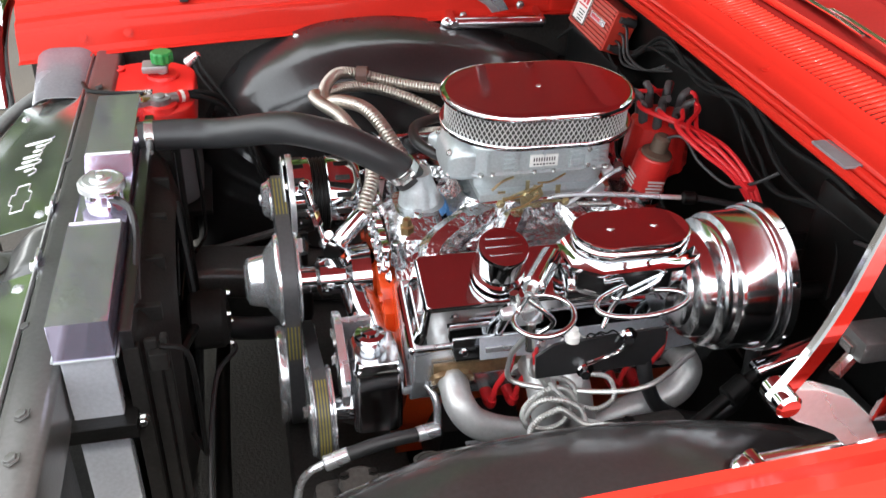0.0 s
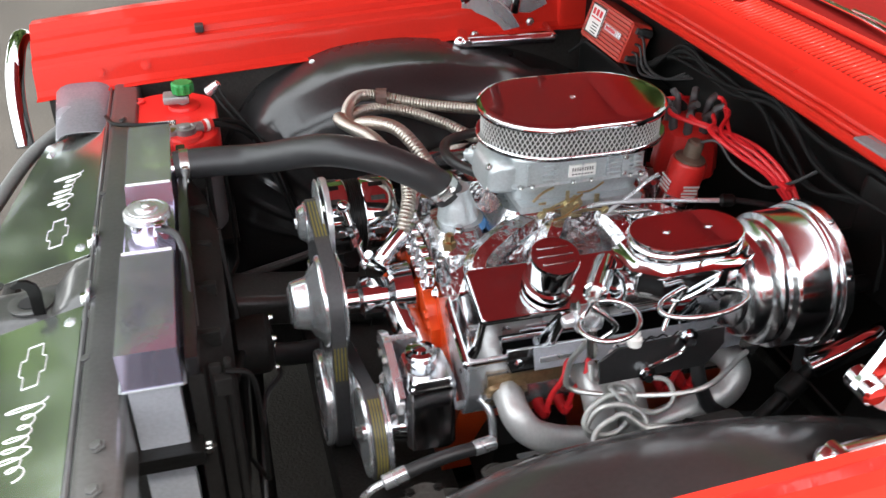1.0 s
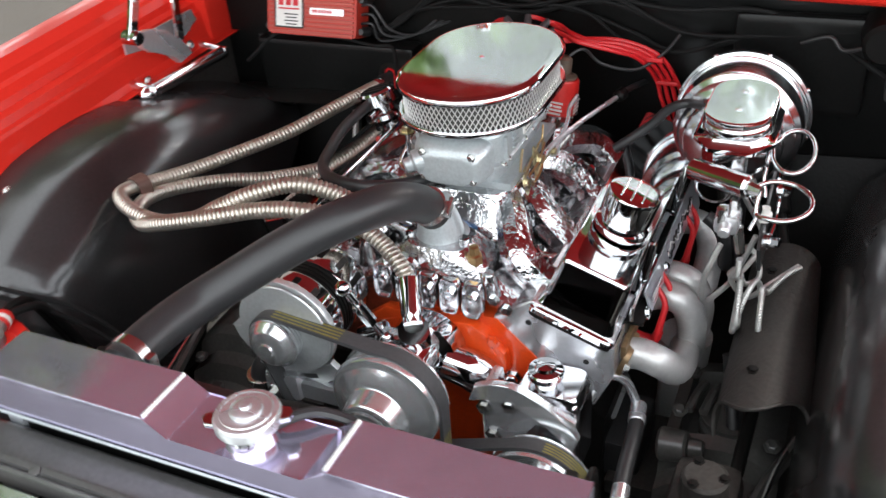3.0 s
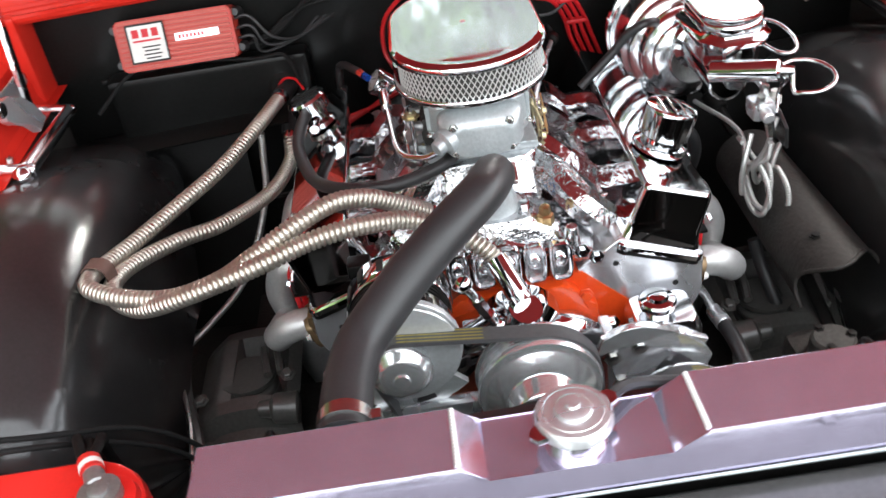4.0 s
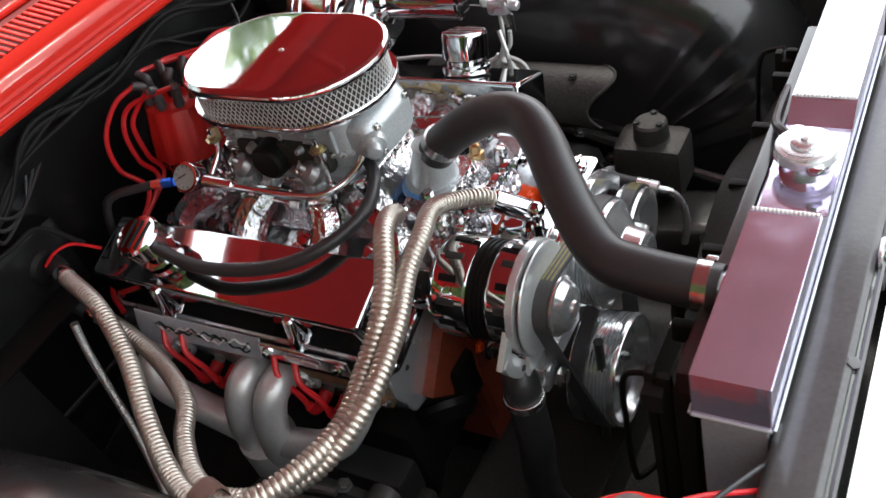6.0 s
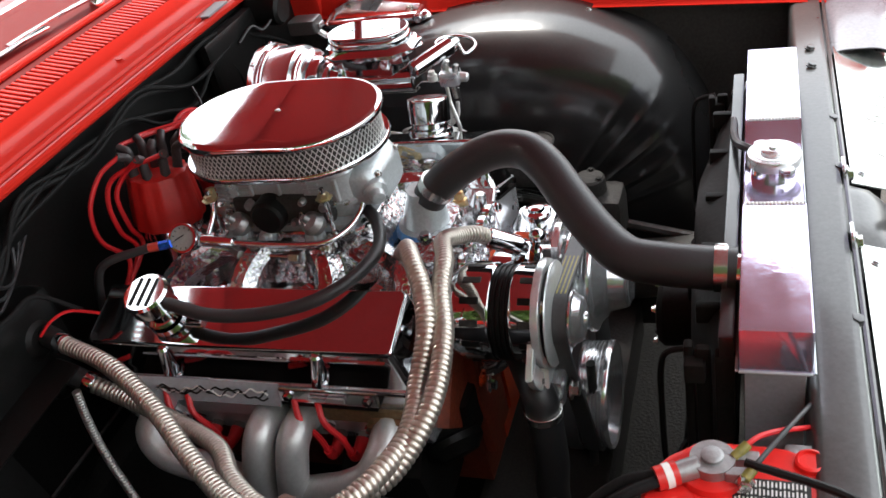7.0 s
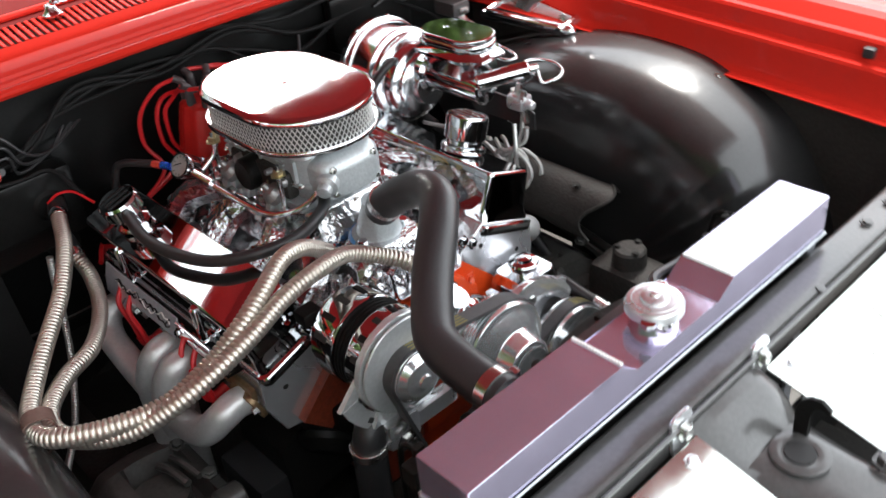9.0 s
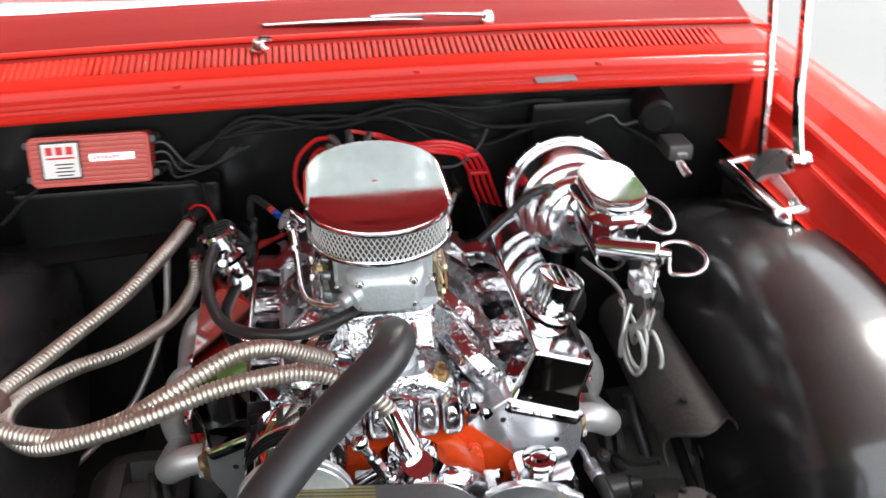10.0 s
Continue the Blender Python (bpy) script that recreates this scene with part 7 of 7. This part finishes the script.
for c in range(8):
    for r in range(18):
        if r < 3 and c % 2 == 0:
            if r == 0:
                lathe(bm, [(.0034, 0), (.0034, .0004), (.0022, .0004)], axes((-.488 + c * .0092, .064, .7773)), 12)
        else:
            box(bm, (-.488 + c * .0092, .068 - r * .0034, .7775), (.0072 - .0012 * ((r + c) % 3), .0016, .0004), 0)
part("label_print", bm, WHITE, plate_)
bm = bmesh.new()
box(bm, (-.375, .0, .757), (.016, .055, .030), .006)
part("side_tab", bm, LEAD, bt, "grey side terminal tab")
cl = thing("battery_clamp", (-.412, .088, .79), "lead battery clamp with red and white tape on its cable", "battery clamp", "battery clamps")
bm = bmesh.new()
lathe(bm, [(.012, 0), (.020, 0), (.020, .016), (.012, .016)], axes((-.412, .088, .779)), 24)
part("ring", bm, LEAD, cl)
for x, y, w, d in ((-.406, .062, .012, .028), (-.425, .066, .010, .022)):
    bm = bmesh.new()
    box(bm, (x, y, .787), (w, d, .014), .002)
    part("jaw", bm, LEAD, cl)
bm = bmesh.new()
cyl(bm, (-.418, .099, .787), (-.428, .120, .7865), .011, .010, 12, .002)
part("cable_lug", bm, LEAD, cl)
bm = bmesh.new()
cyl(bm, (-.427, .118, .7865), (-.436, .136, .786), .0115, .0115, 14)
part("red_tape", bm, RED_DULL, cl)
bm = bmesh.new()
cyl(bm, (-.4295, .123, .7864), (-.4325, .129, .7862), .0119, .0119, 14)
part("white_tape", bm, WHITE, cl)
bolt_on(cl, (-.430, .060, .787), (-1, 0, 0), .006, .010)
gn = thing("battery_switch", (-.560, .088, .80), "green plastic battery cut-off knob on its terminal", "battery switch")
bm = bmesh.new()
rr = [[axes((-.560, .090, .806)) @ Vector(((r + (.002 if i % 4 < 2 else 0)) * math.cos(2 * math.pi * i / 40), (r + (.002 if i % 4 < 2 else 0)) * math.sin(2 * math.pi * i / 40), h)) for i in range(40)] for r, h in ((.019, 0), (.020, .004), (.020, .018), (.017, .021), (.008, .021))]
loft(bm, rr)
part("knob", bm, GREEN, gn, "knurled green knob")
bm = bmesh.new()
box(bm, (-.560, .075, .796), (.040, .05, .016), .005)
part("terminal_block", bm, LEAD, gn)
bm = bmesh.new()
cyl(bm, (-.56, .135, .80), (-.555, .16, .82), .010, .008, 12, .002)
part("cable_end", bm, BRUSHED, gn)
for k, pts in enumerate(([(-.436, .135, .786), (-.447, .165, .774), (-.464, .200, .748), (-.485, .235, .69), (-.49, .27, .60), (-.47, .32, .48)],
                         [(-.440, .134, .788), (-.456, .166, .780), (-.476, .202, .754), (-.497, .235, .69), (-.50, .27, .60)],
                         [(-.432, .136, .788), (-.436, .166, .778), (-.450, .200, .752), (-.470, .235, .69), (-.475, .27, .60)],
                         [(-.555, .158, .818), (-.523, .168, .800), (-.478, .198, .768), (-.43, .232, .730), (-.385, .255, .67), (-.36, .28, .57)],
                         [(-.550, .150, .800), (-.515, .160, .792), (-.474, .190, .760), (-.435, .222, .718), (-.395, .248, .66), (-.375, .28, .56)])):
    bm = bmesh.new()
    tube(bm, pts, .0056 if k < 3 else .0032, 10)
    single("battery_cable", bm, HARNESS, "black battery cable curving down towards the frame", "cable", "battery cables")
bm = bmesh.new()
tube(bm, [(-.427, .056, .795), (-.41, .045, .798), (-.37, .022, .797), (-.32, .002, .775), (-.26, -.018, .735)], .0026, 8)
single("ground_wire", bm, RUBBER, "thin black wire with yellow crimp to the support", "wire", "battery wires")
bm = bmesh.new()
tube(bm, [(-.405, .066, .795), (-.39, .05, .80), (-.37, .03, .79), (-.345, .005, .77), (-.317, -.018, .749)], .0026, 8)
single("supply_wire", bm, RED_WIRE, "thin red wire with yellow crimp", "wire", "battery wires")
for p, q in (((-.432, .060, .792), (-.418, .050, .797)), ((-.409, .070, .792), (-.397, .058, .798))):
    bm = bmesh.new()
    cyl(bm, p, q, .0048, .0048, 10)
    single("yellow_crimp", bm, YELLOW, "small yellow crimp terminal", "crimp", "wire crimps")
tr = thing("battery_tray", (-.515, .06, .50), "black battery tray with a hold-down bar", "battery tray")
bm = bmesh.new()
box(bm, (-.515, .06, .562), (.28, .20, .012), .003)
part("tray", bm, BLACK_SATIN, tr)
bm = bmesh.new()
box(bm, (-.515, -.02, .50), (.06, .02, .11), .003)
part("post", bm, BLACK_SATIN, tr)
bm = bmesh.new()
tube(bm, [(-.505, -.055, .792), (-.45, -.03, .796), (-.42, .06, .80)], .004, 8)
part("hold_rod", bm, BLACK_SATIN, tr)

bm = bmesh.new()
tube(bm, [(.345, .903, .705), (.345, .906, .635), (.345, .894, .588), (.345, .855, .570), (.345, .809, .582), (.345, .771, .611), (.345, .747, .659), (.335, .742, .690), (.315, .745, .705)], .0105, 14)
single("rubber_hose", bm, RUBBER, "thick black rubber hose sagging in a loop below the booster", "hose")
